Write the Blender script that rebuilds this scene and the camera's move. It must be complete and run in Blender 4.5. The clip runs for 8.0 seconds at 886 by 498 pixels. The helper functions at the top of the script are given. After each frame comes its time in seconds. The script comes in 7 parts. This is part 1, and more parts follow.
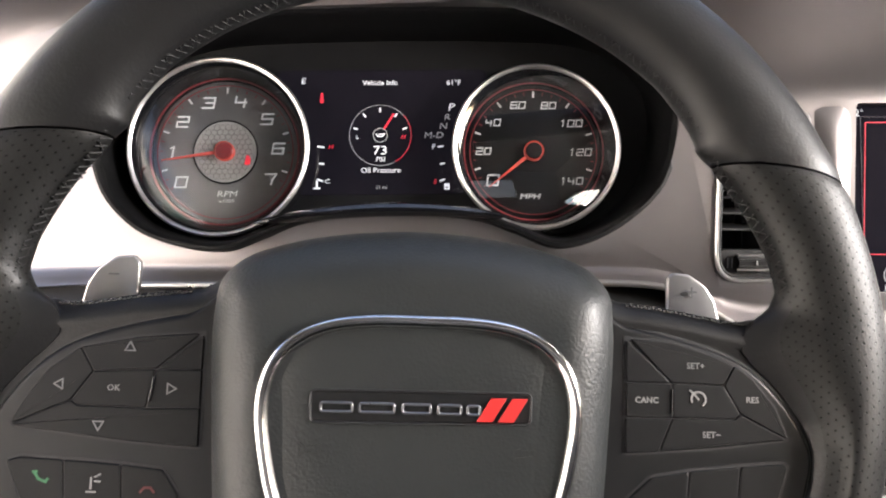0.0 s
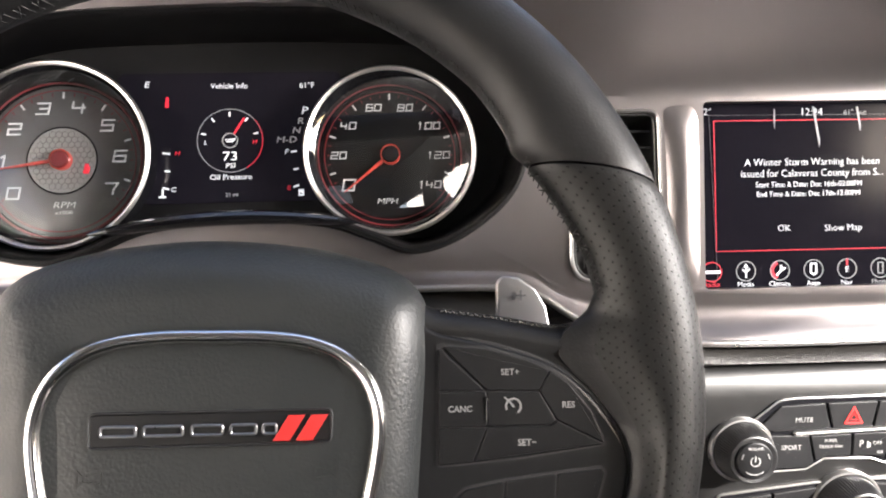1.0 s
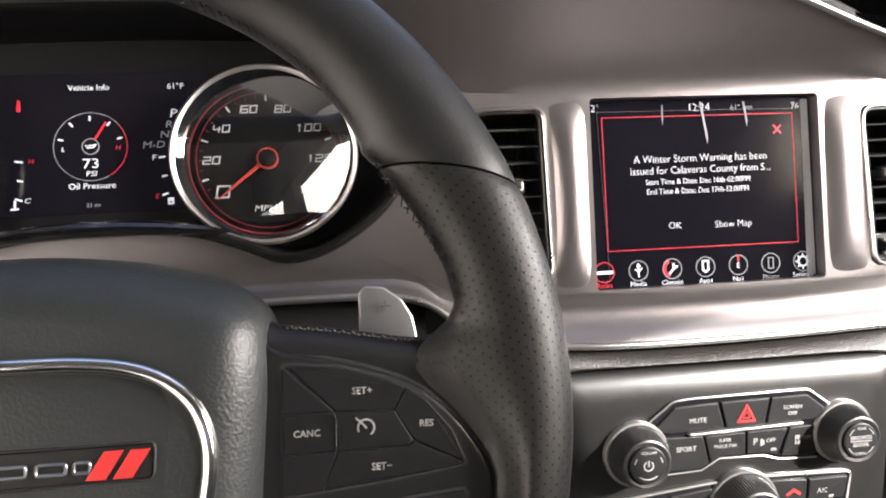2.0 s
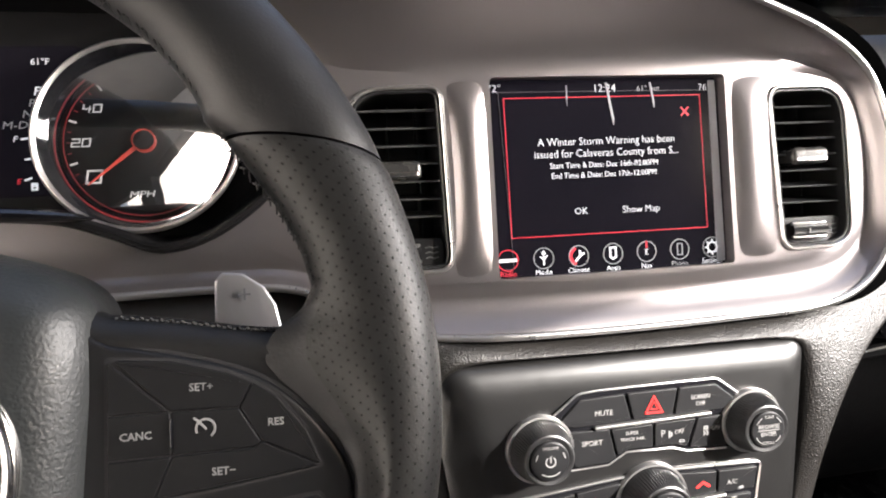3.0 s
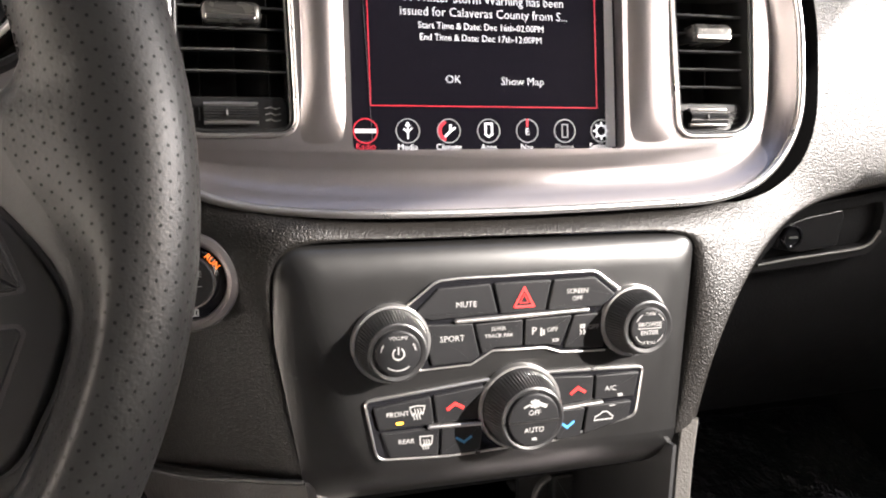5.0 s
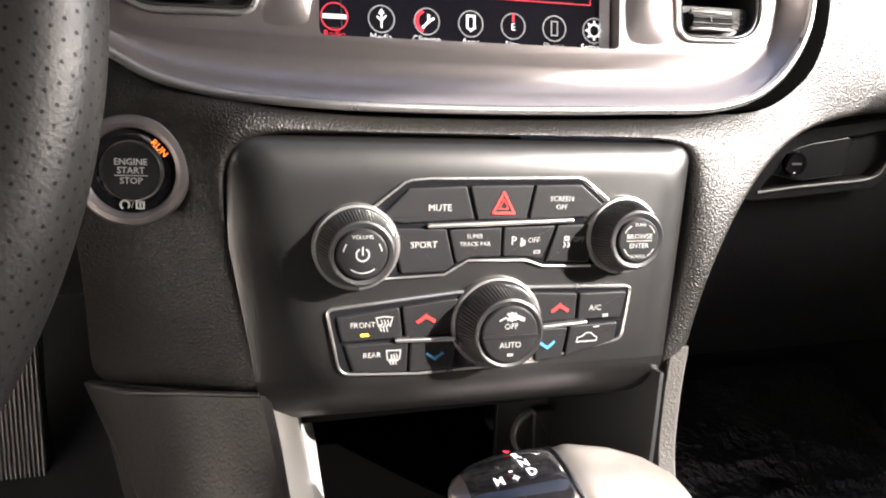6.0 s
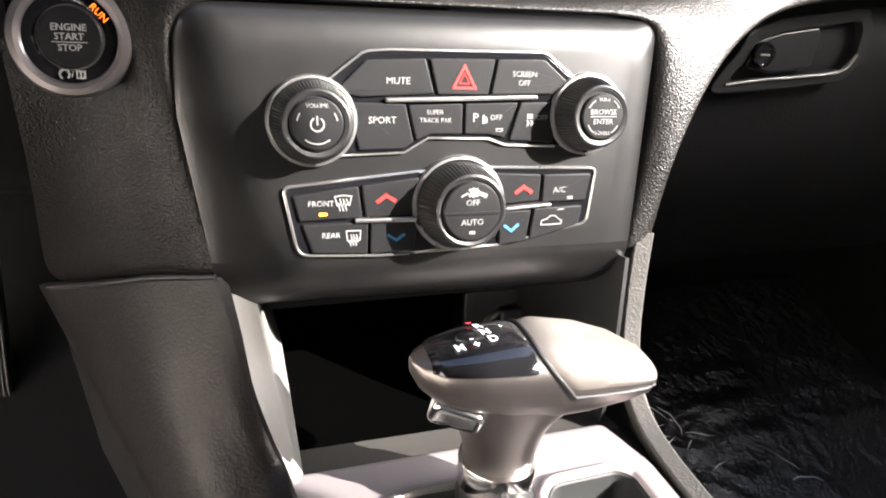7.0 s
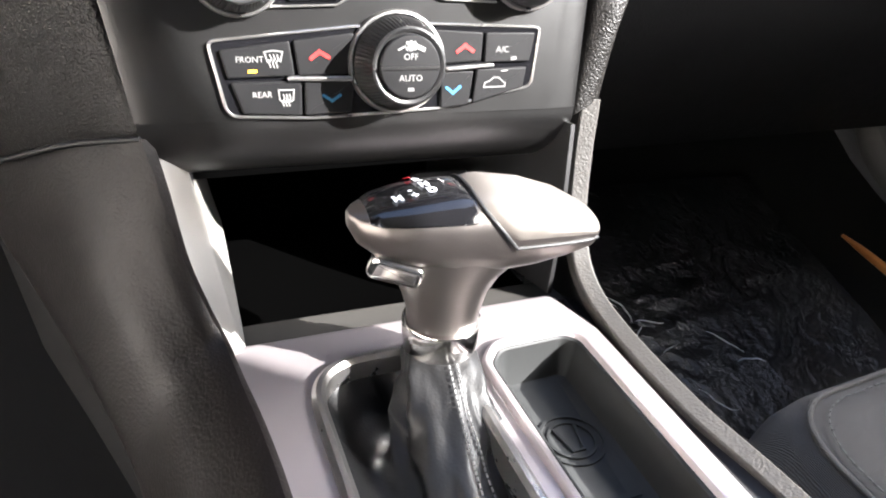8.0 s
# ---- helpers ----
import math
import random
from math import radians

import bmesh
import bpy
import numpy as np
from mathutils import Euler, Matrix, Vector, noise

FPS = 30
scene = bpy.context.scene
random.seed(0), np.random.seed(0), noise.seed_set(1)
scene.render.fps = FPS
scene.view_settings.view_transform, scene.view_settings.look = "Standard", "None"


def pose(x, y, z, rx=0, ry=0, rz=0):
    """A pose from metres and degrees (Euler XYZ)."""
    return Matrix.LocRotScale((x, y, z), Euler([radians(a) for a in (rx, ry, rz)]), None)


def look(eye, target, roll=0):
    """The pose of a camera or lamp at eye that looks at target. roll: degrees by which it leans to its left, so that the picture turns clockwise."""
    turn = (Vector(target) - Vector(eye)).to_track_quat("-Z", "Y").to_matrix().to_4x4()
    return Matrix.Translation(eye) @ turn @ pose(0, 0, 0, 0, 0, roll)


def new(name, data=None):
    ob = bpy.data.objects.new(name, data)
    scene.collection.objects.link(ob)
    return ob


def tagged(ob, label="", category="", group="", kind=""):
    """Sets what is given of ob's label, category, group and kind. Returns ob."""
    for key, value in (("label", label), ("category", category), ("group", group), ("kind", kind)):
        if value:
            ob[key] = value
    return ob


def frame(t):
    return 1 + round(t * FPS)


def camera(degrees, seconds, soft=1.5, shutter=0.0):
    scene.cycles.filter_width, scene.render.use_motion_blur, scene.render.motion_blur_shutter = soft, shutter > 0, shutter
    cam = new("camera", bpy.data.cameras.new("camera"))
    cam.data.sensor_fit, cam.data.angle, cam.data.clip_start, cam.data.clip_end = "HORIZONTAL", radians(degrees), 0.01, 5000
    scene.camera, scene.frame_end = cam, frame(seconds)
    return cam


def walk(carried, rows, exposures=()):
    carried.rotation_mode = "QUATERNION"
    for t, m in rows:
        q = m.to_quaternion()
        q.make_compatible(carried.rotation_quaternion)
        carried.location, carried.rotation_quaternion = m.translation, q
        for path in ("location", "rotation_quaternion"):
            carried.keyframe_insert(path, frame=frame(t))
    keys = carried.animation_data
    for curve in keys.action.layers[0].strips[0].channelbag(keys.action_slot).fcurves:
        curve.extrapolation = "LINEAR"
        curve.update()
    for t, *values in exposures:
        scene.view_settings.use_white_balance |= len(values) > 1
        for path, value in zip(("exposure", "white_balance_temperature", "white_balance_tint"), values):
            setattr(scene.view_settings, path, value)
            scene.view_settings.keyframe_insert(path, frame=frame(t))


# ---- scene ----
cam = camera(64.0, 8.0, 2.0)
PATH = [
    (0, (0.0060, -0.0040, 0.8637), (-0.0145, 1.9040, 0.2650), -0.34),
    (0.5, (0.0380, 0.0010, 0.8614), (0.0995, 1.9100, 0.2686), -0.14),
    (1, (0.0681, 0.0080, 0.8591), (0.2064, 1.9160, 0.2761), -0.44),
    (1.5, (0.0912, 0.0170, 0.8566), (0.3103, 1.9190, 0.2774), -0.65),
    (2, (0.1122, 0.0260, 0.8541), (0.4004, 1.9190, 0.2775), -0.76),
    (3.5, (0.1759, 0.0490, 0.8245), (0.6342, 1.9060, 0.2428), 0.32),
    (4, (0.1953, 0.0550, 0.8079), (0.6920, 1.8980, 0.2081), 1.02),
    (4.5, (0.2088, 0.0590, 0.7872), (0.7380, 1.8850, 0.1671), 1.72),
    (6, (0.2403, 0.0800, 0.7179), (0.7896, 1.8670, 0.0092), 4.13),
    (6.5, (0.2458, 0.0760, 0.6971), (0.8092, 1.8380, -0.0623), 4.14),
    (7, (0.2492, 0.0700, 0.6791), (0.8510, 1.7910, -0.1424), 4.15),
    (7.5, (0.2546, 0.0640, 0.6623), (0.9022, 1.7270, -0.2403), 4.46),
    (8, (0.2590, 0.0600, 0.6444), (0.9446, 1.6580, -0.3424), 4.68),
]
walk(cam, [(t, look(eye, target, roll)) for t, eye, target, roll in PATH], [(0, 3.05, 6300, 13), (1, 3.1, 6300, 13), (2, 2.87, 6300, 13), (3.5, 2.85, 6300, 13.5), (4.5, 2.94, 6380, 14), (6.5, 3.04, 6450, 14), (8, 3.32, 6050, 12)])

# ---- world, sun, large lights ----
SUN_WAY = Vector((0.67, -0.56, 0.49)).normalized()
world = bpy.data.worlds.new("world")
scene.world = world
world.use_nodes = True
wn = world.node_tree
sky = wn.nodes.new("ShaderNodeTexSky")
sky.sky_type = "NISHITA"
sky.sun_disc = False
sky.dust_density = 5.0
sky.sun_elevation = math.asin(SUN_WAY.z)
sky.sun_rotation = math.atan2(SUN_WAY.x, SUN_WAY.y)
wn.links.new(sky.outputs[0], wn.nodes["Background"].inputs[0])
wn.nodes["Background"].inputs[1].default_value = 0.10
sun_data = bpy.data.lights.new("sun", "SUN")
sun_data.energy, sun_data.angle, sun_data.color = 4.2, radians(0.5), (1.0, 0.94, 0.85)
sun = new("sun", sun_data)
sun.matrix_world = look(SUN_WAY * 6, (0, 0, 0))
side_data = bpy.data.lights.new("passenger_window_light", "AREA")
side_data.shape, side_data.size, side_data.size_y = "RECTANGLE", 0.62, 0.22
side_data.spread = radians(95)
side_data.energy, side_data.color = 2.1, (1.0, 0.95, 0.88)
side_light = new("passenger_window_light", side_data)
side_light.matrix_world = look((1.155, 0.10, 1.06), (-0.1, 0.30, 0.86))


# ---- materials ----
def material(name, color, rough=0.5, metal=0.0, bump=0.0, grain=900.0, vary=0.12, patch=14.0, kind="noise", coat=0.0, rvary=0.08, glow=0.0, alpha=1.0, spec=0.5):
    """A surface with grain (bump), patches of colour and of gloss. grain, patch: repeats per metre."""
    m = bpy.data.materials.new(name)
    m.use_nodes = True
    nt = m.node_tree
    b = nt.nodes["Principled BSDF"]
    b.inputs["Roughness"].default_value = rough
    b.inputs["Metallic"].default_value = metal
    b.inputs["Coat Weight"].default_value = coat
    b.inputs["Coat Roughness"].default_value = 0.06
    b.inputs["Specular IOR Level"].default_value = spec
    if glow:
        b.inputs["Emission Color"].default_value = (*color, 1)
        b.inputs["Emission Strength"].default_value = glow
    tc = nt.nodes.new("ShaderNodeTexCoord")
    big = nt.nodes.new("ShaderNodeTexNoise")
    big.inputs["Scale"].default_value = patch
    big.inputs["Detail"].default_value = 6
    nt.links.new(tc.outputs["Object"], big.inputs["Vector"])
    mix = nt.nodes.new("ShaderNodeMix")
    mix.data_type = "RGBA"
    mix.inputs["A"].default_value = (*[c * (1 - vary) for c in color], 1)
    mix.inputs["B"].default_value = (*[min(1, c * (1 + vary)) for c in color], 1)
    nt.links.new(big.outputs["Fac"], mix.inputs["Factor"])
    nt.links.new(mix.outputs["Result"], b.inputs["Base Color"])
    fine = nt.nodes.new("ShaderNodeTexNoise")
    fine.inputs["Scale"].default_value = patch * 7
    fine.inputs["Detail"].default_value = 8
    nt.links.new(tc.outputs["Object"], fine.inputs["Vector"])
    mr = nt.nodes.new("ShaderNodeMapRange")
    mr.inputs["To Min"].default_value = max(0.01, rough - rvary)
    mr.inputs["To Max"].default_value = min(1, rough + rvary)
    nt.links.new(fine.outputs["Fac"], mr.inputs["Value"])
    nt.links.new(mr.outputs["Result"], b.inputs["Roughness"])
    if bump:
        if kind == "leather":
            g = nt.nodes.new("ShaderNodeTexVoronoi")
            g.feature = "SMOOTH_F1"
            g.inputs["Scale"].default_value = grain
            warp = nt.nodes.new("ShaderNodeTexNoise")
            warp.inputs["Scale"].default_value = grain * 0.45
            add = nt.nodes.new("ShaderNodeMix")
            add.data_type = "RGBA"
            add.blend_type = "ADD"
            add.inputs["Factor"].default_value = 0.9 / grain * 1.6
            nt.links.new(tc.outputs["Object"], warp.inputs["Vector"])
            nt.links.new(tc.outputs["Object"], add.inputs["A"])
            nt.links.new(warp.outputs["Color"], add.inputs["B"])
            nt.links.new(add.outputs["Result"], g.inputs["Vector"])
            out = g.outputs["Distance"]
        elif kind == "weave":
            g = nt.nodes.new("ShaderNodeTexWave")
            g.inputs["Scale"].default_value = grain
            g.inputs["Distortion"].default_value = 3.0
            nt.links.new(tc.outputs["Object"], g.inputs["Vector"])
            out = g.outputs["Fac"]
        else:
            g = nt.nodes.new("ShaderNodeTexNoise")
            g.inputs["Scale"].default_value = grain
            g.inputs["Detail"].default_value = 4
            nt.links.new(tc.outputs["Object"], g.inputs["Vector"])
            out = g.outputs["Fac"]
        bp = nt.nodes.new("ShaderNodeBump")
        bp.inputs["Strength"].default_value = bump
        bp.inputs["Distance"].default_value = 0.6 / grain
        nt.links.new(out, bp.inputs["Height"])
        nt.links.new(bp.outputs["Normal"], b.inputs["Normal"])
    return m


def punched(m, pitch, hole):
    """Adds rows of small punched holes, laid out on the mesh's UV map in metres."""
    nt = m.node_tree
    b = nt.nodes["Principled BSDF"]
    uv = nt.nodes.new("ShaderNodeUVMap")
    uv.uv_map = "UVMap"

    def op(kind, a, c=None):
        n = nt.nodes.new("ShaderNodeMath")
        n.operation = kind
        for i, v in enumerate((a, c)):
            if v is None:
                continue
            if isinstance(v, (int, float)):
                n.inputs[i].default_value = v
            else:
                nt.links.new(v, n.inputs[i])
        return n.outputs[0]
    sep = nt.nodes.new("ShaderNodeSeparateXYZ")
    nt.links.new(uv.outputs[0], sep.inputs[0])
    x, y = op("DIVIDE", sep.outputs[0], pitch), op("DIVIDE", sep.outputs[1], pitch * 0.62)
    row = op("FLOOR", y)
    x = op("ADD", x, op("MULTIPLY", op("MODULO", row, 2.0), 0.5))
    fx, fy = op("SUBTRACT", op("FRACT", x), 0.5), op("MULTIPLY", op("SUBTRACT", op("FRACT", y), 0.5), 0.62)
    d = op("SQRT", op("ADD", op("MULTIPLY", fx, fx), op("MULTIPLY", fy, fy)))
    cut = op("LESS_THAN", d, hole / pitch)
    old = b.inputs["Base Color"].links[0].from_socket
    mix = nt.nodes.new("ShaderNodeMix")
    mix.data_type = "RGBA"
    mix.inputs["B"].default_value = (0.004, 0.004, 0.004, 1)
    nt.links.new(cut, mix.inputs["Factor"])
    nt.links.new(old, mix.inputs["A"])
    nt.links.new(mix.outputs["Result"], b.inputs["Base Color"])
    nt.links.new(op("MULTIPLY", op("SUBTRACT", 1.0, op("MULTIPLY", cut, 0.7)), 0.27), b.inputs["Specular IOR Level"])
    bp = nt.nodes.new("ShaderNodeBump")
    bp.invert = True
    bp.inputs["Strength"].default_value = 0.8
    bp.inputs["Distance"].default_value = 0.0008
    nt.links.new(cut, bp.inputs["Height"])
    if b.inputs["Normal"].is_linked:
        nt.links.new(b.inputs["Normal"].links[0].from_socket, bp.inputs["Normal"])
    nt.links.new(bp.outputs["Normal"], b.inputs["Normal"])
    return m


LEATHER = material("black_leather", (0.0055, 0.0055, 0.0058), 0.46, spec=0.34, bump=0.10, grain=700, kind="leather", vary=0.15)
GRIP = punched(material("perforated_leather", (0.0065, 0.0064, 0.0063), 0.46, spec=0.36, bump=0.12, grain=900, kind="leather"), 0.0050, 0.00052)
AIRBAG = material("grained_airbag_plastic", (0.0130, 0.0148, 0.0152), 0.46, spec=0.4, bump=0.20, grain=700, kind="leather", vary=0.1)
PAD = material("grained_dash_vinyl", (0.0058, 0.0051, 0.0044), 0.46, spec=0.32, bump=0.75, grain=950, kind="leather", vary=0.12)
BOLSTER = material("grained_knee_vinyl", (0.0050, 0.0040, 0.0037), 0.46, spec=0.22, bump=0.26, grain=640, kind="leather")
PLASTIC = material("black_plastic", (0.008, 0.008, 0.0084), 0.42, bump=0.1, grain=1800)
LID = material("grained_black_lid", (0.0042, 0.0042, 0.0045), 0.62, spec=0.16, bump=0.25, grain=700, kind="leather")
BUTTON = material("black_button_rubber", (0.0045, 0.0045, 0.005), 0.5, spec=0.22, bump=0.06, grain=2500)
DARK = material("dark_recess_plastic", (0.008, 0.008, 0.009), 0.6)
GLOSS = material("gloss_black", (0.006, 0.006, 0.007), 0.1, rvary=0.04, coat=0.4)
SILVER = material("satin_silver_paint", (0.28, 0.258, 0.261), 0.36, metal=0.95, vary=0.03, rvary=0.02)
CONSOLE_SILVER = material("satin_console_silver", (0.42, 0.383, 0.390), 0.34, metal=0.65, bump=0.05, grain=2600, vary=0.05)
GRAPHITE = material("satin_graphite_paint", (0.0030, 0.0029, 0.0028), 0.355, rvary=0.03, spec=0.66, bump=0.04, grain=2400, vary=0.06)
CHROME = material("chrome", (0.80, 0.78, 0.76), 0.14, metal=1.0, vary=0.04, rvary=0.05)
BRIGHT = material("brushed_aluminium", (0.50, 0.49, 0.48), 0.28, metal=0.95, vary=0.04, rvary=0.02)
CAP = material("pale_silver_knob_cap", (0.19, 0.174, 0.158), 0.42, metal=0.5, vary=0.05)
DIAL_RING = material("satin_chrome_ring", (0.74, 0.72, 0.71), 0.34, metal=1.0, vary=0.1, rvary=0.1)
NEEDLE = material("red_needle_plastic", (0.42, 0.05, 0.035), 0.35, glow=0.02)
CRIMSON = material("dull_red_ring_print", (0.16, 0.012, 0.016), 0.5)
FACE = material("dial_face_grey", (0.115, 0.112, 0.112), 0.45, metal=0.3, vary=0.2, patch=60)
FACE_PALE = material("dial_face_pale", (0.30, 0.295, 0.29), 0.45, metal=0.3, vary=0.1, patch=90)
NUMERAL = material("pale_numerals", (0.46, 0.46, 0.46), 0.5, glow=0.05)
FACE_DARK = material("dial_face_black", (0.0035, 0.0035, 0.004), 0.5, spec=0.2)
HOOD = material("black_cluster_hood", (0.0025, 0.0025, 0.0028), 0.5, spec=0.14)
WHITE = material("white_print", (0.20, 0.20, 0.196), 0.6, vary=0.05)
GREYPRINT = material("faded_grey_print", (0.22, 0.22, 0.22), 0.6, vary=0.05)
RED = material("red_print", (0.42, 0.014, 0.012), 0.5, vary=0.05)
BLUE = material("blue_print", (0.035, 0.17, 0.34), 0.5, vary=0.05)
ORANGE = material("amber_plastic", (0.50, 0.20, 0.06), 0.4)
AMBER = material("amber_lamp", (1.0, 0.19, 0.02), 0.4, glow=0.25)
YELLOW_LAMP = material("yellow_lamp", (1.0, 0.42, 0.03), 0.4, glow=0.16)
# Near-zero black that puts the shade of gaps and recesses into the colour.
SHADE_BLACK = material("recess_shade_black", (0.0009, 0.0009, 0.0009), 0.95, spec=0.0)
LIT = material("lit_white_symbols", (0.70, 0.72, 0.75), 0.5, glow=0.10)
LIT_DIM = material("lit_dim_symbols", (0.30, 0.31, 0.32), 0.5, glow=0.035)
LIT_RED = material("lit_red_symbols", (0.6, 0.02, 0.04), 0.5, glow=0.07)
SCREEN = material("screen_glass", (0.0065, 0.0058, 0.0085), 0.14, rvary=0.05, glow=0.06, spec=0.14)
FILM = material("clear_film_edge", (0.40, 0.41, 0.44), 0.25)
FILM_DIM = material("dull_film_crease", (0.10, 0.10, 0.11), 0.3)
SMOKE = material("smoky_tab_plastic", (0.05, 0.049, 0.047), 0.26, metal=0.4)
SLAT = material("satin_slat_edge", (0.06, 0.06, 0.06), 0.3)
CARPET = material("black_carpet", (0.012, 0.012, 0.0122), 0.95, spec=0.1, bump=0.8, grain=1500)
CLOTH = material("grey_seat_cloth", (0.11, 0.107, 0.105), 0.85, bump=0.6, grain=500, kind="weave")
BEZEL = material("satin_black_surround", (0.006, 0.006, 0.0065), 0.40, spec=0.32, bump=0.05, grain=2200)
DULL_CHROME = material("dull_badge_chrome", (0.22, 0.22, 0.225), 0.3, metal=0.9)
# Seat cloth darkened for the unseen backrest, to dim light bounced in the cabin.
DIMMED_CLOTH = material("dimmed_seat_cloth", (0.016, 0.0155, 0.015), 0.85, bump=0.6, grain=500, kind="weave")
THREAD = material("grey_thread", (0.16, 0.16, 0.16), 0.8)
LACING = material("black_thread", (0.014, 0.014, 0.014), 0.7)
PALE = material("grey_side_plastic", (0.20, 0.195, 0.185), 0.5, bump=0.1, grain=1500)
LINER = material("grey_headliner", (0.135, 0.13, 0.126), 0.9, bump=0.3, grain=900)
TRIM = material("grey_console_rail", (0.10, 0.095, 0.09), 0.45, bump=0.1, grain=1500)
DOORSKIN = material("black_door_vinyl", (0.085, 0.085, 0.088), 0.6, bump=0.4, grain=500, kind="leather")


def clear(name, ior, rough, tint=1.0):
    """Thin clear glass or plastic: see-through, with a mirror's gloss by its index."""
    m = bpy.data.materials.new(name)
    m.use_nodes = True
    gn = m.node_tree
    gt, gg, gm, gf = (gn.nodes.new("ShaderNode" + k) for k in ("BsdfTransparent", "BsdfGlossy", "MixShader", "Fresnel"))
    gg.inputs["Roughness"].default_value = rough
    gf.inputs["IOR"].default_value = ior
    gt.inputs["Color"].default_value = (tint, tint, tint, 1)
    gn.links.new(gf.outputs[0], gm.inputs[0])
    gn.links.new(gt.outputs[0], gm.inputs[1])
    gn.links.new(gg.outputs[0], gm.inputs[2])
    gn.links.new(gm.outputs[0], gn.nodes["Material Output"].inputs[0])
    return m


GLASS = clear("clear_glass", 1.45, 0.02)
LENS = clear("clear_dial_lens", 2.4, 0.015)
TINTED = clear("tinted_glass", 1.45, 0.02, 0.35)


# ---- builders ----
def basis(o, lean=0.0, yaw=0.0, spin=0.0):
    """A pose at o whose x runs right, y up the face and z out of it; lean tips the face up, yaw turns it to the right."""
    l, y, s = radians(lean), radians(yaw), radians(spin)
    n = Vector((math.sin(y) * math.cos(l), -math.cos(y) * math.cos(l), math.sin(l)))
    u = Vector((math.cos(y), math.sin(y), 0))
    v = n.cross(u)
    u, v = u * math.cos(s) + v * math.sin(s), v * math.cos(s) - u * math.sin(s)
    return Matrix(((u.x, v.x, n.x, o[0]), (u.y, v.y, n.y, o[1]), (u.z, v.z, n.z, o[2]), (0, 0, 0, 1)))


def thing(name, label, category, m=None, group="", kind=""):
    ob = new(name)
    ob.empty_display_size = 0.02
    if m is not None:
        ob.matrix_world = m
    return tagged(ob, label, category, group, kind)


def part(name, bm, mat, parent=None, label="", angle=32):
    me = bpy.data.meshes.new(name)
    bmesh.ops.recalc_face_normals(bm, faces=bm.faces)
    bm.to_mesh(me)
    bm.free()
    me.materials.append(mat)
    me.shade_smooth()
    me.set_sharp_from_angle(angle=radians(angle))
    ob = new(name, me)
    ob.parent = parent
    return tagged(ob, label)


def rounded(pts, r=0.002, n=5):
    """A polygon with round corners; a point may carry its own radius."""
    out, k = [], len(pts)
    for i, p in enumerate(pts):
        rr = p[2] if len(p) > 2 else r
        a, c, b = Vector(pts[i - 1][:2]), Vector(p[:2]), Vector(pts[(i + 1) % k][:2])
        d1, d2 = a - c, b - c
        l1, l2 = d1.length, d2.length
        d1.normalize(), d2.normalize()
        half = math.acos(max(-1, min(1, d1.dot(d2)))) / 2
        cut = min(rr / max(1e-6, math.tan(half)), 0.49 * l1, 0.49 * l2)
        if rr <= 0 or half > 1.5:
            out.append((c.x, c.y))
            continue
        p1, p2 = c + d1 * cut, c + d2 * cut
        for j in range(n + 1):
            t = j / n
            q = p1 * (1 - t) ** 2 + c * (2 * t * (1 - t)) + p2 * t * t
            out.append((q.x, q.y))
    return out


def box2(w, h, cx=0.0, cy=0.0):
    return [(cx - w / 2, cy - h / 2), (cx + w / 2, cy - h / 2), (cx + w / 2, cy + h / 2), (cx - w / 2, cy + h / 2)]


def disc2(r, cx=0.0, cy=0.0, n=48):
    return [(cx + r * math.cos(2 * math.pi * i / n), cy + r * math.sin(2 * math.pi * i / n)) for i in range(n)]


def area2(p):
    return sum(p[i - 1][0] * p[i][1] - p[i][0] * p[i - 1][1] for i in range(len(p))) / 2


def inset(poly, d):
    """Moves a polygon's outline inwards by d (outwards: minus)."""
    s = 1 if area2(poly) > 0 else -1
    out, k = [], len(poly)
    for i in range(k):
        a, c, b = Vector(poly[i - 1]), Vector(poly[i]), Vector(poly[(i + 1) % k])
        e1, e2 = (c - a), (b - c)
        if e1.length < 1e-9 or e2.length < 1e-9:
            e1 = e2 = e1 if e1.length > e2.length else e2
        e1.normalize(), e2.normalize()
        n1, n2 = Vector((-e1.y, e1.x)) * s, Vector((-e2.y, e2.x)) * s
        m = n1 + n2
        m = m.normalized() if m.length > 1e-6 else n1
        q = c + m * (d / max(0.45, m.dot(n1)))
        out.append((q.x, q.y))
    return out


def rings(bm, loops, close=True, cap0=False, cap1=False):
    """Skins a row of loops of 3D points."""
    vs = [[bm.verts.new(p) for p in lp] for lp in loops]
    k = len(loops[0])
    for a, b in zip(vs, vs[1:]):
        for i in range(k if close else k - 1):
            j = (i + 1) % k
            bm.faces.new((a[i], a[j], b[j], b[i]))
    if cap0:
        bm.faces.new(vs[0])
    if cap1:
        bm.faces.new(vs[-1])
    return vs


def slab(poly, z0, z1, bev=0.0, bm=None, dome=0.0):
    """A plate of that outline from z0 to z1, with a rounded top edge."""
    bm = bm or bmesh.new()
    loops = [[(x, y, z0) for x, y in poly]]
    if bev:
        for a in (0, 30, 60, 90):
            q = inset(poly, bev * (1 - math.cos(radians(a))))
            loops.append([(x, y, z1 - bev + bev * math.sin(radians(a))) for x, y in q])
        q = inset(poly, bev * 1.3)
        loops.append([(x, y, z1) for x, y in q])
        if dome:
            q = inset(poly, bev * 3)
            loops.append([(x, y, z1 + dome) for x, y in q])
    else:
        loops.append([(x, y, z1) for x, y in poly])
    rings(bm, loops, True, True, True)
    return bm


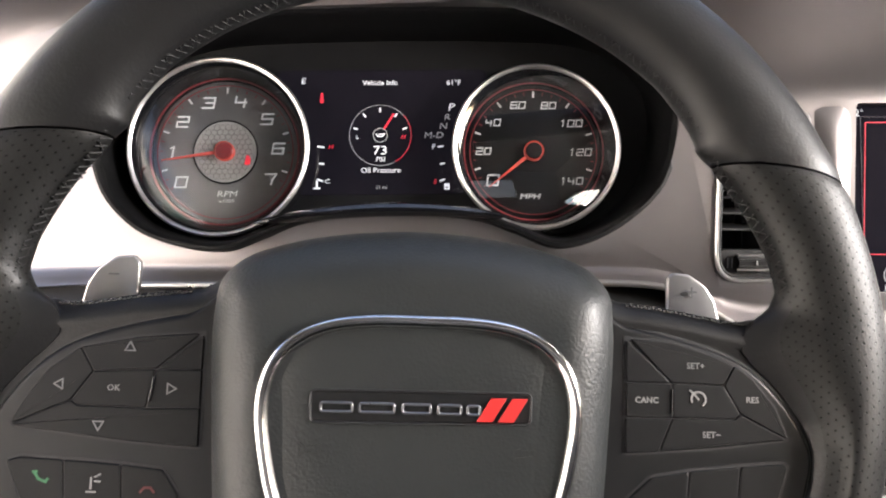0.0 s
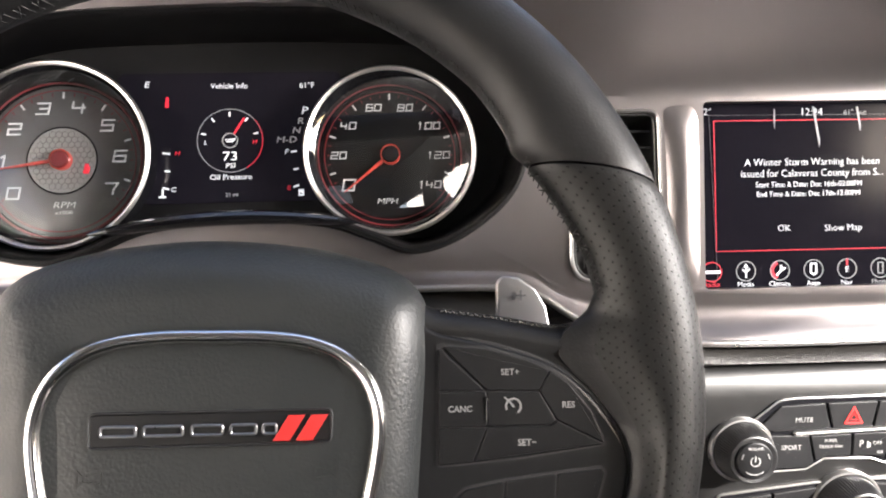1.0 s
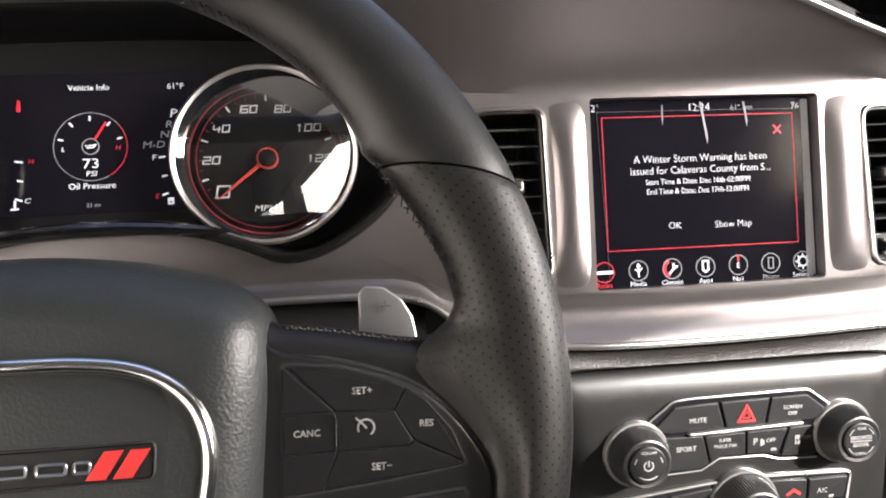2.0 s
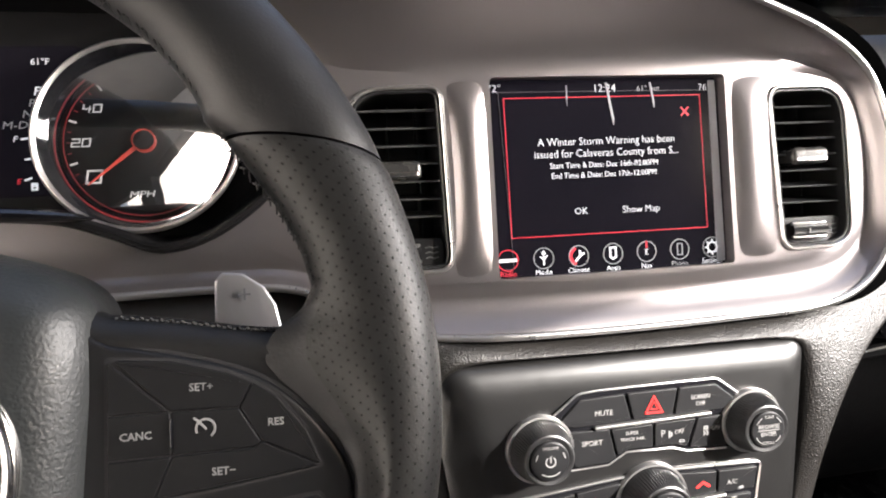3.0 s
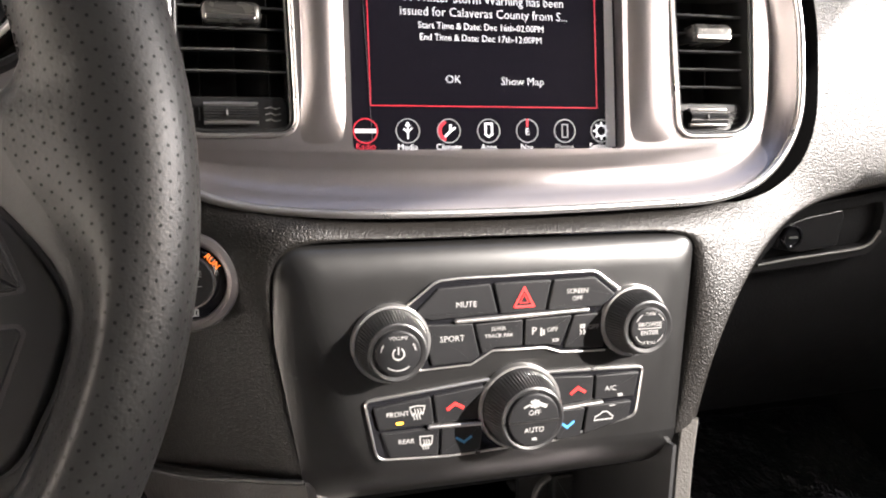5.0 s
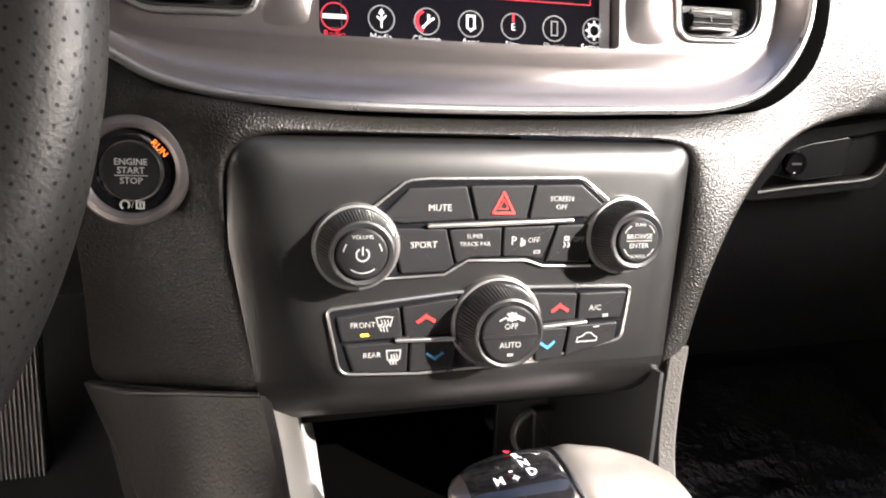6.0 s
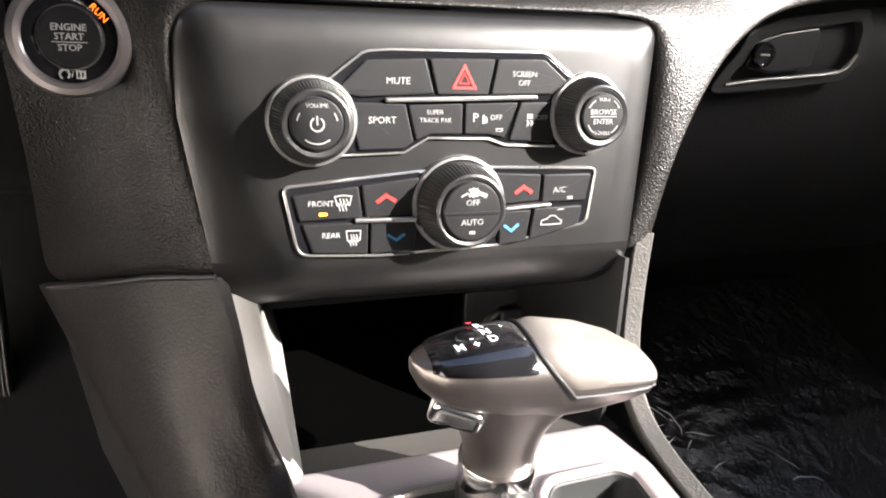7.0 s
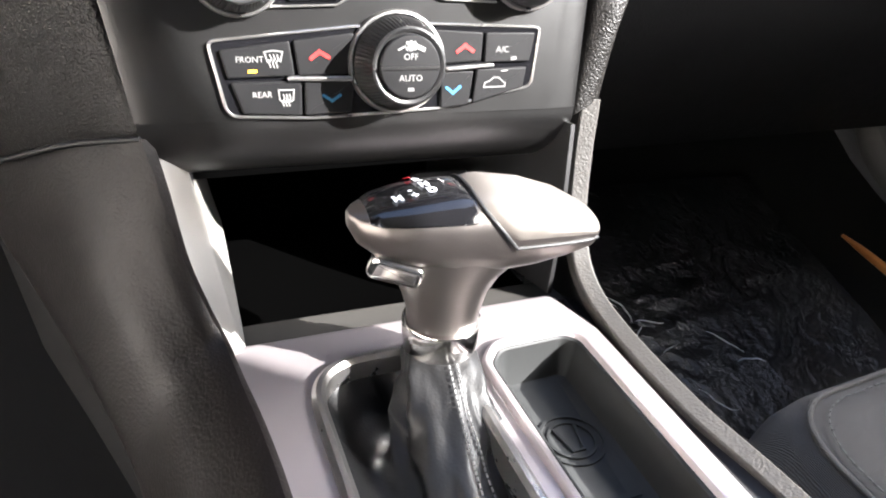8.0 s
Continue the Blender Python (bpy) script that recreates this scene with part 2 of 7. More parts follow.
def plate(outer, holes, z0, z1, bev=0.002):
    """A flat plate with holes and a rounded outer edge."""
    bm = bmesh.new()
    steps = [(0.0, z0)] + [(bev * (1 - math.cos(radians(a))), z1 - bev + bev * math.sin(radians(a))) for a in (0, 30, 60, 90)] + [(bev * 1.4, z1)]
    vs = rings(bm, [[(x, y, z) for x, y in inset(outer, d)] for d, z in steps], True)
    tops = [vs[-1]]
    for h in holes:
        steps = [(0.0, z0), (0.0, z1 - bev * 0.5), (-bev * 0.15, z1 - bev * 0.15), (-bev * 0.5, z1), (-bev * 0.8, z1)]
        tops.append(rings(bm, [[(x, y, z) for x, y in inset(h, d)] for d, z in steps], True)[-1])
    es = []
    for lp in tops:
        for i in range(len(lp)):
            es.append(bm.edges.get((lp[i - 1], lp[i])))
    bmesh.ops.triangle_fill(bm, use_beauty=True, use_dissolve=False, edges=es, normal=(0, 0, 1))
    return bm


def hoop(poly, w, z0, z1, bev=0.0005, bm=None):
    """A flat frame of width w along the inside of that outline."""
    bm = bm or bmesh.new()
    a = [(x, y, z0) for x, y in poly]
    b = [(x, y, z1 - bev) for x, y in poly]
    c = [(x, y, z1) for x, y in inset(poly, bev)]
    d = [(x, y, z1) for x, y in inset(poly, w - bev)]
    e = [(x, y, z1 - bev) for x, y in inset(poly, w)]
    f = [(x, y, z0) for x, y in inset(poly, w)]
    rings(bm, [a, b, c, d, e, f, a])
    bmesh.ops.remove_doubles(bm, verts=bm.verts, dist=1e-7)
    return bm


def lathe(profile, n=64, cx=0.0, cy=0.0, z=0.0, bm=None, ribs=0, deep=0.0, lo=0.0, hi=0.0, lid=True):
    """A turned body: (radius, height) from below to above; ribs cut grooves between the heights lo and hi."""
    bm = bm or bmesh.new()
    loops = []
    for r, h in profile:
        lp = []
        for i in range(n):
            rr = r - (deep if ribs and lo <= h <= hi and i % 2 else 0)
            a = 2 * math.pi * i / n
            lp.append((cx + rr * math.cos(a), cy + rr * math.sin(a), z + h))
        loops.append(lp)
    rings(bm, loops, True, lid and profile[0][0] > 1e-5, lid)
    return bm


def spline(pts, n=8, closed=False):
    """A smooth line through the points, n steps between two."""
    P = [Vector(p) for p in pts]
    k = len(P)
    out = []
    for i in range(k if closed else k - 1):
        p1, p2 = P[i], P[(i + 1) % k]
        p0 = P[i - 1] if (i or closed) else p1 * 2 - p2
        p3 = P[(i + 2) % k] if (closed or i + 2 < k) else p2 * 2 - p1
        for j in range(n):
            t = j / n
            out.append(0.5 * (2 * p1 + (p2 - p0) * t + (2 * p0 - 5 * p1 + 4 * p2 - p3) * t * t + (3 * p1 - p0 - 3 * p2 + p3) * t ** 3))
    if not closed:
        out.append(P[-1])
    return out


def tube(path, ra, rb=None, up=(0, 0, 1), n=12, closed=False, bm=None, caps=True):
    """A bar along a line: ra across, rb along up. ra and rb may be functions of the place from 0 to 1."""
    bm = bm or bmesh.new()
    rb = ra if rb is None else rb
    k, loops, up = len(path), [], Vector(up)
    for i, p in enumerate(path):
        p = Vector(p)
        a = Vector(path[i - 1]) if (i or closed) else p
        b = Vector(path[(i + 1) % k]) if (closed or i + 1 < k) else p
        d = (b - a).normalized()
        side = d.cross(up).normalized()
        top = side.cross(d)
        s = i / max(1, k - 1)
        wa, wb = (ra(s) if callable(ra) else ra), (rb(s) if callable(rb) else rb)
        loops.append([p + side * (wa * math.cos(2 * math.pi * j / n)) + top * (wb * math.sin(2 * math.pi * j / n)) for j in range(n)])
    if closed:
        loops.append(loops[0])
    rings(bm, loops, True, caps and not closed, caps and not closed)
    if closed:
        bmesh.ops.remove_doubles(bm, verts=bm.verts, dist=1e-7)
    return bm


def sheet(rows, thick=0.0, bm=None, uv=None):
    """A surface through rows of points, given a thickness on its far side."""
    bm = bm or bmesh.new()
    vs = [[bm.verts.new(p) for p in r] for r in rows]
    fs = []
    for a, b in zip(vs, vs[1:]):
        for i in range(len(a) - 1):
            fs.append(bm.faces.new((a[i], a[i + 1], b[i + 1], b[i])))
    if thick:
        bmesh.ops.recalc_face_normals(bm, faces=bm.faces)
        bmesh.ops.solidify(bm, geom=fs, thickness=thick)
    return bm


def smooth_sheet(rows, n=6, m=6, thick=0.0):
    """A smooth surface through a few rows of points."""
    across = [spline(r, n) for r in rows]
    cols = [spline([r[i] for r in across], m) for i in range(len(across[0]))]
    return sheet([[c[j] for c in cols] for j in range(len(cols[0]))], thick)


def lettering(text, size, x, y, z, mat, parent, turn=0.0, name="lettering", slant=0.0, wide=1.0, bold=0.0, label=""):
    """Flat raised characters in the built-in font, centred on (x, y)."""
    cu = bpy.data.curves.new(name, "FONT")
    cu.body, cu.size, cu.align_x, cu.align_y = text, size, "CENTER", "CENTER"
    cu.shear, cu.offset, cu.extrude, cu.resolution_u = slant, bold, 0.00008, 2
    tmp = bpy.data.objects.new(name, cu)
    scene.collection.objects.link(tmp)
    dg = bpy.context.evaluated_depsgraph_get()
    me = bpy.data.meshes.new_from_object(tmp.evaluated_get(dg))
    bpy.data.objects.remove(tmp)
    bpy.data.curves.remove(cu)
    me.transform(Matrix.Translation((x, y, z)) @ Matrix.Rotation(radians(turn), 4, "Z") @ Matrix.Diagonal((wide, 1, 1, 1)))
    me.materials.clear()
    me.materials.append(mat)
    ob = new(name, me)
    ob.parent = parent
    return tagged(ob, label)


def strokes(lines, w, z, mat, parent, name="symbol", label="", h=0.00025):
    """Thin printed lines: each a list of 2D points."""
    bm = bmesh.new()
    for ln in lines:
        for k, (a, b) in enumerate(zip(ln, ln[1:])):
            a, b = Vector(a), Vector(b)
            d = (b - a)
            if d.length < 1e-7:
                continue
            d.normalize()
            n = Vector((-d.y, d.x)) * (w / 2)
            a2, b2 = a - d * (w / 2), b + d * (w / 2)
            slab([tuple(a2 - n), tuple(b2 - n), tuple(b2 + n), tuple(a2 + n)], z - 0.0001, z + h + 0.00003 * (k % 2), 0, bm)
    return part(name, bm, mat, parent, label)


def arc2(cx, cy, r, a0, a1, n=16):
    return [(cx + r * math.cos(radians(a0 + (a1 - a0) * i / n)), cy + r * math.sin(radians(a0 + (a1 - a0) * i / n))) for i in range(n + 1)]


def carve(ob, cutters):
    """Cuts the cutters out of ob and throws them away."""
    for c in cutters:
        md = ob.modifiers.new("cut", "BOOLEAN")
        md.operation, md.object, md.solver = "DIFFERENCE", c, "EXACT"
    bpy.context.view_layer.update()
    dg = bpy.context.evaluated_depsgraph_get()
    me = bpy.data.meshes.new_from_object(ob.evaluated_get(dg))
    ob.modifiers.clear()
    old = ob.data
    ob.data = me
    bpy.data.meshes.remove(old)
    me.shade_smooth()
    me.set_sharp_from_angle(angle=radians(30))
    for c in cutters:
        cm = c.data
        bpy.data.objects.remove(c)
        bpy.data.meshes.remove(cm)
    return ob


WHEEL = basis((-0.0026, 0.2876, 0.7114), 22.3, 3.0, -3.0)
CLUSTER = basis((-0.0315, 0.5260, 0.7958), 22.3, 1.0)
STACK = basis((0.3848, 0.4800, 0.7442), 16.3, -0.8)
PANEL = basis((0.3643, 0.4082, 0.5707), 9.9, -0.6, -0.6) @ Matrix.Diagonal((1.01, 1.01, 1.0, 1.0))
START = basis((0.1925, 0.4310, 0.6240), 12, -6.0)


# ---- cabin shell ----
def block(name, lo, hi, mat, bev=0.008, label="", category="", kind="structure", parent=None):
    bm = bmesh.new()
    bmesh.ops.create_cube(bm, size=1)
    for v in bm.verts:
        v.co = [lo[i] + (v.co[i] + 0.5) * (hi[i] - lo[i]) for i in range(3)]
    if bev:
        bmesh.ops.bevel(bm, geom=bm.edges[:], offset=bev, segments=3, affect="EDGES")
    ob = part(name, bm, mat, parent)
    return tagged(ob, label, category, kind=kind) if parent is None else ob


ASPHALT = material("pale_concrete", (0.40, 0.38, 0.36), 0.9, bump=0.5, grain=60, patch=0.5, vary=0.2)
bm = bmesh.new()
bmesh.ops.create_grid(bm, x_segments=8, y_segments=8, size=400)
for v in bm.verts:
    v.co.z = -0.32
tagged(part("ground", bm, ASPHALT), "pale concrete ground outside the car", "ground", kind="structure")

# Unseen wall, added; its pale face is what the speedometer lens reflects.
STUCCO = material("pale_stucco", (0.66, 0.64, 0.61), 0.9, bump=0.3, grain=80, patch=0.6)
block("wall_far", (-4.3, -9.0, -0.32), (-4.0, 7.0, 3.2), STUCCO, 0.02, "unseen pale wall added as the bright outside for reflections", "wall")
tagged(part("floor", smooth_sheet([[(x, y, z) for y, z in ((-1.3, 0.14), (-0.2, 0.14), (0.25, 0.15), (0.50, 0.21), (0.78, 0.33), (0.98, 0.62))] for x in (-0.55, 0.1, 0.7, 1.18)], 5, 3, 0.02), CARPET), "black carpeted car floor rising to the toe board", "floor", kind="structure")
tagged(part("firewall", smooth_sheet([[(x, 0.98, 0.55), (x, 1.0, 0.7), (x, 1.02, 0.86)] for x in (-0.55, 0.3, 1.18)], 3, 3, 0.02), CARPET), "black padded bulkhead behind the dashboard", "wall", kind="structure")

ROOF_Z = 1.38
tagged(part("ceiling", smooth_sheet([[(x, y, ROOF_Z + 0.03 * math.cos((x - 0.32) * 1.6) - 0.06 * max(0, y) ** 2) for y in (-1.3, -0.6, 0.0, 0.22)] for x in (-0.55, -0.1, 0.32, 0.75, 1.19)], 4, 4, 0.03), LINER), "grey cloth headliner of the car roof", "ceiling", kind="structure")
def side_plate(name, yz, x0, x1, mat, parent):
    """An upright plate across the car's side, of an outline in y and z."""
    ob = part(name, slab([(y, z) for y, z in yz], 0, x1 - x0, 0.006), mat, parent)
    ob.matrix_local = Matrix(((0, 0, 1, x0), (1, 0, 0, 0), (0, 1, 0, 0), (0, 0, 0, 1)))
    return ob


# The sill's raised front is added to keep sun off the glove box.
SILL = [(-1.3, 0.10), (1.0, 0.10), (1.0, 0.80), (0.26, 0.855), (0.02, 1.05), (-0.06, 1.035), (-0.10, 0.83), (-1.3, 0.83)]
# Unseen passenger rail; its notches and pillar are added to shape sun patches.
RAIL_P = [(-1.3, 1.10), (-0.70, 1.105), (-0.68, 1.13), (-0.66, 1.30), (-0.63, 1.325), (-0.49, 1.330), (-0.475, 1.31), (-0.47, 1.105), (-0.438, 1.105), (-0.434, 1.140), (-0.428, 1.150), (-0.386, 1.148), (-0.385, 1.205), (-0.393, 1.235), (-0.395, 1.366), (-0.30, 1.309), (-0.146, 1.206), (0.0, 1.208), (0.06, 1.203), (0.16, 1.13), (0.30, 1.03), (0.80, 0.96), (0.80, 1.02), (0.72, 1.06), (0.22, 1.36), (0.2, 1.42), (-1.3, 1.42)]
# Unseen driver rail, its edge fitted to the speedometer lens reflection.
RAIL = [(-1.3, 1.05), (-0.60, 1.05), (-0.40, 1.105), (-0.13, 1.195), (0.10, 1.21), (0.36, 1.215), (0.36, 1.30), (0.2, 1.42), (-1.3, 1.42)]
door = thing("door_1", "black vinyl passenger door, its unseen window opening shaped to cut the sun", "car door", kind="structure")
side_plate("door_panel", SILL, 1.17, 1.23, DOORSKIN, door)
side_plate("light_shaping_rail", RAIL_P, 1.172, 1.228, LINER, door)
# Unseen panel added to block the sun behind the front window.
side_plate("sun_block_panel", [(-1.3, 0.82), (-0.43, 0.82), (-0.43, 1.11), (-1.3, 1.11)], 1.175, 1.225, LINER, door)
frame_l = thing("door_2", "grey driver door frame with its door standing open", "door frame", kind="structure")
side_plate("door_sill", [(-1.3, 0.05), (1.0, 0.05), (1.0, 0.22), (-1.3, 0.22)], -0.60, -0.54, DOORSKIN, frame_l)
side_plate("cowl_side", [(0.55, 0.2), (1.0, 0.2), (1.0, 0.86), (0.62, 0.86)], -0.60, -0.54, DOORSKIN, frame_l)
side_plate("light_shaping_rail", RAIL, -0.61, -0.54, LINER, frame_l)
side_plate("door_pillar", [(-0.75, 0.2), (-0.55, 0.2), (-0.50, 1.12), (-0.66, 1.10)], -0.60, -0.54, LINER, frame_l)
for x, dr in ((1.20, door), (-0.57, frame_l)):
    part("windscreen_pillar", tube([(x, 1.0, 0.84), (x, 0.70, 1.08), (x, 0.22, 1.38)], 0.045, 0.035), LINER, dr)
REAR = Matrix(((1, 0, 0, 0), (0, 0, -1, -1.30), (0, 1, 0, 0), (0, 0, 0, 1)))
# Unseen rear opening, added so that the silver trim reflects sky.
REAR_OPENING = rounded([(-0.10, 1.10), (0.74, 1.10), (0.68, 1.30), (-0.04, 1.30)], 0.03, 6)
rear = tagged(part("wall_rear", plate([(-0.6, 0.1), (1.23, 0.1), (1.23, 1.43), (-0.6, 1.43)], [REAR_OPENING], 0.0, 0.06, 0.004), DOORSKIN), "black rear wall of the cabin round the back window", "wall", kind="structure")
rear.matrix_world = REAR
# The tint is added to dim this opening's patch in the speedometer lens.
rear_pane = tagged(part("window_3", slab(inset(REAR_OPENING, -0.004), 0.028, 0.032), TINTED), "unseen rear window, tinted to dim its reflection in the dial", "car window", kind="structure")
rear_pane.matrix_world = REAR
rear_pane.visible_shadow = False
bm = sheet([[(x, 1.02, 0.865), (x, 0.72, 1.06), (x, 0.22, 1.37)] for x in (-0.55, 0.32, 1.17)], 0.004)
wind = tagged(part("window_1", bm, GLASS), "large clear raked windscreen", "windscreen", kind="structure")
wind.visible_shadow = False
pane = part("window_2", slab([(-0.43, 0.80), (0.30, 0.80), (0.30, 1.02), (-0.20, 1.30), (-0.43, 1.20)], 0.0, 0.004), GLASS)
pane.matrix_world = Matrix(((0, 0, 1, 1.198), (1, 0, 0, 0), (0, 1, 0, 0), (0, 0, 0, 1)))
tagged(pane, "clear raised side window in the passenger door", "car window", kind="structure")
pane.visible_shadow = False

# passenger door details: a curved pocket moulding and an amber strip
pk = thing("door_pocket", "black moulded map pocket rim on the passenger door", "door pocket")
part("pocket_rim", tube(spline([(1.165, 0.70, 0.60), (1.14, 0.72, 0.45), (1.12, 0.66, 0.34), (1.11, 0.50, 0.29), (1.11, 0.30, 0.27)], 8), 0.016, 0.022, n=12), TRIM, pk)
am = thing("door_marker", "narrow amber marker strip low beside the passenger footwell", "reflector")
part("reflector_strip", tube([(1.0, 0.578, 0.2725), (1.0, 0.55, 0.269), (0.998, 0.47, 0.258)], lambda s: 0.002 + 0.004 * s, lambda s: 0.002 + 0.005 * s, n=10), ORANGE, am)


# ---- dashboard ----
dash = thing("dashboard", "moulded dashboard with satin silver trim and black grained padding", "dashboard")


def st(u, v, n=0.0):
    return STACK @ Vector((u, v, n))


def pa(u, v, n=0.0):
    return PANEL @ Vector((u, v, n))


FLOOR_N = 0.011
EDGE = [  # trim outline (across, up, out) and the flat field inside it
    ((-0.84, -0.057, 0.018), (-0.82, -0.036)), ((-0.60, -0.057, 0.020), (-0.60, -0.040)), ((-0.40, -0.056, 0.020), (-0.40, -0.040)),
    ((-0.27, -0.055, 0.020), (-0.27, -0.040)), ((-0.225, -0.060, 0.020), (-0.228, -0.043)), ((-0.200, -0.075, 0.021), (-0.207, -0.056)),
    ((-0.172, -0.089, 0.022), (-0.175, -0.064)), ((-0.12, -0.0965, 0.022), (-0.12, -0.067)), ((-0.03, -0.0985, 0.022), (-0.03, -0.068)),
    ((0.07, -0.0968, 0.022), (0.07, -0.068)), ((0.126, -0.0935, 0.022), (0.115, -0.066)), ((0.160, -0.0790, 0.022), (0.147, -0.060)),
    ((0.1815, -0.0480, 0.022), (0.166, -0.040)), ((0.1850, -0.0080, 0.022), (0.170, 0.0)), ((0.1815, 0.0300, 0.022), (0.167, 0.036)),
    ((0.1680, 0.0665, 0.022), (0.154, 0.058)), ((0.137, 0.0925, 0.023), (0.128, 0.067)), ((0.085, 0.112, 0.028), (0.082, 0.071)),
    ((0.02, 0.134, 0.034), (0.02, 0.073)), ((-0.07, 0.152, 0.040), (-0.07, 0.0725)), ((-0.17, 0.160, 0.046), (-0.165, 0.0725)),
    ((-0.26, 0.176, 0.050), (-0.228, 0.084)), ((-0.42, 0.192, 0.054), (-0.42, 0.146)), ((-0.60, 0.184, 0.052), (-0.60, 0.136)),
    ((-0.76, 0.14, 0.040), (-0.74, 0.085)), ((-0.84, 0.03, 0.025), (-0.82, 0.0))]
EYE_SIDE = Vector((-0.29, -0.022, 0.476))
for k, out_by in ((16, 0.010), (17, 0.022), (18, 0.034), (19, 0.040), (20, 0.042), (21, 0.042), (22, 0.036), (23, 0.030), (24, 0.012)):
    e = Vector(EDGE[k][0])
    EDGE[k] = (tuple(EYE_SIDE + (e - EYE_SIDE) * ((0.476 - e.z - out_by) / (0.476 - e.z))), EDGE[k][1])
outer = spline([e[0] for e in EDGE], 6, True)
inner = spline([(*e[1], FLOOR_N) for e in EDGE], 6, True)
loops = []
for s, lift in ((-0.02, -0.02), (0.0, -0.003), (0.04, 0.0), (0.14, -0.0004), (0.3, -0.003), (0.5, -0.006), (0.7, -0.0055), (0.86, -0.0032), (1.0, 0.0)):
    loops.append([o.lerp(i, s) + Vector((0, 0, lift * (1 if s < 0.1 else (o.z - FLOOR_N) / 0.012 if o.z < 0.03 else 1.6))) for o, i in zip(outer, inner)])
back = [Vector((p.x, p.y, -0.012)) for p in loops[0]]
bm = bmesh.new()
rings(bm, [back] + loops, True, True, True)
trim = part("silver_trim", bm, SILVER, dash, "satin silver sweeping trim panel")
trim.matrix_local = STACK
for x0, x1 in ((-0.1290, -0.1042), (0.0672, 0.0990)):
    rows = []
    for i in range(13):
        v = -0.0672 + 0.1415 * i / 12
        lift = 0.0046 * (1 - (abs(i - 6) / 6) ** 3) + 0.0009 - 0.0030 * (abs(i - 6) / 6) ** 6
        flare = 0.007 * (abs(i - 6) / 6) ** 3
        fl, fr = (flare, 0.0) if x0 < 0 else (0.0, flare * 0.6)
        rows.append([(x0 - fl + (x1 - x0 + fl + fr) * j / 10, v, FLOOR_N - 0.0008 + lift * math.sin(math.pi * j / 10) ** 0.8) for j in range(11)])
    pl = part("trim_pillar", sheet(rows), SILVER, dash, "rounded silver pillar")
    pl.matrix_local = STACK

GOGGLE = [(0.2055, 0.006), (0.1976, -0.0366), (0.1800, -0.0620), (0.1461, -0.0845), (0.1148, -0.0913), (0.0850, -0.0800), (0.050, -0.0690), (-0.0134, -0.0655),
          (-0.070, -0.0705), (-0.103, -0.0825), (-0.131, -0.0914), (-0.1682, -0.0862), (-0.1974, -0.0714), (-0.219, -0.0419), (-0.226, 0.01), (-0.205, 0.055),
          (-0.15, 0.080), (-0.05, 0.086), (0.07, 0.086), (0.15, 0.078), (0.195, 0.045)]


def goggle(n, grow=0.0):
    """The cluster's opening at the height n above the dials."""
    f = 1 - n / 0.575
    p = [(0.03 + (q.x - 0.03) * f, -0.138 + (q.y + 0.138) * f) for q in spline([(x, y, 0) for x, y in GOGGLE], 5, True)]
    return inset(p, -grow) if grow else p


def cutter(poly, z0, z1, m):
    ob = part("cutter", slab(poly, z0, z1), DARK)
    ob.matrix_world = m
    return ob


VENT_L = rounded([(-0.1975, -0.0555, 0.020), (-0.1305, -0.0545), (-0.1325, 0.0635, 0.011), (-0.1945, 0.0635, 0.026)], 0.012, 8)
VENT_R = rounded([(0.1015, -0.0562), (0.1600, -0.0552, 0.022), (0.1590, 0.0598, 0.026), (0.0955, 0.0590, 0.012)], 0.012, 8)
GLASS_OUT = rounded([(-0.1025, -0.0622), (0.0655, -0.0622), (0.0650, 0.0682), (-0.1018, 0.0682)], 0.004, 4)
carve(trim, [cutter(inset(VENT_L, 0.0015), -0.1, 0.1, STACK), cutter(inset(VENT_R, 0.0015), -0.1, 0.1, STACK), cutter(inset(GLASS_OUT, 0.0003), -0.1, 0.1, STACK), cutter(goggle(0.036), -0.1, 0.16, CLUSTER)])
k = len(outer)
a0, a1 = 6 * 1, 6 * 20
bead = part("trim_edge", tube([p + Vector((0, 0, 0.0005)) for p in outer[a0:a1]], 0.0024, 0.0022, (0, 0, 1), 12), BRIGHT, dash, "bright metal edge bead")
bead.matrix_local = STACK
# Black strip added for the shade in the gap between trim and padding.
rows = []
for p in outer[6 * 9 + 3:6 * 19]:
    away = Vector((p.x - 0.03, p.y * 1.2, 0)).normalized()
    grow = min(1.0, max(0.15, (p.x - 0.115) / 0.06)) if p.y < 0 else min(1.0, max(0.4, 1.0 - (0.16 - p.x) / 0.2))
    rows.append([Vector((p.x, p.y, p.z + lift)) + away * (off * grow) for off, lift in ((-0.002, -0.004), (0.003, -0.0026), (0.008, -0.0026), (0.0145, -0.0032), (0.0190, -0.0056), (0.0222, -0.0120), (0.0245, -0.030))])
gap_strip = part("trim_gap_shade", sheet(rows), SHADE_BLACK, dash, "black strip painting the shade of the trim gap", 60)
gap_strip.matrix_local = STACK

# grained padding round the control panel and on to the passenger side, one moulding
def subdivided(name, verts, faces, mat, parent, label, levels=3):
    me = bpy.data.meshes.new(name)
    me.from_pydata([tuple(v) for v in verts], [], faces)
    bm = bmesh.new()
    bm.from_mesh(me)
    bpy.data.meshes.remove(me)
    ob = part(name, bm, mat, parent, label, 80)
    md = ob.modifiers.new("round", "SUBSURF")
    md.levels = md.render_levels = levels
    return ob


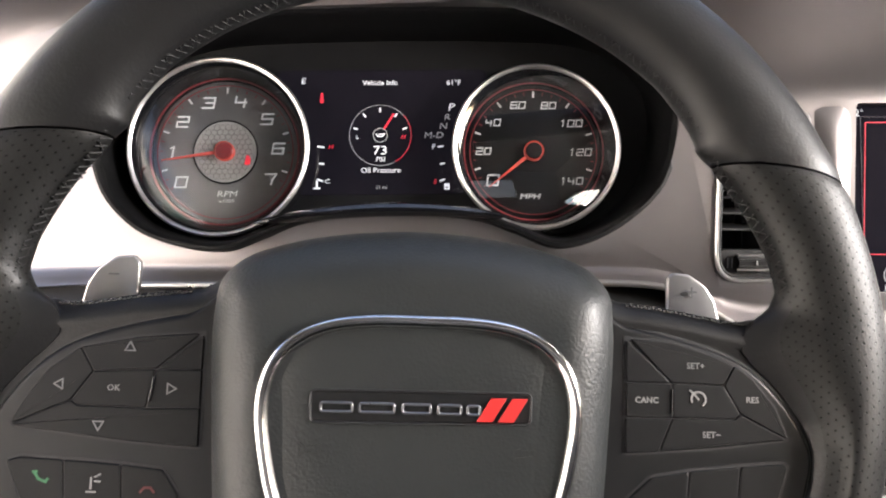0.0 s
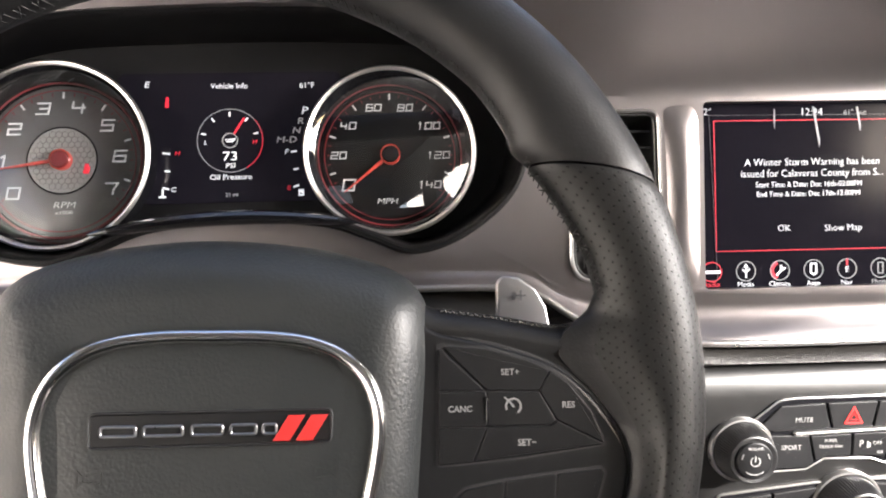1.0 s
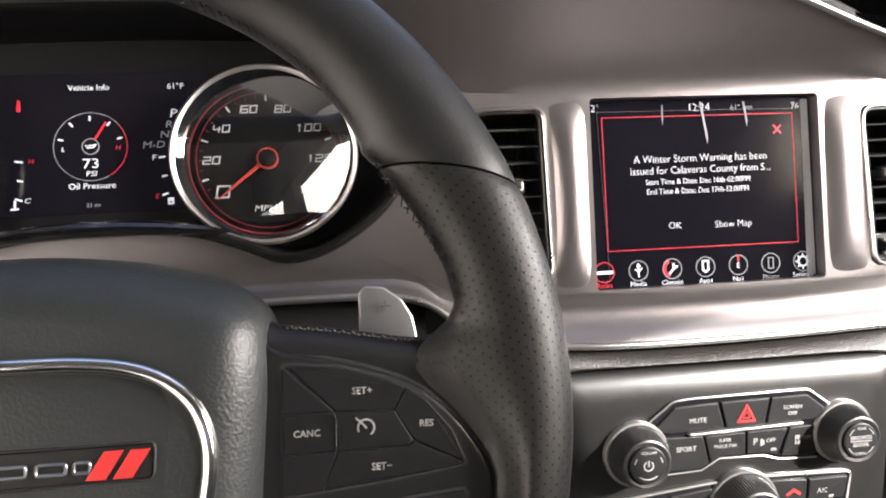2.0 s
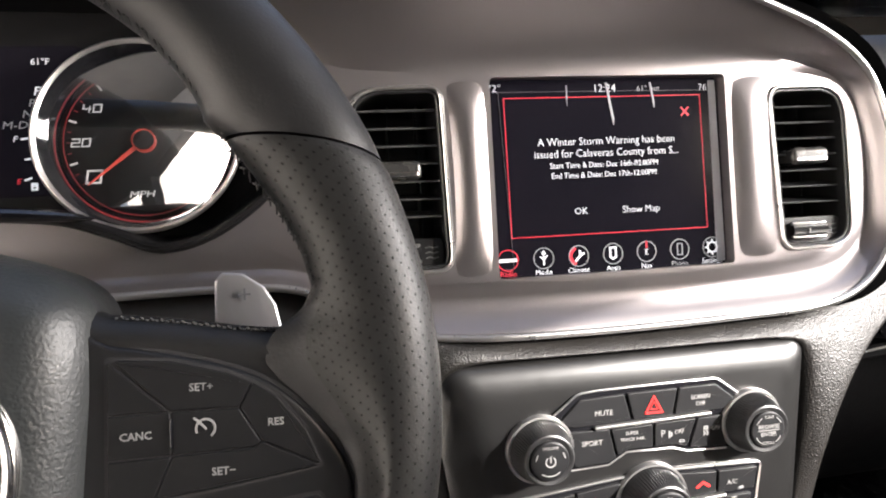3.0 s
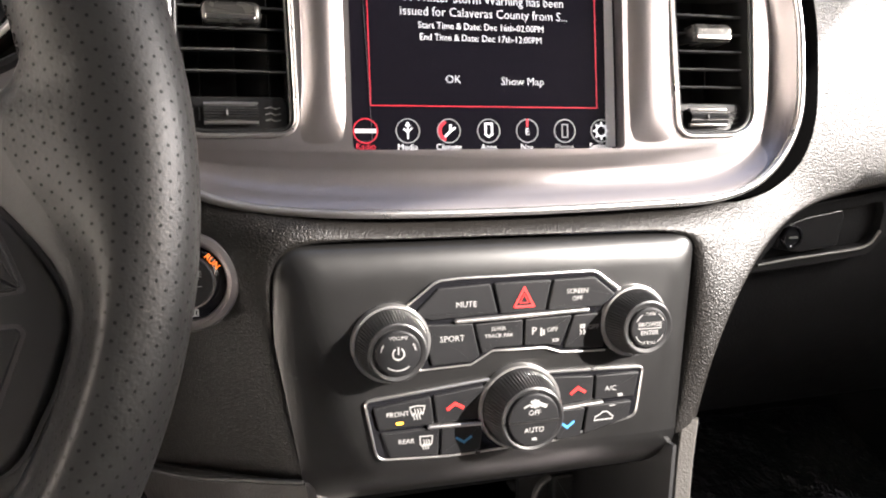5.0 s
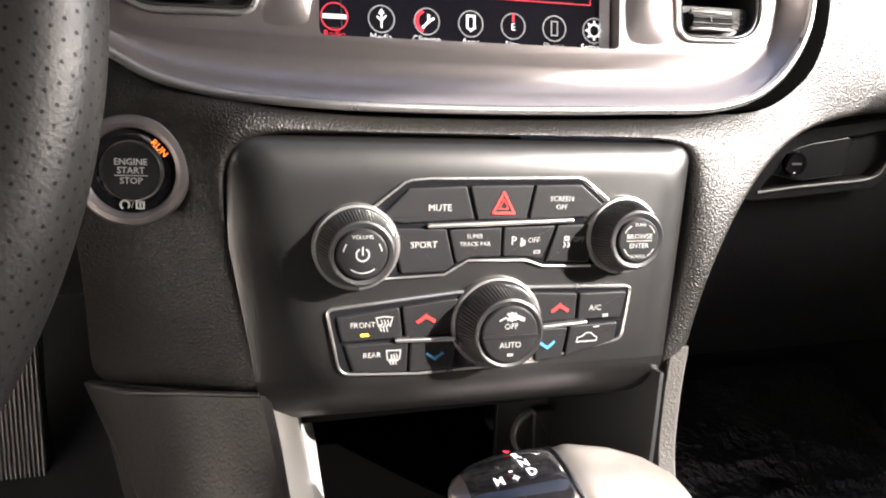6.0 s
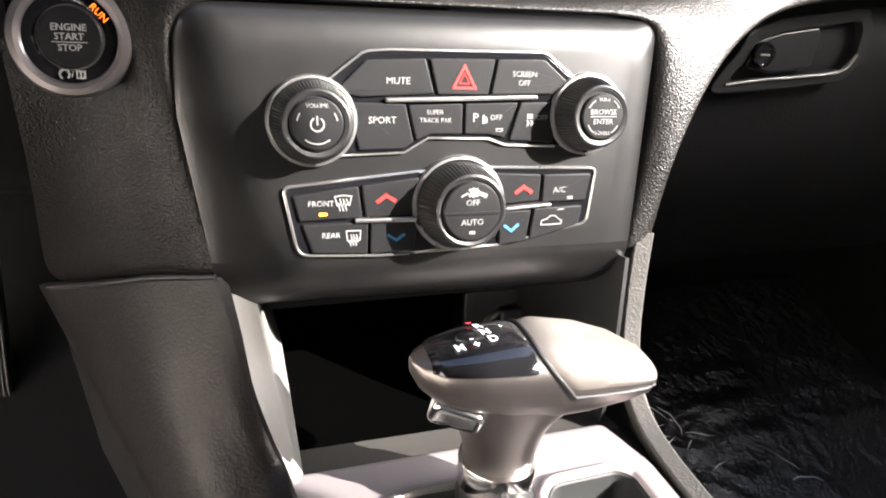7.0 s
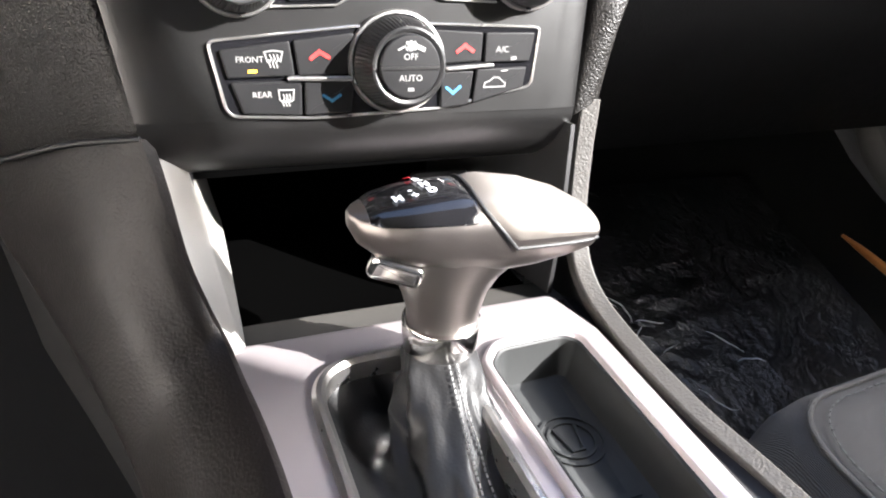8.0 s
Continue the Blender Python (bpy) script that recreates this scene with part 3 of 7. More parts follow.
OUTER = [(0.146, 0.522, 0.458), (0.150, 0.500, 0.490), (0.158, 0.470, 0.545), (0.160, 0.452, 0.600), (0.158, 0.452, 0.650), st(-0.215, -0.066, 0.012), st(-0.13, -0.0985, 0.012), st(-0.06, -0.1010, 0.013), st(0.01, -0.1010, 0.013), st(0.070, -0.0990, 0.012), st(0.125, -0.0950, 0.010)]
INN = [(-0.1085, -0.080), (-0.1155, -0.045), (-0.1255, 0.010), (-0.1295, 0.040), (-0.128, 0.062), (-0.116, 0.0722), (-0.085, 0.0735), (-0.03, 0.0737), (0.03, 0.0738), (0.080, 0.0740), (0.110, 0.0735)]
RIGHT = [(0.1215, 0.0665), (0.1243, 0.046), (0.1222, 0.012), (0.1168, -0.025), (0.1118, -0.056)]
EDGE_X = [(0.565, 0.4350, 0.6385), (0.525, 0.4125, 0.6140), (0.503, 0.4022, 0.568), (0.4995, 0.4018, 0.545), (0.4975, 0.402, 0.5235)]
FAR = [(0.606, 0.4525, 0.6485), (0.66, 0.4585, 0.6535), (0.78, 0.468, 0.659), (0.97, 0.480, 0.662), (1.17, 0.490, 0.663)]
BAND = [(0.176, -0.0830, 0.004), (0.2005, -0.0600, 0.003), (0.2085, -0.0220, 0.003), (0.2080, 0.0150, 0.003), (0.2015, 0.0560, 0.003), (0.185, 0.0920, 0.003), (0.152, 0.118, 0.004)]
pv, pf = [], []


def add(p):
    pv.append(Vector(p))
    return len(pv) - 1


def quads(a, b):
    for i in range(len(a) - 1):
        pf.append((a[i], a[i + 1], b[i + 1], b[i]))


push = Vector((0, -0.0030, 0.0012))
t_row = [add(p) for p in OUTER]
i_pts = [pa(u, v, -0.0005) for u, v in INN]
q_row = [add(i.lerp(Vector(o), 0.16) + push * 0.6) for i, o in zip(i_pts, OUTER)]
m_row = [add(i.lerp(Vector(o), 0.55) + push * (0.3 if k < 5 else 1.1) + Vector((0, 0.010, 0)) * (k < 4)) for k, (i, o) in enumerate(zip(i_pts, OUTER))]
p_row = [add(p) for p in i_pts]
d_row = [add(p + Vector((0, 0.014, -0.002))) for p in i_pts]
quads(t_row, m_row), quads(m_row, q_row), quads(q_row, p_row), quads(p_row, d_row)
r_pts = [pa(u, v, -0.0005) for u, v in RIGHT]
p2 = [add(p) for p in r_pts]
d2 = [add(p + Vector((0, 0.014, -0.002))) for p in r_pts]
q2 = [add(p.lerp(Vector(e), 0.2) + push * 0.6) for p, e in zip(r_pts, EDGE_X)]
n2 = [add(p.lerp(Vector(e), 0.55) + push) for p, e in zip(r_pts, EDGE_X)]
f2 = [add(Vector(e).lerp(p, 0.13) + push * 0.5) for p, e in zip(r_pts, EDGE_X)]
e2 = [add(e) for e in EDGE_X]
g2 = [add(Vector(e) + Vector((0.003, 0.025, -0.003))) for e in EDGE_X]
quads(d2, p2), quads(p2, q2), quads(q2, n2), quads(n2, f2), quads(f2, e2), quads(e2, g2)
b_pts = [st(*b) for b in BAND]
e3 = [add(e) for e in FAR]
g3 = [add(Vector(e) + Vector((0.0, 0.035, -0.003))) for e in FAR]
grid = [[add(Vector(FAR[0]).lerp(b_pts[0], 0.15))] + [add(b) for b in b_pts]]
for x, y, z in FAR[1:]:
    grid.append([add((x, y + dy, z + dz)) for dy, dz in ((-0.001, 0.008), (0.003, 0.032), (0.012, 0.062), (0.024, 0.098), (0.040, 0.130), (0.064, 0.156), (0.110, 0.170), (0.20, 0.180))])
for a, b in zip(grid, grid[1:]):
    quads(a, b)
quads(e3, [g[0] for g in grid]), quads(g3, e3)
hub = add((pv[m_row[-1]] + pv[grid[0][1]] + pv[f2[0]] + pv[n2[0]]) / 4 + push * 0.4)
pf += [(t_row[-1], grid[0][1], hub, m_row[-1]), (grid[0][1], grid[0][0], f2[0], hub), (grid[0][0], e3[0], e2[0], f2[0]), (e3[0], g3[0], g2[0], e2[0]), (hub, f2[0], n2[0]), (m_row[-1], hub, n2[0], q2[0], q_row[-1]), (q_row[-1], q2[0], p2[0], p_row[-1]), (p_row[-1], p2[0], d2[0], d_row[-1])]
subdivided("grained_padding", pv, pf, PAD, dash, "black grained padding sweeping round the controls to the passenger side")

# passenger side top of the dashboard
rows = []
for u in (-0.84, -0.6, -0.42, -0.26, -0.17, -0.07, 0.02, 0.085, 0.135, 0.170):
    e = min(EDGE[15:24], key=lambda q: abs(q[0][0] - u))[0] if u > -0.8 else (-0.84, 0.10, 0.035)
    p = st(u, e[1], e[2])
    rows.append([p + Vector((0, 0.006, -0.004)), p + Vector((0, 0.02, 0.004)), p + Vector((0, 0.10, 0.0)) , Vector((p.x, 0.75, 0.5 * p.z + 0.44)), Vector((p.x, 1.0, 0.868))])
part("top_padding", smooth_sheet(rows, 5, 4, 0.01), PAD, dash, "dark grained dashboard top under the windscreen")

# dark inner structure under the dashboard
part("under_dash", smooth_sheet([[(x, 0.500, 0.660), (x, 0.53, 0.60), (x, 0.62, 0.55), (x, 0.98, 0.60)] for x in (0.53, 0.75, 1.17)], 5, 4, 0.01), DARK, dash)
part("knee_panel", smooth_sheet([[(x, 0.478, 0.690), (x, 0.455, 0.655), (x, 0.475, 0.60), (x, 0.55, 0.52), (x, 0.80, 0.50)] for x in (-0.53, -0.2, 0.1, 0.165)], 5, 4, 0.01), PLASTIC, dash, "black lower dash panel above the pedals")

# ---- glove box ----
glove = thing("glove_box", "closed black glove box with a recessed latch", "glove box")
GB = basis((0.660, 0.4800, 0.622), 4, 0)
LATCHMAT = material("smooth_latch_plastic", (0.008, 0.008, 0.0085), 0.35, spec=0.4)
lid = part("lid", smooth_sheet([[(x, 0.495, 0.648), (x, 0.492, 0.60), (x, 0.505, 0.52), (x, 0.55, 0.43)] for x in (0.56, 0.8, 1.12)], 5, 5, 0.008), LID, glove, "black grained lid")
recess = [(-0.0742, -0.0264), (-0.0613, -0.0125), (-0.0543, 0.0005), (-0.0338, 0.0082), (-0.0034, 0.0119), (0.0325, 0.0173), (0.0360, 0.0098), (0.0349, -0.0056), (0.0229, -0.0167), (-0.0161, -0.0208)]
well = part("latch_recess", plate(rounded(inset(recess, -0.009), 0.008, 5), [rounded(recess, 0.004, 4)], -0.004, 0.0030, 0.0012), LID, glove, "grained surround of the latch")
well.matrix_local = GB
# The recess floor carries its shade as a near-black colour.
back_well = part("recess_floor", slab(rounded(inset(recess, -0.001), 0.004, 4), -0.010, -0.0062), SHADE_BLACK, glove)
back_well.matrix_local = GB
latch = part("latch", slab(rounded([(-0.0533, 0.0023), (-0.0336, 0.0075), (-0.0029, 0.0119), (-0.0005, 0.0071), (-0.0027, -0.0157), (-0.0359, -0.0198), (-0.0600, -0.0160)], 0.003, 4), -0.007, 0.0026, 0.0014), LATCHMAT, glove, "smooth black latch handle plate")
latch.matrix_local = GB
lk = part("lock", lathe([(0.0088, 0.0), (0.0088, 0.0040), (0.0080, 0.0050), (0.0066, 0.0050), (0.0062, 0.0042)], 36), GLOSS, latch, "round black key lock")
lk.matrix_local = Matrix.Translation((-0.0480, -0.0070, 0.0016))
kb = part("key_slot", slab(rounded(box2(0.0075, 0.0013), 0.0005), 0.0, 0.0008), BRIGHT, latch, "pale key slot")
kb.matrix_local = Matrix.Translation((-0.0480, -0.0070, 0.0058))
ll = part("latch_lip", tube(spline([(-0.0740, -0.0275, 0.0032), (-0.045, -0.0240, 0.0036), (-0.0161, -0.0218, 0.0038), (0.0229, -0.0177, 0.0036), (0.0352, -0.0060, 0.0032)], 6), 0.0011, 0.0011, n=8), TRIM, glove, "paler lip under the latch")
ll.matrix_local = GB


# ---- instrument cluster ----
cluster = thing("instrument_cluster", "gloss black instrument cluster with two round dials and a display", "instrument cluster", CLUSTER)
bm = bmesh.new()
lo = [[(x, y, n) for x, y in goggle(0.036, g)] for n, g in ((-0.006, -0.010), (0.0, -0.010), (0.018, -0.0055), (0.030, -0.003), (0.0355, -0.0015), (0.037, 0.0), (0.0365, 0.0022), (0.033, 0.003), (0.02, 0.003))]
rings(bm, lo, True)
part("shroud", bm, HOOD, cluster, "black goggle-shaped surround")
part("back_plate", slab(goggle(0.036, -0.006), -0.008, -0.001), FACE_DARK, cluster)
dp = rounded([(-0.074, -0.054), (0.048, -0.054), (0.066, 0.040), (-0.092, 0.040)], 0.006)
part("display", slab(dp, -0.001, 0.0004), SCREEN, cluster, "dark lit information display")


DIGITS = {"0": [[(0, 0), (1, 0), (1, 1), (0, 1), (0, 0)]], "1": [[(0.55, 0), (0.55, 1), (0.3, 0.86)]], "2": [[(0, 1), (1, 1), (1, 0.5), (0, 0.5), (0, 0), (1, 0)]],
          "3": [[(0, 1), (1, 1), (1, 0), (0, 0)], [(0.25, 0.5), (1, 0.5)]], "4": [[(0, 1), (0, 0.45), (1, 0.45)], [(0.85, 0.75), (0.85, 0)]], "5": [[(1, 1), (0, 1), (0, 0.52), (1, 0.52), (1, 0), (0, 0)]],
          "6": [[(1, 1), (0, 1), (0, 0), (1, 0), (1, 0.52), (0, 0.52)]], "7": [[(0, 1), (1, 1), (0.7, 0.4), (0.7, 0)]], "8": [[(0, 0), (1, 0), (1, 1), (0, 1), (0, 0)], [(0, 0.5), (1, 0.5)]]}


def dial_number(text, size, x, y, parent):
    """A number in squared, slanted figures centred on x, y."""
    wide, gap = size * (1.05 if len(text) == 1 else 0.92), size * 0.36
    lines = []
    for k, ch in enumerate(text):
        x0 = x - (len(text) * wide + (len(text) - 1) * gap) / 2 + k * (wide + gap)
        for ln in DIGITS[ch]:
            lines.append([(x0 + wide * u + 0.18 * size * (v - 0.5), y + size * (v - 0.5)) for u, v in ln])
    strokes(lines, size * 0.15, 0.0018, NUMERAL, parent, "numeral")


def dial(name, cx, cy, ring, face, mat, marks, tip, reach, label):
    """A round gauge: bezel ring, cone, face, ticks, numerals, needle."""
    g = part(name, lathe([(ring - 0.0002, 0.0180), (ring + 0.0004, 0.0195), (ring - 0.0003, 0.0210), (ring - 0.0012, 0.0216), (ring - 0.0024, 0.0210), (ring - 0.0033, 0.0197)], 96, cx, cy, lid=False), DIAL_RING, cluster, label)
    part("ring_wall", lathe([(ring - 0.001, 0.0), (ring - 0.0005, 0.016), (ring - 0.0002, 0.0181)], 96, cx, cy, lid=False), GLOSS, g)
    part("cone", lathe([(ring - 0.0033, 0.0198), (ring - 0.0048, 0.0165), (ring - 0.0066, 0.012), (face + 0.001, 0.002), (face, 0.0005), (face - 0.001, 0.0004)], 96, cx, cy, lid=False), GLOSS, g)
    part("dial_face", lathe([(face, 0.0), (face, 0.0012), (face - 0.0008, 0.0016)], 96, cx, cy), mat, g, "round dial face")
    rim = arc2(cx, cy, face - 0.0032, 0, 360, 72)
    strokes([rim], 0.0007, 0.0017, CRIMSON, g, "red_ring")
    strokes([arc2(cx, cy, face + 0.0012, 0, 360, 72)], 0.0012, 0.0040, CRIMSON, g, "red_glow_ring")
    ticks, small = [], []
    for i in range(len(marks) * 4 - 3):
        a = radians(215 - 36 * i / 4)
        r0, r1 = face - 0.0085, face - 0.0052
        c, s = math.cos(a), math.sin(a)
        (ticks if i % 2 == 0 and i % 4 else small).append([(cx + (r0 if i % 4 == 2 else r0 + 0.0015) * c, cy + (r0 if i % 4 == 2 else r0 + 0.0015) * s), (cx + r1 * c, cy + r1 * s)])
    for tk in ticks:
        strokes([tk], 0.0012, 0.0018, NUMERAL, g, "tick")
    strokes(small, 0.0006, 0.0018, CRIMSON, g, "minor_ticks")
    for i, tx in enumerate(marks):
        a = radians(215 - (36 if len(marks[-1]) > 1 else 35.3) * i)
        r = face * 0.735
        dial_number(tx, 0.0076 if len(tx) == 1 else 0.0047, cx + r * math.cos(a) * (0.94 if len(tx) > 2 else 1), cy + r * math.sin(a), g)
    a = radians(tip)
    d, n = Vector((math.cos(a), math.sin(a))), Vector((-math.sin(a), math.cos(a)))
    c = Vector((cx, cy))
    ndl = [c + d * 0.006 - n * 0.0013, c + d * reach - n * 0.0004, c + d * reach + n * 0.0004, c + d * 0.006 + n * 0.0013]
    part("needle", slab([tuple(p) for p in ndl], 0.004, 0.0052, 0.0003), NEEDLE, g, "slim red needle")
    part("needle_hub", lathe([(0.0062, 0.0018), (0.0062, 0.006), (0.0055, 0.0072), (0.004, 0.0074)], 40, cx, cy), CRIMSON if mat is FACE else FACE_DARK, g)
    part("hub_ring", hoop(disc2(0.0072, cx, cy), 0.0009, 0.0018, 0.0066), NEEDLE, g, "red hub ring")
    return g


tach = dial("tachometer", -0.1280, -0.0215, 0.0648, 0.0530, FACE, "01234567", 188, 0.046, "chrome-ringed rev counter with a grey face")
part("inner_disc", hoop(disc2(0.0240, -0.128, -0.0215), 0.0012, 0.0016, 0.0022), GLOSS, tach)
part("inner_face", lathe([(0.0228, 0.0016), (0.0228, 0.0018)], 48, -0.128, -0.0215), FACE_PALE, tach, "pale inner disc with honeycomb relief")
cells = []
for i in range(-5, 6):
    for j in range(-5, 6):
        hx, hy = 0.0042 * (i + 0.5 * (j % 2)), 0.00364 * j
        if 0.009 < math.hypot(hx, hy) < 0.0205:
            cells.append(arc2(-0.128 + hx, -0.0215 + hy, 0.00235, 30, 390, 6))
strokes(cells, 0.0003, 0.0018, FACE, tach, "honeycomb", h=0.0002)
lettering("RPM", 0.0062, -0.1265, -0.0530, 0.0018, NUMERAL, tach, slant=0.2, wide=1.3)
lettering("x1000", 0.0036, -0.1265, -0.0582, 0.0018, NUMERAL, tach, wide=1.3)
strokes([[(-0.1115, -0.0255), (-0.1125, -0.0300)], [(-0.1105, -0.0275), (-0.1110, -0.0300)]], 0.0026, 0.0019, LIT_RED, tach, "warning_lamp", "red seat belt lamp")
spd = dial("speedometer", 0.0988, -0.0230, 0.0600, 0.0500, FACE_DARK, ("0", "20", "40", "60", "80", "100", "120", "140"), 218.6, 0.0425, "chrome-ringed speedometer with a black face")
lettering("MPH", 0.0058, 0.0955, -0.0565, 0.0018, NUMERAL, spd, slant=0.2, wide=1.3)
for nm, cx, cy, r in (("dial_lens", -0.128, -0.0215, 0.0602), ("dial_lens", 0.0980, -0.0230, 0.0558)):
    if cx < 0:
        lens = lathe([(r, 0.0160), (r, 0.0168)] + [(r * math.cos(radians(a)), 0.0168 + 0.006 * math.sin(radians(a))) for a in (15, 30, 45, 60, 75, 88)], 64, cx, cy)
    else:
        lens = bmesh.new()
        rings(lens, [[(cx + x, cy + y, 0.0118 + 0.082 * y + 0.173 * x + 2.68 * x * x - 1.39 * y * y) for x, y in disc2(r * k, n=64)] for k in (1.0, 0.85, 0.7, 0.55, 0.4, 0.25, 0.1, 0.01)], True, False, True)
    ln = part(nm, lens, GLASS if cx < 0 else LENS, cluster, "clear curved dial lens", 60)
    ln.visible_shadow = False

disp = part("oil_gauge", hoop(disc2(0.0230, -0.0142, -0.0095), 0.0004, 0.0002, 0.0006, 0.0001), LIT_DIM, cluster, "small round oil pressure gauge")
strokes([arc2(-0.0142, -0.0095, 0.0229, -60, 40, 16)], 0.0004, 0.0007, LIT_RED, disp, "gauge_arc")
strokes([[(-0.0142 + r * math.cos(radians(a)), -0.0095 + r * math.sin(radians(a))) for r in (0.0178, 0.0200)] for a in (165, 128, 90, 52, 15)], 0.0011, 0.0007, LIT, disp, "gauge_ticks")
strokes([[(-0.0142 + 0.006 * math.cos(radians(58)), -0.0095 + 0.006 * math.sin(radians(58))), (-0.0142 + 0.0185 * math.cos(radians(58)), -0.0095 + 0.0185 * math.sin(radians(58)))]], 0.0012, 0.0008, LIT_RED, disp, "gauge_needle")
part("gauge_hub", hoop(disc2(0.0055, -0.0142, -0.0095), 0.0006, 0.0004, 0.0008, 0.0001), LIT_DIM, disp)
strokes([[(-0.0170, -0.0088), (-0.0160, -0.0104), (-0.0125, -0.0104), (-0.0108, -0.0086), (-0.0150, -0.0090)]], 0.0008, 0.0009, LIT, disp, "oil_can_symbol")
for tx, sz, x, y, mt in (("Vehicle Info", 0.0052, -0.0142, 0.0300, LIT), ("E", 0.0062, -0.0714, 0.0316, LIT), ("61\u00b0F", 0.0056, 0.0406, 0.0298, LIT), ("P", 0.0078, 0.0383, 0.0111, LIT), ("R", 0.0066, 0.0353, 0.0036, LIT_DIM),
                         ("N", 0.0066, 0.0323, -0.0032, LIT_DIM), ("M-D", 0.0066, 0.0252, -0.0100, LIT_DIM), ("L", 0.0040, -0.0312, -0.0110, LIT), ("H", 0.0040, 0.0028, -0.0110, LIT_RED), ("73", 0.0092, -0.0142, -0.0212, LIT),
                         ("PSI", 0.0048, -0.0142, -0.0278, LIT), ("Oil Pressure", 0.0055, -0.0138, -0.0360, LIT), ("21 mi", 0.0036, -0.0134, -0.0486, LIT_DIM), ("H", 0.0042, -0.0508, -0.0182, LIT_RED), ("C", 0.0046, -0.0535, -0.0440, LIT),
                         ("F", 0.0050, 0.0250, -0.0186, LIT), ("E", 0.0046, 0.0262, -0.0448, LIT_RED)):
    lettering(tx, sz, x, y, 0.0007, mt, cluster, slant=0.15 if len(tx) < 4 and tx[0] not in "67V" else 0, wide=1.2 if len(tx) < 4 else 1.05, name="display_lettering")
for mk in [[(-0.0600, -0.0178), (-0.0560, -0.0184)], [(-0.0588, -0.0305), (-0.0562, -0.0309)], [(-0.0600, -0.0425), (-0.0568, -0.0436)], [(0.0288, -0.0186), (0.0318, -0.0182)], [(0.0305, -0.0314), (0.0328, -0.0310)], [(0.0300, -0.0440), (0.0330, -0.0430)]]:
    strokes([mk], 0.0011, 0.0007, LIT, cluster, "level_mark")
part("belt_lamp", slab(rounded([(-0.0590, 0.0150), (-0.0562, 0.0150), (-0.0566, 0.0225), (-0.0580, 0.0232)], 0.001), 0.0004, 0.0008), LIT_RED, cluster, "red warning lamp")
strokes([[(0.0335, -0.0500), (0.0335, -0.0465), (0.0362, -0.0465), (0.0362, -0.0500), (0.0335, -0.0500)], [(0.0340, -0.0478), (0.0358, -0.0478)]], 0.0011, 0.0007, LIT, cluster, "fuel_pump_symbol")
strokes([[(-0.0608, -0.0440), (-0.0608, -0.0480)], [(-0.0628, -0.0490), (-0.0590, -0.0490)]], 0.0012, 0.0007, LIT, cluster, "coolant_symbol")
part("lower_arch", tube([(x, -0.0700 + 0.0095 * math.cos(x / 0.085 * 1.3) - 0.010, 0.040) for x in [(-0.096 + 0.0075 * i) for i in range(24)]], lambda s: 0.0006 + 0.0044 * math.sin(math.pi * s) ** 0.5, lambda s: 0.0010 + 0.0080 * math.sin(math.pi * s) ** 0.5, (0, 0, 1), 12), GLOSS, cluster, "curved gloss black lower lip")


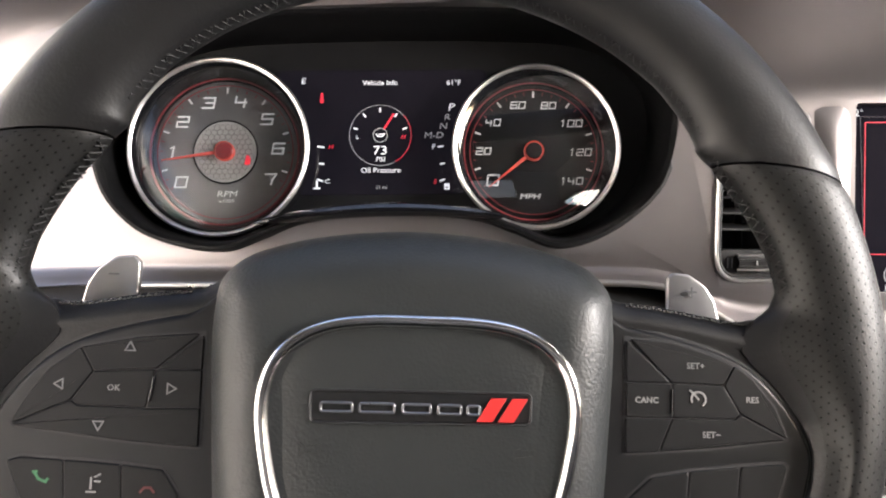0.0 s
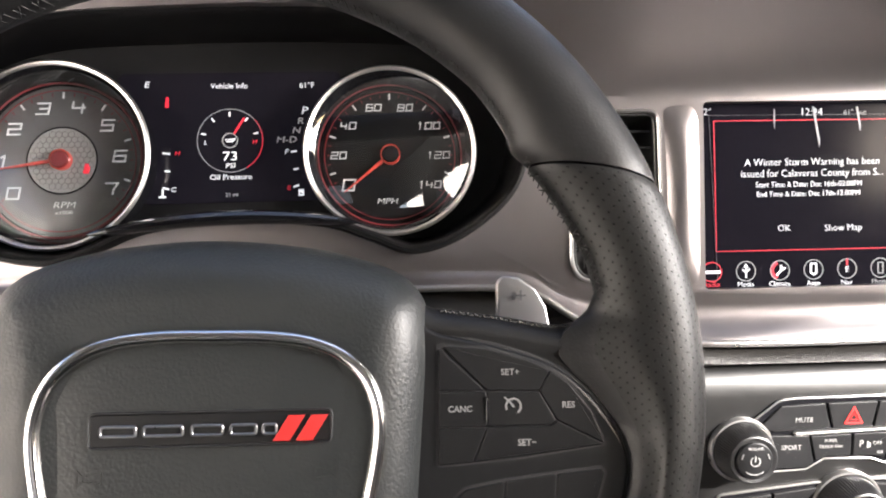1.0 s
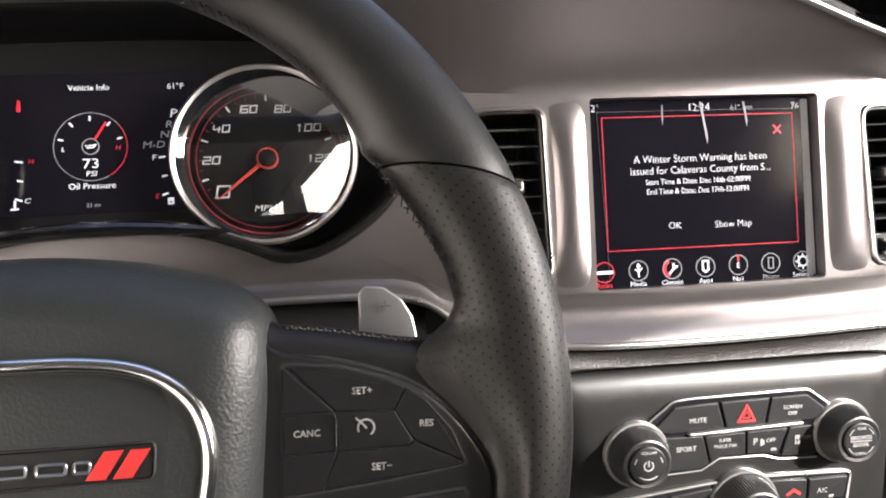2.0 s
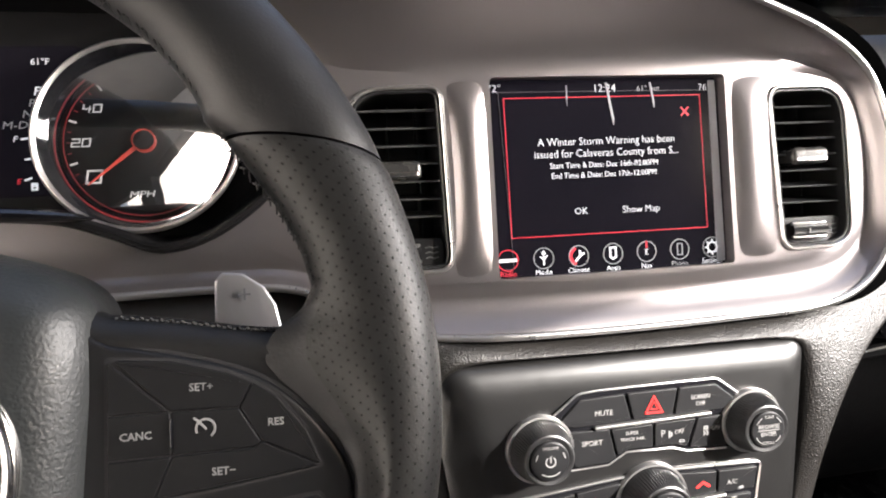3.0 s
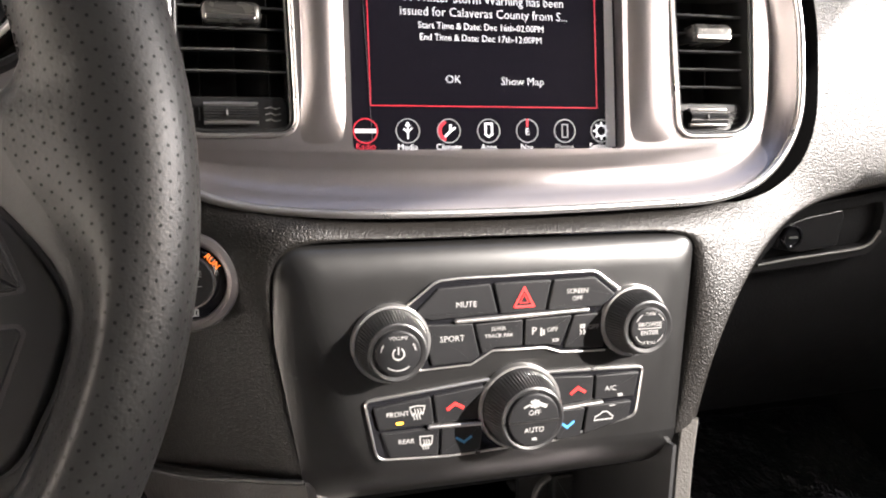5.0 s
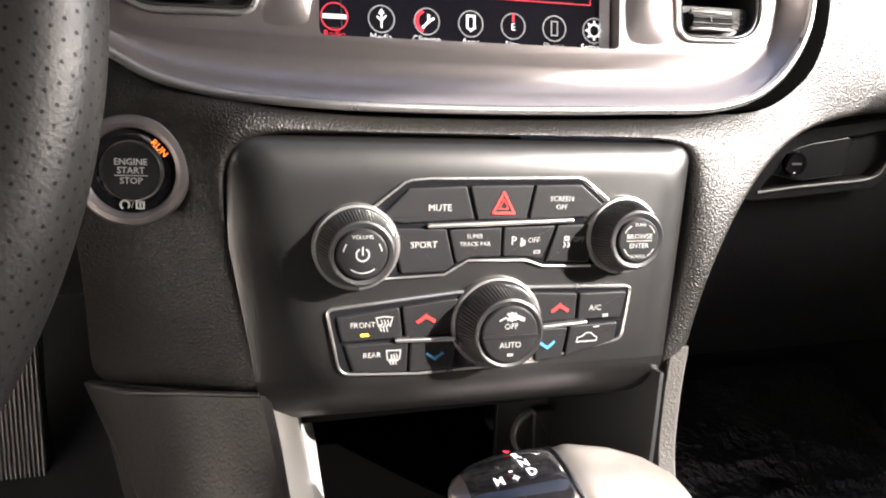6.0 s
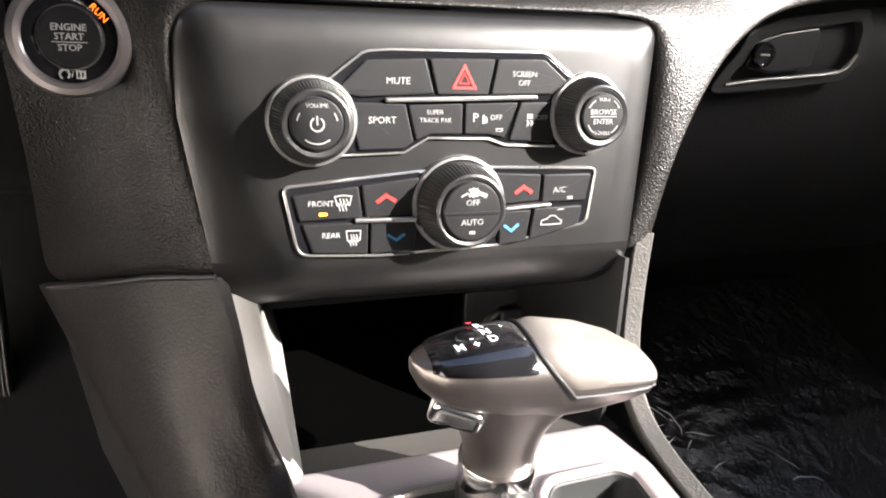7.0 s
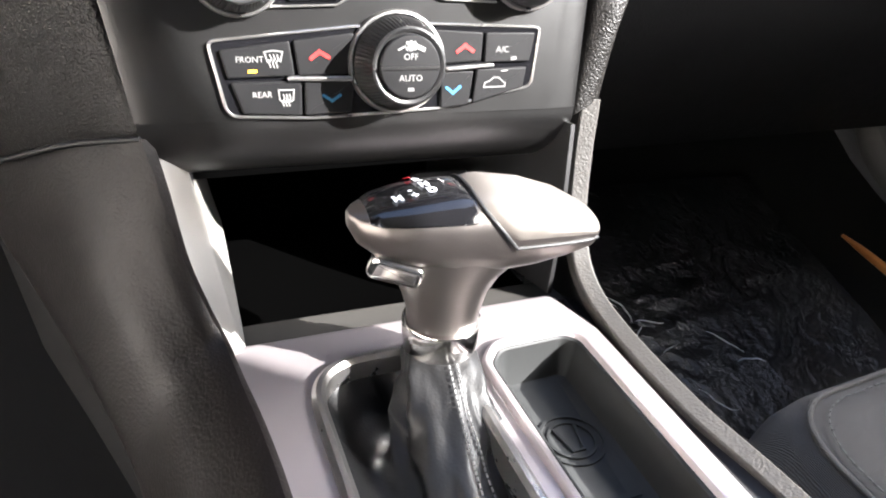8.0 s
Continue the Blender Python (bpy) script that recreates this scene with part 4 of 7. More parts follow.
# ---- air vents ----
def air_vent(outline, label):
    v = thing("air_vent", label, "air vent", STACK, group="dashboard vents")
    xs, ys = [p[0] for p in outline], [p[1] for p in outline]
    x0, x1, y0, y1 = min(xs), max(xs), min(ys), max(ys)
    cx = (x0 + x1) / 2
    part("vent_frame", hoop(outline, 0.0026, -0.006, 0.0135, 0.0009), BRIGHT, v, "bright metal frame")
    part("inner_frame", hoop(inset(outline, 0.0024), 0.0024, -0.03, 0.0115, 0.0008), PLASTIC, v)
    part("vent_box", slab(inset(outline, 0.0045), -0.046, -0.040), DARK, v)
    wl = bmesh.new()
    rings(wl, [[(x, y, z) for x, y in inset(outline, 0.0046)] for z in (-0.042, -0.005)], True)
    part("duct_wall", wl, DARK, v)
    top, low = y1 - 0.006, y0 + 0.024
    for i in range(7):
        y = y1 - 0.0135 - 0.0113 * i
        bm = bmesh.new()
        rows = []
        for z, dy, h in ((-0.022, 0.004, 0.0004), (-0.008, 0.001, 0.0007), (0.0036, -0.0008, 0.0007)):
            rows.append([(x0 + 0.0055, y + dy - h, z), (x1 - 0.0055, y + dy - h, z), (x1 - 0.0055, y + dy + h, z), (x0 + 0.0055, y + dy + h, z)])
        rings(bm, rows, True, True, True)
        sl = part("slat", bm, DARK, v)
        part("slat_lip", tube([(x0 + 0.0055, y - 0.0008, 0.0040), (cx, y - 0.0008, 0.0046), (x1 - 0.0055, y - 0.0008, 0.0040)], 0.00065, 0.0007, n=8), SLAT, sl)
    for sx in (-0.3, 0.0, 0.3):
        part("vane", slab(rounded(box2(0.0012, top - low, cx + sx * (x1 - x0), (top + low) / 2), 0.0004, 2), -0.038, -0.024), DARK, v)
    ty = y0 + 0.066
    tab = part("slide_tab", slab(rounded(box2((x1 - x0) * 0.46, 0.0115, cx, ty), 0.0045), -0.004, 0.0125, 0.003), SMOKE, v, "smoky slide tab with a bright lip")
    part("tab_lip", slab(rounded(box2((x1 - x0) * 0.38, 0.0028, cx, ty - 0.0028), 0.001), 0.0120, 0.0132, 0.0004), CHROME, tab)
    wy = y0 + 0.0135
    part("wheel_plate", slab(rounded(box2(x1 - x0 - 0.010, 0.019, cx, wy), 0.006), -0.02, 0.0045, 0.001), PLASTIC, v)
    th = bmesh.new()
    w = (x1 - x0) * 0.42
    loops = []
    for i in range(25):
        a = radians(-90 + 180 * i / 24)
        k = 1.0 if i % 2 else 0.94
        loops.append([(cx - 0.002 + px, wy + 0.0056 * k * math.sin(a), 0.004 + 0.0078 * k * math.cos(a)) for px in (-w / 2, -w / 2 + 0.001, w / 2 - 0.001, w / 2)])
    rings(th, loops, False)
    wh = part("thumb_wheel", th, PLASTIC, v, "ribbed thumb wheel")
    for s in (-1, 1):
        part("wheel_edge", tube([(cx - 0.002 - w / 2, wy + s * 0.0048, 0.0080), (cx - 0.002, wy + s * 0.0048, 0.0092), (cx - 0.002 + w / 2, wy + s * 0.0048, 0.0080)], 0.0013), BRIGHT, wh)
    part("wheel_mark", slab(box2(0.0009, 0.003, cx - 0.004, wy), 0.0115, 0.0125), WHITE, wh)
    sx = cx + w / 2 + 0.0055
    strokes([[(sx - 0.0035, wy + d), (sx - 0.001, wy + d + 0.0007), (sx + 0.0015, wy + d - 0.0004), (sx + 0.004, wy + d + 0.0003)] for d in (-0.0033, 0, 0.0033)], 0.0007, 0.0047, WHITE, v, "air_flow_symbol")
    strokes([[(cx - 0.002 - w / 2 - 0.004 + q, wy - 0.003), (cx - 0.002 - w / 2 - 0.004 + q, wy + 0.003)] for q in (-0.0015, 0.0015)], 0.0007, 0.0047, WHITE, v, "air_shut_symbol")
    return v


air_vent(VENT_L, "black slatted air vent on the driver side of the touchscreen")
air_vent(VENT_R, "black slatted air vent on the passenger side of the touchscreen")


# ---- touchscreen ----
ts = thing("touchscreen", "lit touchscreen showing a storm warning, with loose film on its glass", "touchscreen", STACK)
part("screen_glass", slab(GLASS_OUT, -0.008, 0.0012, 0.0006), SCREEN, ts, "glossy black glass")
part("screen_back", slab(inset(GLASS_OUT, -0.006), -0.02, -0.008), DARK, ts)
Z = 0.00135
part("warning_frame", hoop([(-0.0900, -0.0360), (0.0520, -0.0364), (0.0514, 0.0561), (-0.0902, 0.0563)], 0.0005, Z - 0.0002, Z + 0.0001, 0.00005), LIT_RED, ts, "thin red warning frame")
for tx, sz, x, y, mt in (("72\u00b0", 0.0070, -0.0962, 0.0624, LIT), ("12:24", 0.0076, -0.0190, 0.0614, LIT), ("61\u00b0 out", 0.0056, 0.0130, 0.0607, LIT_DIM), ("76\u00b0", 0.0068, 0.0550, 0.0607, LIT),
                         ("A Winter Storm Warning has been", 0.00745, -0.0188, 0.0262, LIT), ("issued for Calaveras County from S...", 0.00745, -0.0190, 0.0182, LIT), ("Start Time & Date: Dec 16th-02:00PM", 0.0054, -0.0216, 0.0104, LIT),
                         ("End Time & Date: Dec 17th-12:00PM", 0.0054, -0.0220, 0.0037, LIT), ("OK", 0.0066, -0.0404, -0.0204, LIT), ("Show Map", 0.0066, 0.0030, -0.0210, LIT),
                         ("Radio", 0.0050, -0.0934, -0.0592, LIT_RED), ("Media", 0.0050, -0.0690, -0.0596, LIT), ("Climate", 0.0050, -0.0443, -0.0597, LIT), ("Apps", 0.0050, -0.0195, -0.0599, LIT), ("Nav", 0.0050, 0.0047, -0.0600, LIT), ("Phone", 0.0050, 0.0295, -0.0600, LIT_DIM), ("Settings", 0.0050, 0.0540, -0.0596, LIT)):
    lettering(tx, sz, x, y, Z, mt, ts, bold=-0.00003 if sz < 0.006 else -0.00009, wide=0.93 if len(tx) > 20 else 1.0, name="screen_lettering")
strokes([[(0.0368, 0.0420), (0.0418, 0.0472)], [(0.0368, 0.0472), (0.0418, 0.0420)]], 0.0010, Z, LIT_RED, ts, "close_symbol")
for i in range(7):
    x = -0.0933 + 0.02463 * i
    ring = part("icon", hoop(disc2(0.0072, x, -0.0502, 36), 0.0006, Z - 0.0002, Z + 0.0001, 0.00005), LIT_RED if i == 0 else LIT_DIM, ts)
    y = -0.0502
    if i == 0:
        strokes([[(x - 0.005, y), (x + 0.005, y)]], 0.0022, Z, LIT, ring)
    elif i == 1:
        strokes([[(x, y - 0.0042), (x, y + 0.0042)], [(x - 0.0022, y + 0.001), (x, y - 0.001), (x + 0.0022, y + 0.0015)], [(x - 0.001, y + 0.003), (x, y + 0.0046), (x + 0.001, y + 0.003)]], 0.0009, Z, LIT, ring)
    elif i == 2:
        strokes([arc2(x, y, 0.0055, 120, 240, 10)], 0.0018, Z, LIT_RED, ring)
        strokes([[(x - 0.002, y - 0.003), (x + 0.001, y), (x + 0.001, y + 0.003)], [(x + 0.001, y), (x + 0.0035, y + 0.0015)]], 0.0014, Z, LIT, ring)
    elif i == 3:
        strokes([[(x - 0.002, y + 0.003), (x - 0.002, y - 0.002), (x, y - 0.0035), (x + 0.002, y - 0.002), (x + 0.002, y + 0.003)], [(x - 0.002, y + 0.0042), (x + 0.002, y + 0.0042)]], 0.0012, Z, LIT, ring)
    elif i == 4:
        lettering("E", 0.0055, x, y - 0.0005, Z, LIT, ring, name="symbol")
        strokes([[(x, y + 0.003), (x, y + 0.0065)]], 0.0012, Z, LIT_RED, ring)
    elif i == 5:
        strokes([[(x - 0.0018, y - 0.0038), (x + 0.0018, y - 0.0038), (x + 0.0018, y + 0.0038), (x - 0.0018, y + 0.0038), (x - 0.0018, y - 0.0038)]], 0.0006, Z, LIT_DIM, ring)
    else:
        strokes([arc2(x, y, 0.0034, 0, 360, 20)] + [[(x + r * math.cos(radians(a)), y + r * math.sin(radians(a))) for r in (0.0036, 0.0050)] for a in range(0, 360, 45)], 0.0011, Z, LIT, ring)
bm = bmesh.new()
slab([(0.0576, -0.0600), (0.0640, -0.0600), (0.0630, 0.0655), (0.0578, 0.0655)], 0.0013, 0.0016, 0, bm)
part("film_edge", bm, FILM, ts, "turned edge of clear protective film")
strokes([[(-0.0960, -0.0560), (-0.0895, -0.056), (-0.0935, 0.0600), (-0.03, 0.0598), (0.058, 0.0590)]], 0.00022, 0.0014, FILM_DIM, ts, "film_crease")
for (xa, ya), (xb, yb), w in (((-0.0461, 0.0640), (-0.0464, 0.0500), 0.0006), ((-0.0178, 0.0655), (-0.0143, 0.0364), 0.0012), ((0.0143, 0.0650), (0.0160, 0.0474), 0.0010)):
    part("film_pucker", slab([(xa - w * 0.6, ya), (xa + w * 0.6, ya), (xb + w, yb + 0.004), (xb + w * 0.4, yb), (xb - w * 0.5, yb + 0.006)], 0.0013, 0.0018, 0.0001), FILM, ts, "pale narrow pucker in the film")


# ---- centre control panel ----
cp = thing("control_panel", "satin graphite control panel with three ribbed knobs and black buttons", "control panel", PANEL)
facing = rounded([(-0.1168, -0.050, 0.001), (0.1118, -0.050, 0.001), (0.1235, 0.0728, 0.012), (-0.1300, 0.0718, 0.018), (-0.1285, 0.020, 0.05)], 0.004, 8)
fp = bmesh.new()
loops = [[(x, y, -0.012) for x, y in facing]]
for d, drop in ((0.0, 0.0095), (0.0012, 0.0072), (0.0035, 0.0048), (0.0065, 0.0028), (0.010, 0.0014), (0.014, 0.0005), (0.018, 0.0)):
    loops.append([(x * (1 - d / 0.12), y - (y + 0.050) * d / 0.122, 0.0035 - drop * (0.06 + 0.94 * max(0.0, min(1.0, (y + 0.03) / 0.09)))) for x, y in facing])
rings(fp, loops, True, True, True)
part("face_plate", fp, GRAPHITE, cp, "satin graphite face plate with a rolled top edge")
rows = []
for y, z in ((-0.0490, 0.0031), (-0.0560, 0.0024), (-0.0630, -0.0002), (-0.0700, -0.0050), (-0.0765, -0.0130), (-0.0815, -0.0240), (-0.084, -0.045)):
    rows.append([(x, y, z) for x in (-0.1168 + 0.10 * (-0.049 - y), -0.06, 0.0, 0.06, 0.1118 + 0.10 * (y + 0.049))])
part("lower_lip", smooth_sheet(rows, 5, 5, 0.003), GRAPHITE, cp)
UP = rounded([(-0.0600, 0.0380), (-0.0430, 0.0508), (-0.030, 0.0520), (0.0520, 0.0528), (0.0690, 0.0400), (0.0640, 0.0060), (0.0320, 0.0068), (0.0225, 0.0102), (-0.0095, 0.0108), (-0.0215, 0.0036), (-0.0560, 0.0022)], 0.003, 4)
part("upper_base", slab(UP, 0.002, 0.0052, 0.0008), GLOSS, cp, "gloss black button surround")
part("upper_bright_edge", tube([(x, y, 0.0052) for x, y in ((-0.0615, 0.0370), (-0.0440, 0.0506), (-0.0405, 0.0518), (-0.030, 0.0526), (0.0500, 0.0534), (0.0532, 0.0524), (0.0700, 0.0402))], 0.0007, 0.0007), BRIGHT, cp)
part("upper_lower_edge", tube([(x, y, 0.0050) for x, y in ((-0.0540, 0.0020), (-0.0225, 0.0032), (-0.0100, 0.0104), (0.0222, 0.0098), (0.0318, 0.0064), (0.0600, 0.0056))], 0.0006, 0.0006), BRIGHT, cp)


def key(poly, name="button", top=0.0066, label=""):
    return part(name, slab(rounded(poly, 0.0011, 3), 0.003, top, 0.0007), BUTTON, cp, label)


TOP = 0.00672
mute = key([(-0.0570, 0.0330), (-0.0420, 0.0478), (-0.0125, 0.0490), (-0.0078, 0.0322), (-0.0450, 0.0302)])
lettering("MUTE", 0.00470, -0.0262, 0.0380, TOP, WHITE, mute)
hz = key([(-0.0060, 0.0318), (-0.0105, 0.0492), (0.0240, 0.0496), (0.0206, 0.0320)])
strokes([[(0.0018, 0.0352), (0.0134, 0.0352), (0.0076, 0.0458), (0.0018, 0.0352)]], 0.0012, TOP, RED, hz, "warning_triangle", "red warning triangle")
strokes([[(0.0050, 0.0374), (0.0102, 0.0374), (0.0076, 0.0424), (0.0050, 0.0374)]], 0.0004, TOP, RED, hz, "warning_triangle")
so = key([(0.0222, 0.0320), (0.0254, 0.0496), (0.0510, 0.0500), (0.0650, 0.0390), (0.0560, 0.0326)])
lettering("SCREEN", 0.00383, 0.0402, 0.0424, TOP, WHITE, so)
lettering("OFF", 0.00383, 0.0402, 0.0380, TOP, WHITE, so)
part("bright_bar", slab(rounded([(-0.0325, 0.0278), (0.0475, 0.0300), (0.0475, 0.0322), (-0.0325, 0.0300)], 0.001), 0.004, 0.0084, 0.0008), BRIGHT, cp, "bright metal divider")
sp = key([(-0.0455, 0.0046), (-0.0510, 0.0280), (-0.0224, 0.0272), (-0.0180, 0.0086), (-0.0225, 0.0052)])
lettering("SPORT", 0.00470, -0.0340, 0.0192, TOP, WHITE, sp)
su = key([(-0.0168, 0.0092), (-0.0212, 0.0268), (0.0072, 0.0276), (0.0074, 0.0124), (-0.0086, 0.0124)])
lettering("SUPER", 0.00313, -0.0072, 0.0232, TOP, WHITE, su)
lettering("TRACK PAK", 0.00313, -0.0068, 0.0192, TOP, WHITE, su)
pk2 = key([(0.0086, 0.0124), (0.0086, 0.0277), (0.0376, 0.0284), (0.0306, 0.0104), (0.0218, 0.0122)])
lettering("P", 0.00644, 0.0142, 0.0204, TOP, WHITE, pk2)
lettering("OFF", 0.00383, 0.0254, 0.0206, TOP, WHITE, pk2)
strokes([[(0.0185, 0.0180), (0.0185, 0.0215)], [(0.0200, 0.0185), (0.0200, 0.0205)]], 0.0010, TOP, WHITE, pk2)
strokes([[(0.0258, 0.0150), (0.0290, 0.0150), (0.0290, 0.0138), (0.0258, 0.0138), (0.0258, 0.0150)]], 0.0004, TOP, GREYPRINT, pk2)
es = key([(0.0330, 0.0092), (0.0388, 0.0284), (0.0600, 0.0288), (0.0580, 0.0078)])
lettering("OFF", 0.00383, 0.0512, 0.0206, TOP, WHITE, es)
strokes([[(0.0430, 0.0222), (0.0452, 0.0222), (0.0452, 0.0206), (0.0430, 0.0206), (0.0430, 0.0222)], [(0.0428, 0.0192), (0.0436, 0.0178), (0.0428, 0.0168)], [(0.0450, 0.0192), (0.0458, 0.0178), (0.0450, 0.0168)]], 0.0008, TOP, WHITE, es)

LOW = rounded([(-0.0835, -0.0125, 0.004), (-0.015, -0.0058), (0.023, -0.0044), (0.0868, -0.0060, 0.004), (0.0832, -0.0375, 0.007), (0.030, -0.0478), (-0.035, -0.0502), (-0.0765, -0.0480, 0.008)], 0.004, 5)
part("lower_base", slab(LOW, 0.002, 0.0048, 0.0008), GLOSS, cp, "gloss black button surround")
part("lower_bright_ring", hoop(LOW, 0.0014, 0.002, 0.0058, 0.0005), BRIGHT, cp, "bright metal outline")
fd = key([(-0.0780, -0.0168), (-0.0460, -0.0130), (-0.0440, -0.0290), (-0.0750, -0.0298)])
lettering("FRONT", 0.00392, -0.0646, -0.0213, TOP, WHITE, fd)


def demister(x, y, parent, s=1.0):
    strokes([[(x - 0.0042 * s, y + 0.0028), (x - 0.003, y - 0.0016), (x - 0.0022, y - 0.0008)], [(x + 0.0042 * s, y + 0.0028), (x + 0.003, y - 0.0016), (x + 0.0022, y - 0.0008)], [(x - 0.0042 * s, y + 0.0028), (x, y + 0.0034), (x + 0.0042 * s, y + 0.0028)]]
            + [[(x + d, y - 0.0042), (x + d - 0.0006, y - 0.0022), (x + d + 0.0006, y - 0.0004), (x + d, y + 0.0014)] for d in (-0.0016, 0.0, 0.0016)], 0.0006, TOP, WHITE, parent, "demist_symbol")


demister(-0.0536, -0.0206, fd)
part("indicator_lamp", slab(box2(0.0040, 0.0014, -0.0636, -0.0265), 0.006, 0.0069), YELLOW_LAMP, fd, "amber lamp, lit")
ur = key([(-0.0444, -0.0127), (-0.0150, -0.0092), (-0.0150, -0.0286), (-0.0422, -0.0289)])
strokes([[(-0.0360, -0.0208), (-0.0320, -0.0180), (-0.0278, -0.0205)]], 0.0018, TOP, RED, ur, "up_arrow", "red arrow")
rd = key([(-0.0740, -0.0314), (-0.0410, -0.0312), (-0.0414, -0.0478), (-0.0690, -0.0462)])
lettering("REAR", 0.00392, -0.0598, -0.0375, TOP, WHITE, rd)
strokes([[(-0.0522, -0.0354), (-0.0450, -0.0354), (-0.0454, -0.0400), (-0.0464, -0.0408), (-0.0508, -0.0408), (-0.0518, -0.0400), (-0.0522, -0.0354)]] + [[(-0.0486 + d, -0.0428), (-0.0492 + d, -0.0410), (-0.0480 + d, -0.0392), (-0.0486 + d, -0.0376)] for d in (-0.0014, 0.0, 0.0014)], 0.0006, TOP, WHITE, rd, "demist_symbol")
dl = key([(-0.0396, -0.0314), (-0.0150, -0.0314), (-0.0170, -0.0470), (-0.0400, -0.0480)])
strokes([[(-0.0306, -0.0386), (-0.0266, -0.0412), (-0.0226, -0.0386)]], 0.0013, TOP, BLUE, dl, "down_arrow", "faint blue arrow")
u2 = key([(0.0250, -0.0076), (0.0528, -0.0092), (0.0522, -0.0232), (0.0290, -0.0248)])
strokes([[(0.0388, -0.0184), (0.0428, -0.0156), (0.0470, -0.0182)]], 0.0018, TOP, RED, u2, "up_arrow", "red arrow")
ac = key([(0.0542, -0.0092), (0.0826, -0.0092), (0.0800, -0.0240), (0.0540, -0.0242)])
lettering("A/C", 0.00452, 0.0640, -0.0178, TOP, WHITE, ac)
strokes([[(0.0690, -0.0218), (0.0720, -0.0216)], [(0.0690, -0.0228), (0.0720, -0.0226)]], 0.0005, TOP, WHITE, ac)
d2 = key([(0.0300, -0.0286), (0.0482, -0.0282), (0.0456, -0.0456), (0.0300, -0.0470)])
strokes([[(0.0332, -0.0366), (0.0368, -0.0392), (0.0404, -0.0362)]], 0.0015, TOP, BLUE, d2, "down_arrow", "blue arrow")
rc = key([(0.0498, -0.0274), (0.0786, -0.0268), (0.0770, -0.0372), (0.0476, -0.0452)])
strokes([[(0.0540, -0.0368), (0.0545, -0.0345), (0.0575, -0.0335), (0.0595, -0.0318), (0.0625, -0.0320), (0.0648, -0.0340), (0.0662, -0.0348), (0.0660, -0.0366), (0.0540, -0.0368)], [(0.0640, -0.0286), (0.0670, -0.0284)]], 0.0006, TOP, WHITE, rc, "car_symbol")
part("bright_bar", slab(rounded([(-0.0478, -0.0312), (-0.0165, -0.0318), (-0.0165, -0.0296), (-0.0478, -0.0290)], 0.001), 0.004, 0.0086, 0.0008), BRIGHT, cp, "bright metal divider")
part("bright_bar", slab(rounded([(0.0325, -0.0280), (0.0590, -0.0264), (0.0590, -0.0244), (0.0325, -0.0260)], 0.001), 0.004, 0.0086, 0.0008), BRIGHT, cp, "bright metal divider")


def knob(name, cx, cy, r, h, face, label):
    k = part(name, lathe([(r * 0.93, 0.003), (r * 0.93, 0.006), (r * 0.915, 0.010), (r * 0.86, h * 0.60), (r * 0.78, h * 0.86), (r * 0.74, h * 0.93), (r * 0.70, h * 0.95), (face + 0.0008, h * 0.93), (face + 0.0004, h * 0.90)], 144, cx, cy, ribs=1, deep=0.00055, lo=0.0095, hi=h * 0.88), PLASTIC, cp, label)
    part("bright_collar", lathe([(r + 0.0006, 0.003), (r + 0.0006, 0.0066), (r, 0.0080), (r - 0.0012, 0.0082), (r - 0.0018, 0.0072), (r - 0.0019, 0.0055)], 72, cx, cy, lid=False), BRIGHT, k, "bright ring at its foot")
    part("knob_cap", lathe([(face, h * 0.88), (face, h * 0.975), (face - 0.0008, h * 1.0), (face - 0.003, h * 1.005), (0.001, h * 1.01)], 56, cx, cy), BUTTON, k, "round push cap")
    return k, h * 1.012


kv, zt = knob("knob", -0.0680, 0.0188, 0.0212, 0.025, 0.0121, "ribbed black volume knob")
lettering("VOLUME", 0.00261, -0.0680, 0.0271, zt, WHITE, kv)
strokes([arc2(-0.068, 0.0188, 0.0030, 125, 415, 20), [(-0.068, 0.0188), (-0.068, 0.0222)]], 0.0007, zt, WHITE, kv, "power_symbol")
strokes([arc2(-0.068, 0.0188, 0.0088, 232, 308, 12), arc2(-0.068, 0.0188, 0.0092, 148, 168, 4), arc2(-0.068, 0.0188, 0.0092, 12, 32, 4)], 0.0006, zt, WHITE, kv, "scale_arc")
kt, zt = knob("knob", 0.0772, 0.0226, 0.0209, 0.024, 0.0118, "ribbed black tuning knob")
for tx, dy, sz in (("TUNE", 0.0084, 0.0028), ("BROWSE", 0.0022, 0.0042), ("ENTER", -0.0026, 0.0042), ("SCROLL", -0.0084, 0.0028)):
    lettering(tx, sz * 0.9, 0.0772, 0.0226 + dy, zt, WHITE, kt)
strokes([[(0.0700, 0.0226), (0.0844, 0.0226)]], 0.0004, zt, WHITE, kt, "divider_line")
strokes([arc2(0.0772, 0.0226, 0.0095, a, a + 28, 5) for a in (28, 124, 208, 304)], 0.0005, zt, WHITE, kt, "scale_arc")
kf, zt = knob("knob", 0.0068, -0.0235, 0.0246, 0.028, 0.0150, "large ribbed black fan knob")
lettering("OFF", 0.00418, 0.0068, -0.0190, zt, WHITE, kf)
lettering("AUTO", 0.00418, 0.0068, -0.0288, zt, WHITE, kf)
part("cap_split", slab(rounded(box2(0.0294, 0.0012, 0.0068, -0.0240), 0.0003), zt - 0.001, zt + 0.0006), GRAPHITE, kf)
strokes([[(0.0050, -0.0126), (0.0086, -0.0152)], [(0.0050, -0.0152), (0.0086, -0.0126)], [(0.0068, -0.0122), (0.0068, -0.0156)]], 0.0014, zt, WHITE, kf, "fan_symbol")
